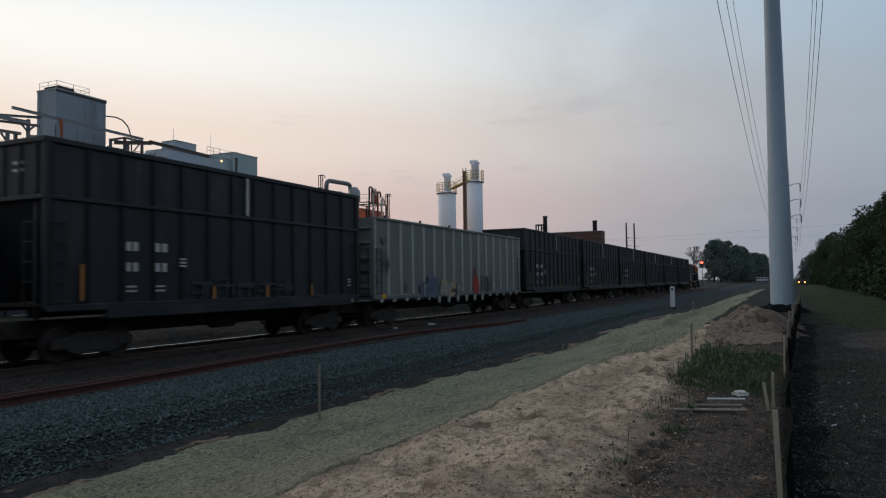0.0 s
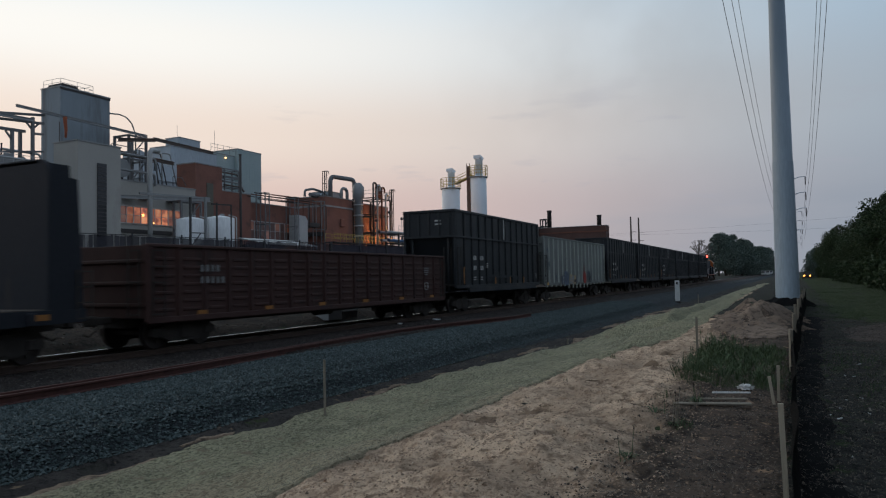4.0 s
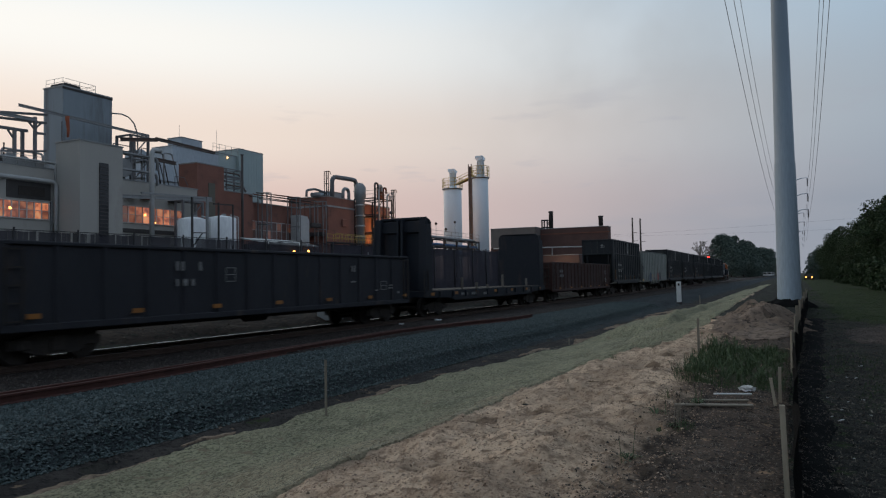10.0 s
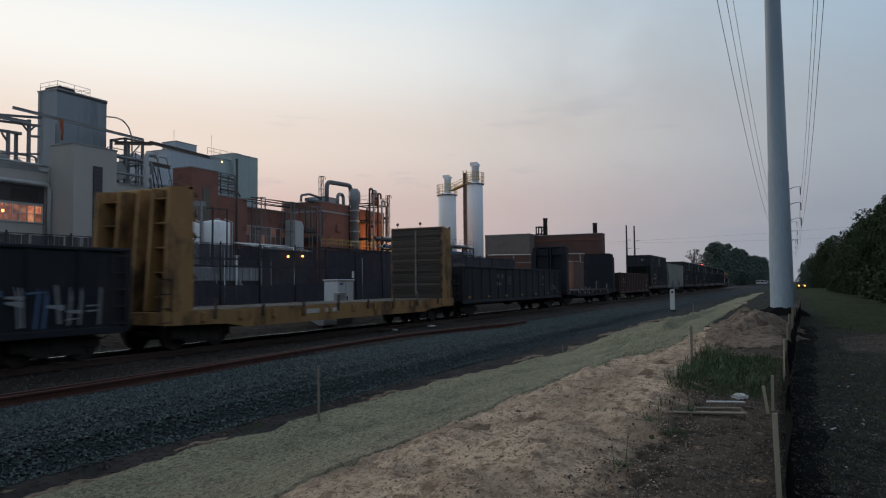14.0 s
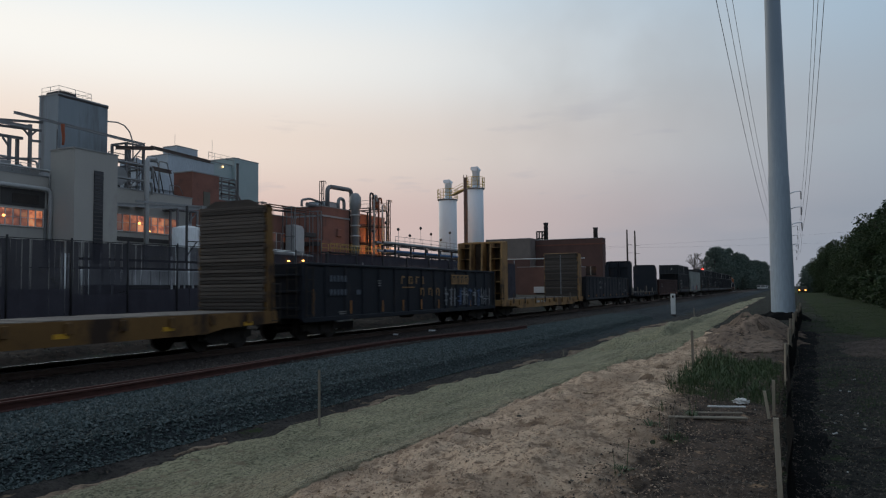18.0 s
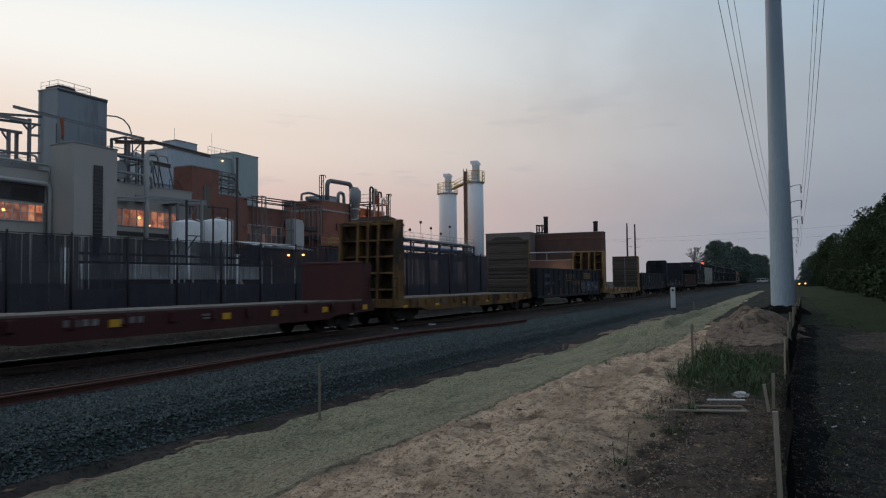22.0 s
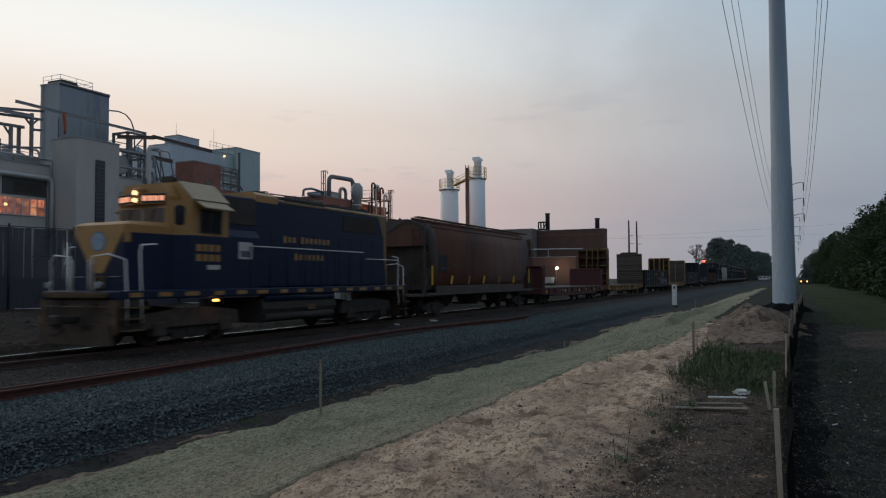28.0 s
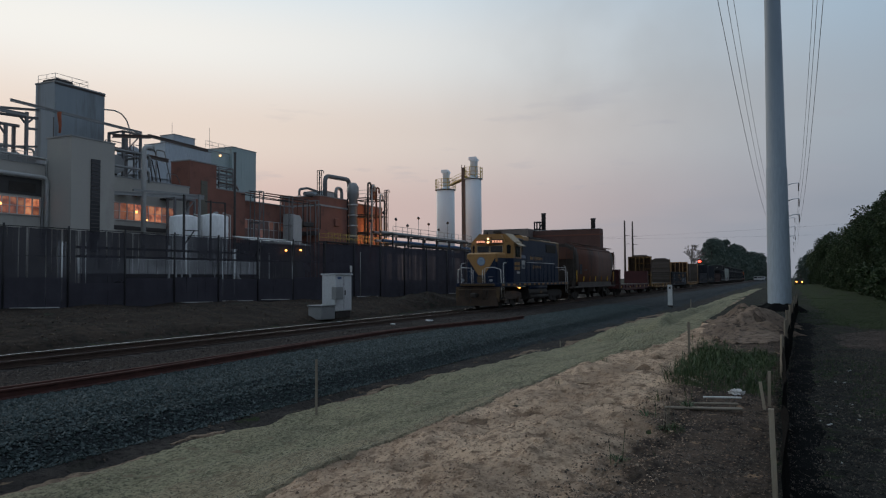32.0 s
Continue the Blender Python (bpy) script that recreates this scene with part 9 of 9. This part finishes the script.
while x < 235:
    edge = -9.4 + 0.006 * max(0, x - 60)
    for row in range(2 if x < 140 else 1):
        plant(RIGHT[rng.randrange(3)], x + rng.uniform(-1.5, 1.5), edge - 3.2 * row - rng.uniform(0, 1.6), rng.uniform(0.78, 1.24) + 0.12 * row, rng.uniform(0, 360), "dark leafy tree of the wood, the unseen near ones for shade", "trees of the wood")
    x += 2.6 + max(0, x) * 0.022
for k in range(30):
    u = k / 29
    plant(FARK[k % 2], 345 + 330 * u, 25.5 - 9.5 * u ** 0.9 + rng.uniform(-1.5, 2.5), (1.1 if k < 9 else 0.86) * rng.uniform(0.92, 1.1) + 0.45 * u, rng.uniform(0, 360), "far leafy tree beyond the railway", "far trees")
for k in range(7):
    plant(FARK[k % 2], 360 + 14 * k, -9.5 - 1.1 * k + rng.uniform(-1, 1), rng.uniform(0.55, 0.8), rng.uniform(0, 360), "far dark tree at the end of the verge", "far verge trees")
for k in range(5):
    plant(FARK[k % 2], 196 + 9 * k, -4.4 - 1.3 * k + rng.uniform(-0.5, 0.5), rng.uniform(0.28, 0.40), rng.uniform(0, 360), "small dark tree at the end of the verge", "far verge trees")
# undergrowth below the wood's edge
bush = tree_kind(9, 2.6, 1.9, M_LEAF, 70, 0.16, 0.02)
x = 36.0
while x < 150:
    t = plant(bush, x, -7.4 - 0.01 * max(0, x - 60) - rng.uniform(0, 1.0), rng.uniform(0.7, 1.3), rng.uniform(0, 360), "low dark bush below the trees", "bushes")
    t.name = "bush"
    tagged(t, category="bush")
    x += 2.4 + 0.02 * x

# bare tree
bare = thing("bare_tree", "leafless tree with fine spreading twigs", "tree", "", (286, 30.2, 0.4))
b, rng = Build(), random.Random(31)


def twig(p, d, length, r, depth):
    q = p + d * length
    b.tube([p, q], r, 4, r * 0.7, cap=False)
    if depth:
        for _ in range(3):
            e = (d + Vector((rng.gauss(0, 0.42), rng.gauss(0, 0.42), rng.gauss(0.05, 0.25)))).normalized()
            twig(q, e, length * rng.uniform(0.62, 0.82), max(0.05, r * 0.66), depth - 1)


twig(Vector((0, 0, 0)), Vector((0, 0, 1)), 4.4, 0.42, 5)
part("branchwork", b, surf("grey_bark", (0.16, 0.14, 0.13), (0.12, 0.11, 0.10), 2, 0.95, grain=10), bare)

# ------------------------------------------------------------------ small things near the camera
def blades(name, spots, material, label, seed):
    rng = random.Random(seed)
    b = Build()
    for cx, cy, r, n, hgt in spots:
        for _ in range(n):
            a, d = rng.uniform(0, 6.283), r * math.sqrt(rng.random())
            x, y = cx + math.cos(a) * d * 1.8, cy + math.sin(a) * d
            z, hh = level(x, y) - 0.02, hgt * rng.uniform(0.4, 1.1)
            w, t = rng.uniform(0.0018, 0.005), rng.uniform(0, 6.283)
            lx, ly = rng.gauss(0, 0.25) * hh, rng.gauss(0, 0.25) * hh
            ux, uy = math.cos(t) * w, math.sin(t) * w
            k = len(b.v)
            b.v += [(x - ux, y - uy, z), (x + ux, y + uy, z), (x + ux * 0.8 + lx * 0.4, y + uy * 0.8 + ly * 0.4, z + hh * 0.6), (x - ux * 0.8 + lx * 0.4, y - uy * 0.8 + ly * 0.4, z + hh * 0.6), (x + lx, y + ly, z + hh)]
            b.face([k, k + 1, k + 2, k + 3])
            b.face([k + 3, k + 2, k + 4])
    me = cloud_mesh(b, name, material)
    return tagged(new(name, me), label, kind="stuff")


rng = random.Random(2)
spots = [(11.0 + 6.0 * rng.random() ** 1.1, 0.12 + 1.45 * rng.random() ** 0.8, 0.22, 75, 0.06 + 0.15 * rng.random() ** 2) for _ in range(260)]
blades("weed_grass", spots, M_GRASS, "patch of tall green weeds and grass on the bank", 5)
spots = [(8.12, 1.08, 0.12, 150, 0.11), (9.6, 1.5, 0.10, 24, 0.22), (15, 3.3, 0.08, 20, 0.2), (11.5, 3.3, 0.05, 8, 0.18)]
blades("weed_tufts", spots, M_GRASS, "small green weed tufts rooted in the sand", 6)
spots = [(30 + 50 * rng.random() ** 1.5, -1.0 - 6.5 * rng.random(), 0.6, 60, 0.12) for _ in range(520)]
spots += [(10.5 + 4.5 * rng.random(), -0.9 - 1.1 * rng.random(), 0.22, 40, 0.09) for _ in range(26)]
spots += [(14.5 + 3 * rng.random(), -0.5 - 1.4 * rng.random(), 0.3, 40, 0.10) for _ in range(16)]
blades("verge_grass", spots, M_GRASS, "thin grass on the trampled verge", 7)


def weed_plant(x, y, label, leaves, spread_, tall, stalks, seed):
    """A weed rooted in the sand: long tapering leaves from one crown, and bare upright stalks with seed heads."""
    rng = random.Random(seed)
    ob = thing("weed_plant", label, "weed", "weeds on the sand bank", (x, y, level(x, y) - 0.01))
    for _ in range(leaves):
        a, out, up = rng.uniform(0, 6.283), spread_ * rng.uniform(0.6, 1.1), spread_ * rng.uniform(0.15, 0.6)
        c, d, w = math.cos(a), math.sin(a), rng.uniform(0.004, 0.009)
        b = Build()
        mid, tip = (c * out * 0.55, d * out * 0.55, up), (c * out, d * out, up * rng.uniform(0.5, 0.95))
        for p, q in (((0, 0, 0), 0.4), (mid, 1.0), (tip, 0.08)):
            for u in (-1, 1):
                b.v.append((p[0] - d * w * q * u, p[1] + c * w * q * u, p[2]))
            b.v.append((p[0], p[1], p[2] - 0.35 * w * q))
        for j in (0, 3):
            b.face([j, j + 2, j + 5, j + 3], True)
            b.face([j + 2, j + 1, j + 4, j + 5], True)
        part("leaf", b, M_GRASS, ob)
    for _ in range(stalks):
        sx, sy, hh = rng.gauss(0, 0.045), rng.gauss(0, 0.045), tall * rng.uniform(0.6, 1.0)
        lx, ly = rng.gauss(0, 0.03), rng.gauss(0, 0.03)
        stalk = part("stalk", Build().tube([(sx, sy, 0), (sx + lx * 0.5, sy + ly * 0.5, hh * 0.6), (sx + lx, sy + ly, hh)], 0.0035, 5, 0.002), M_STAKE if stalks > 3 else M_GRASS, ob, "thin dry stalk" if stalks > 3 else "")
        part("seed_head", Build().tube([(sx + lx, sy + ly, hh - 0.01), (sx + lx, sy + ly, hh + 0.02)], 0.007, 6, 0.003), M_BARK, stalk)
    return ob


weed_plant(8.55, 1.42, "small spiky green weed in the sand", 16, 0.17, 0.2, 1, 3)
weed_plant(8.15, 1.12, "low green weed under thin dry seed stalks", 26, 0.15, 0.42, 9, 4)
weed_plant(6.43, 1.31, "low spreading green weed with a single seed stalk", 30, 0.13, 0.30, 2, 5)
weed_plant(7.14, 1.07, "small round-leaved weed at the edge of the sand", 22, 0.09, 0.12, 1, 6)
weed_plant(9.28, 1.05, "upright leafy green weed beside the planks", 20, 0.20, 0.34, 3, 7)

rng = random.Random(41)
b = Build()
for _ in range(420):
    x, y = 11.2 + 5.6 * rng.random(), 0.12 + 1.5 * rng.random() ** 0.7
    z, hh = level(x, y), rng.uniform(0.06, 0.20) + (0.26 * rng.random() if y > 1.05 else 0)
    top = Vector((x + rng.gauss(0, 0.06), y + rng.gauss(0, 0.06), z + hh))
    b.tube([(x, y, z - 0.03), top], 0.004, 4, 0.002, cap=False)
    for k in range(14):
        u = rng.uniform(0.15, 1.0)
        p = Vector((x, y, z)).lerp(top, u)
        d = Vector((rng.gauss(0, 1), rng.gauss(0, 1), rng.uniform(0.5, 2.2))).normalized() * rng.uniform(0.07, 0.15)
        e = d.cross(Vector((0, 0, 1))).normalized() * d.length * 0.045
        n = len(b.v)
        b.v += [tuple(p), tuple(p + d * 0.5 + e), tuple(p + d), tuple(p + d * 0.5 - e)]
        b.face([n, n + 1, n + 2, n + 3])
tagged(new("leafy_weeds", cloud_mesh(b, "leafy_weeds", M_GRASS)), "tall leafy weeds on the sand bank", kind="stuff")


def slab(name, label, x, y, w, l, t, turn, material, category, group="", lift=0.0):
    ob = solid(name, Build().box(-l / 2, l / 2, -w / 2, w / 2, 0, t, min(t * 0.3, 0.01)), material, label, category, group)
    ob.matrix_basis = pose(x, y, level(x, y) + lift, random.uniform(-4, 4), random.uniform(-4, 4), turn)
    return ob


slab("white_board", "short white plastic board lying in the weeds", 9.93, 0.71, 0.05, 0.46, 0.02, 109, M_WHITE, "board", lift=0.10)
slab("plank", "weathered plank lying on the dirt", 9.29, 0.88, 0.07, 0.9, 0.025, 109, M_STAKE, "plank", "loose planks", 0.04)
slab("plank", "weathered plank lying on the dirt", 9.66, 0.79, 0.05, 0.56, 0.025, 91, M_STAKE, "plank", "loose planks", 0.05)
slab("plank", "weathered plank lying on the dirt", 11.5, 1.23, 0.05, 0.55, 0.03, 30, M_STAKE, "plank", "loose planks", 0.05)
rng = random.Random(77)
bm = bmesh.new()
bmesh.ops.create_icosphere(bm, subdivisions=3, radius=0.075)
for v in bm.verts:
    n = v.co.normalized()
    v.co = Vector((v.co.x * 0.8, v.co.y * 1.3, max(-0.01, v.co.z * 0.55))) + n * 0.05 * noise.noise(n * 2.7) + n * 0.03 * noise.noise(n * 7.0)
me = bpy.data.meshes.new("plastic_bag")
bm.to_mesh(me)
bm.free()
me.materials.append(M_WHITE)
bag = tagged(new("plastic_bag", me), "crumpled white plastic bag in the weeds", "litter")
bag.matrix_basis = pose(10.7, 0.58, level(10.7, 0.58) + 0.05)
for k in range(110):
    x, y = (9.5 + 2.6 * rng.random(), -0.12 - 0.75 * rng.random() ** 1.5) if k < 60 else (6.5 + 9 * rng.random(), -0.3 - 1.5 * rng.random())
    if 60 < k < 78:
        x, y = 7.6 + 3.5 * rng.random(), 0.2 + 0.6 * rng.random()
    s = rng.uniform(0.007, 0.022)
    ob = solid("scrap_chip", Build().box(-s * 1.6, s * 1.6, -s * 0.5, s * 0.5, 0, 0.012, 0.003), M_WHITE if k % 4 == 0 else M_STAKE, "small pale chip of debris on the dirt", "debris", "scattered chips",
               at=pose(x, y, level(x, y) + 0.012, rng.uniform(-15, 15), rng.uniform(-15, 15), rng.uniform(0, 180)))
for k in range(16):
    x, y = 6.5 + 9 * rng.random(), -0.4 - 2.2 * rng.random()
    sx, sy = rng.uniform(-0.05, 0.1), rng.uniform(-0.14, 0.14)
    pts = [(x + sx * i, y + sy * i + rng.uniform(-0.02, 0.02), level(x + sx * i, y + sy * i) + 0.03) for i in range(5)]
    solid("fallen_stick", Build().tube(pts, 0.012, 5, 0.006), M_BARK, "dark fallen stick on the dirt", "stick", "fallen sticks")

# a car far off on the verge with its lamps lit
car = thing("parked_car", "far dark car with its headlights lit", "car", "", (190, -3.7, level(190, -3.7)))
part("body", Build().prism([(-2.2, 0.3), (2.2, 0.3), (2.2, 0.9), (1.5, 1.0), (0.9, 1.5), (-0.9, 1.5), (-1.5, 0.95), (-2.2, 0.85)], -0.9, 0.9, "y"), M_UNDER, car)
for y in (-0.62, 0.62):
    part("headlight", Build().tube([(-2.2, y, 0.75), (-2.28, y, 0.75)], 0.14, 12), M_AMBER, car)
for x in (-1.4, 1.4):
    for y in (-0.85, 0.85):
        part("wheel", Build().tube([(x, y - 0.1, 0.32), (x, y + 0.1, 0.32)], 0.32, 12), M_UNDER, car)

# far end of the railway: a low wall and parked vehicles
far_wall = setting("wall_far", Build().box(-60, 60, -0.2, 0.2, 0, 3.4), M_STUCCO, "long low grey concrete wall beyond the railway", pose(470, 25.5, 0.3, 0, 0, -2))
for k, (x, y) in enumerate(((452, 13.2), (466, 11.6), (430, 10.4), (490, 10.2))):
    v = thing("far_vehicle", "far pale parked vehicle at the end of the track", "vehicle", "far vehicles", (x, y, 0.1))
    part("body", Build().prism([(-2.6, 0.4), (2.6, 0.4), (2.6, 1.3), (1.6, 1.5), (1.0, 2.3), (-2.4, 2.4), (-2.6, 1.2)], -1.0, 1.0, "y"), M_WHITE if k % 2 == 0 else M_CABINET, v)
    part("windscreen", Build().box(-2.66, -2.5, -0.85, 0.85, 1.5, 2.1), M_DARKGLASS, v)
    for wx_, wy_ in ((-1.7, -0.9), (1.7, -0.9), (-1.7, 0.9), (1.7, 0.9)):
        part("wheel", Build().tube([(wx_, wy_ - 0.12, 0.4), (wx_, wy_ + 0.12, 0.4)], 0.4, 12), M_UNDER, v)


# sleepers under the rails
tie = Build().box(-0.115, 0.115, -1.3, 1.3, -0.17, 0.0, 0.02).mesh("tie", M_TIE)
ties = thing("track_ties", "dark creosoted wooden ties under the rails", "railway ties", "", (0, TRACK, -0.175))
for k in range(230):
    x = -20 + 0.52 * k
    part("tie", tie, None, ties, at=pose(x, random.uniform(-0.04, 0.04), random.uniform(-0.012, 0.0), 0, 0, random.uniform(-0.8, 0.8)))


# ------------------------------------------------------------------ what moves
def way_gone(t):
    """How far the train still has to go, in metres, t seconds into the clip."""
    return -213.63 + 5.662 * t + 0.04497 * t * t - 0.000414 * t ** 3 + 0.02


def motions():
    seconds = [float(k) for k in range(33)]
    for car, mid in TRAIN:
        turned = car.matrix_basis.to_3x3().to_4x4()
        walk(car, [(t, Matrix.Translation((mid + way_gone(t), TRACK, 0)) @ turned) for t in seconds])
    # wheels roll without slipping
    steps = [k * 0.1 for k in range(321)]
    for w, at in WHEELSETS:
        s = -1 if w.parent.parent.matrix_basis[0][0] < 0 else 1
        walk(w, [(t, Matrix.Translation(at) @ Matrix.Rotation(s * way_gone(t) / 0.457, 4, "Y")) for t in steps])


motions()
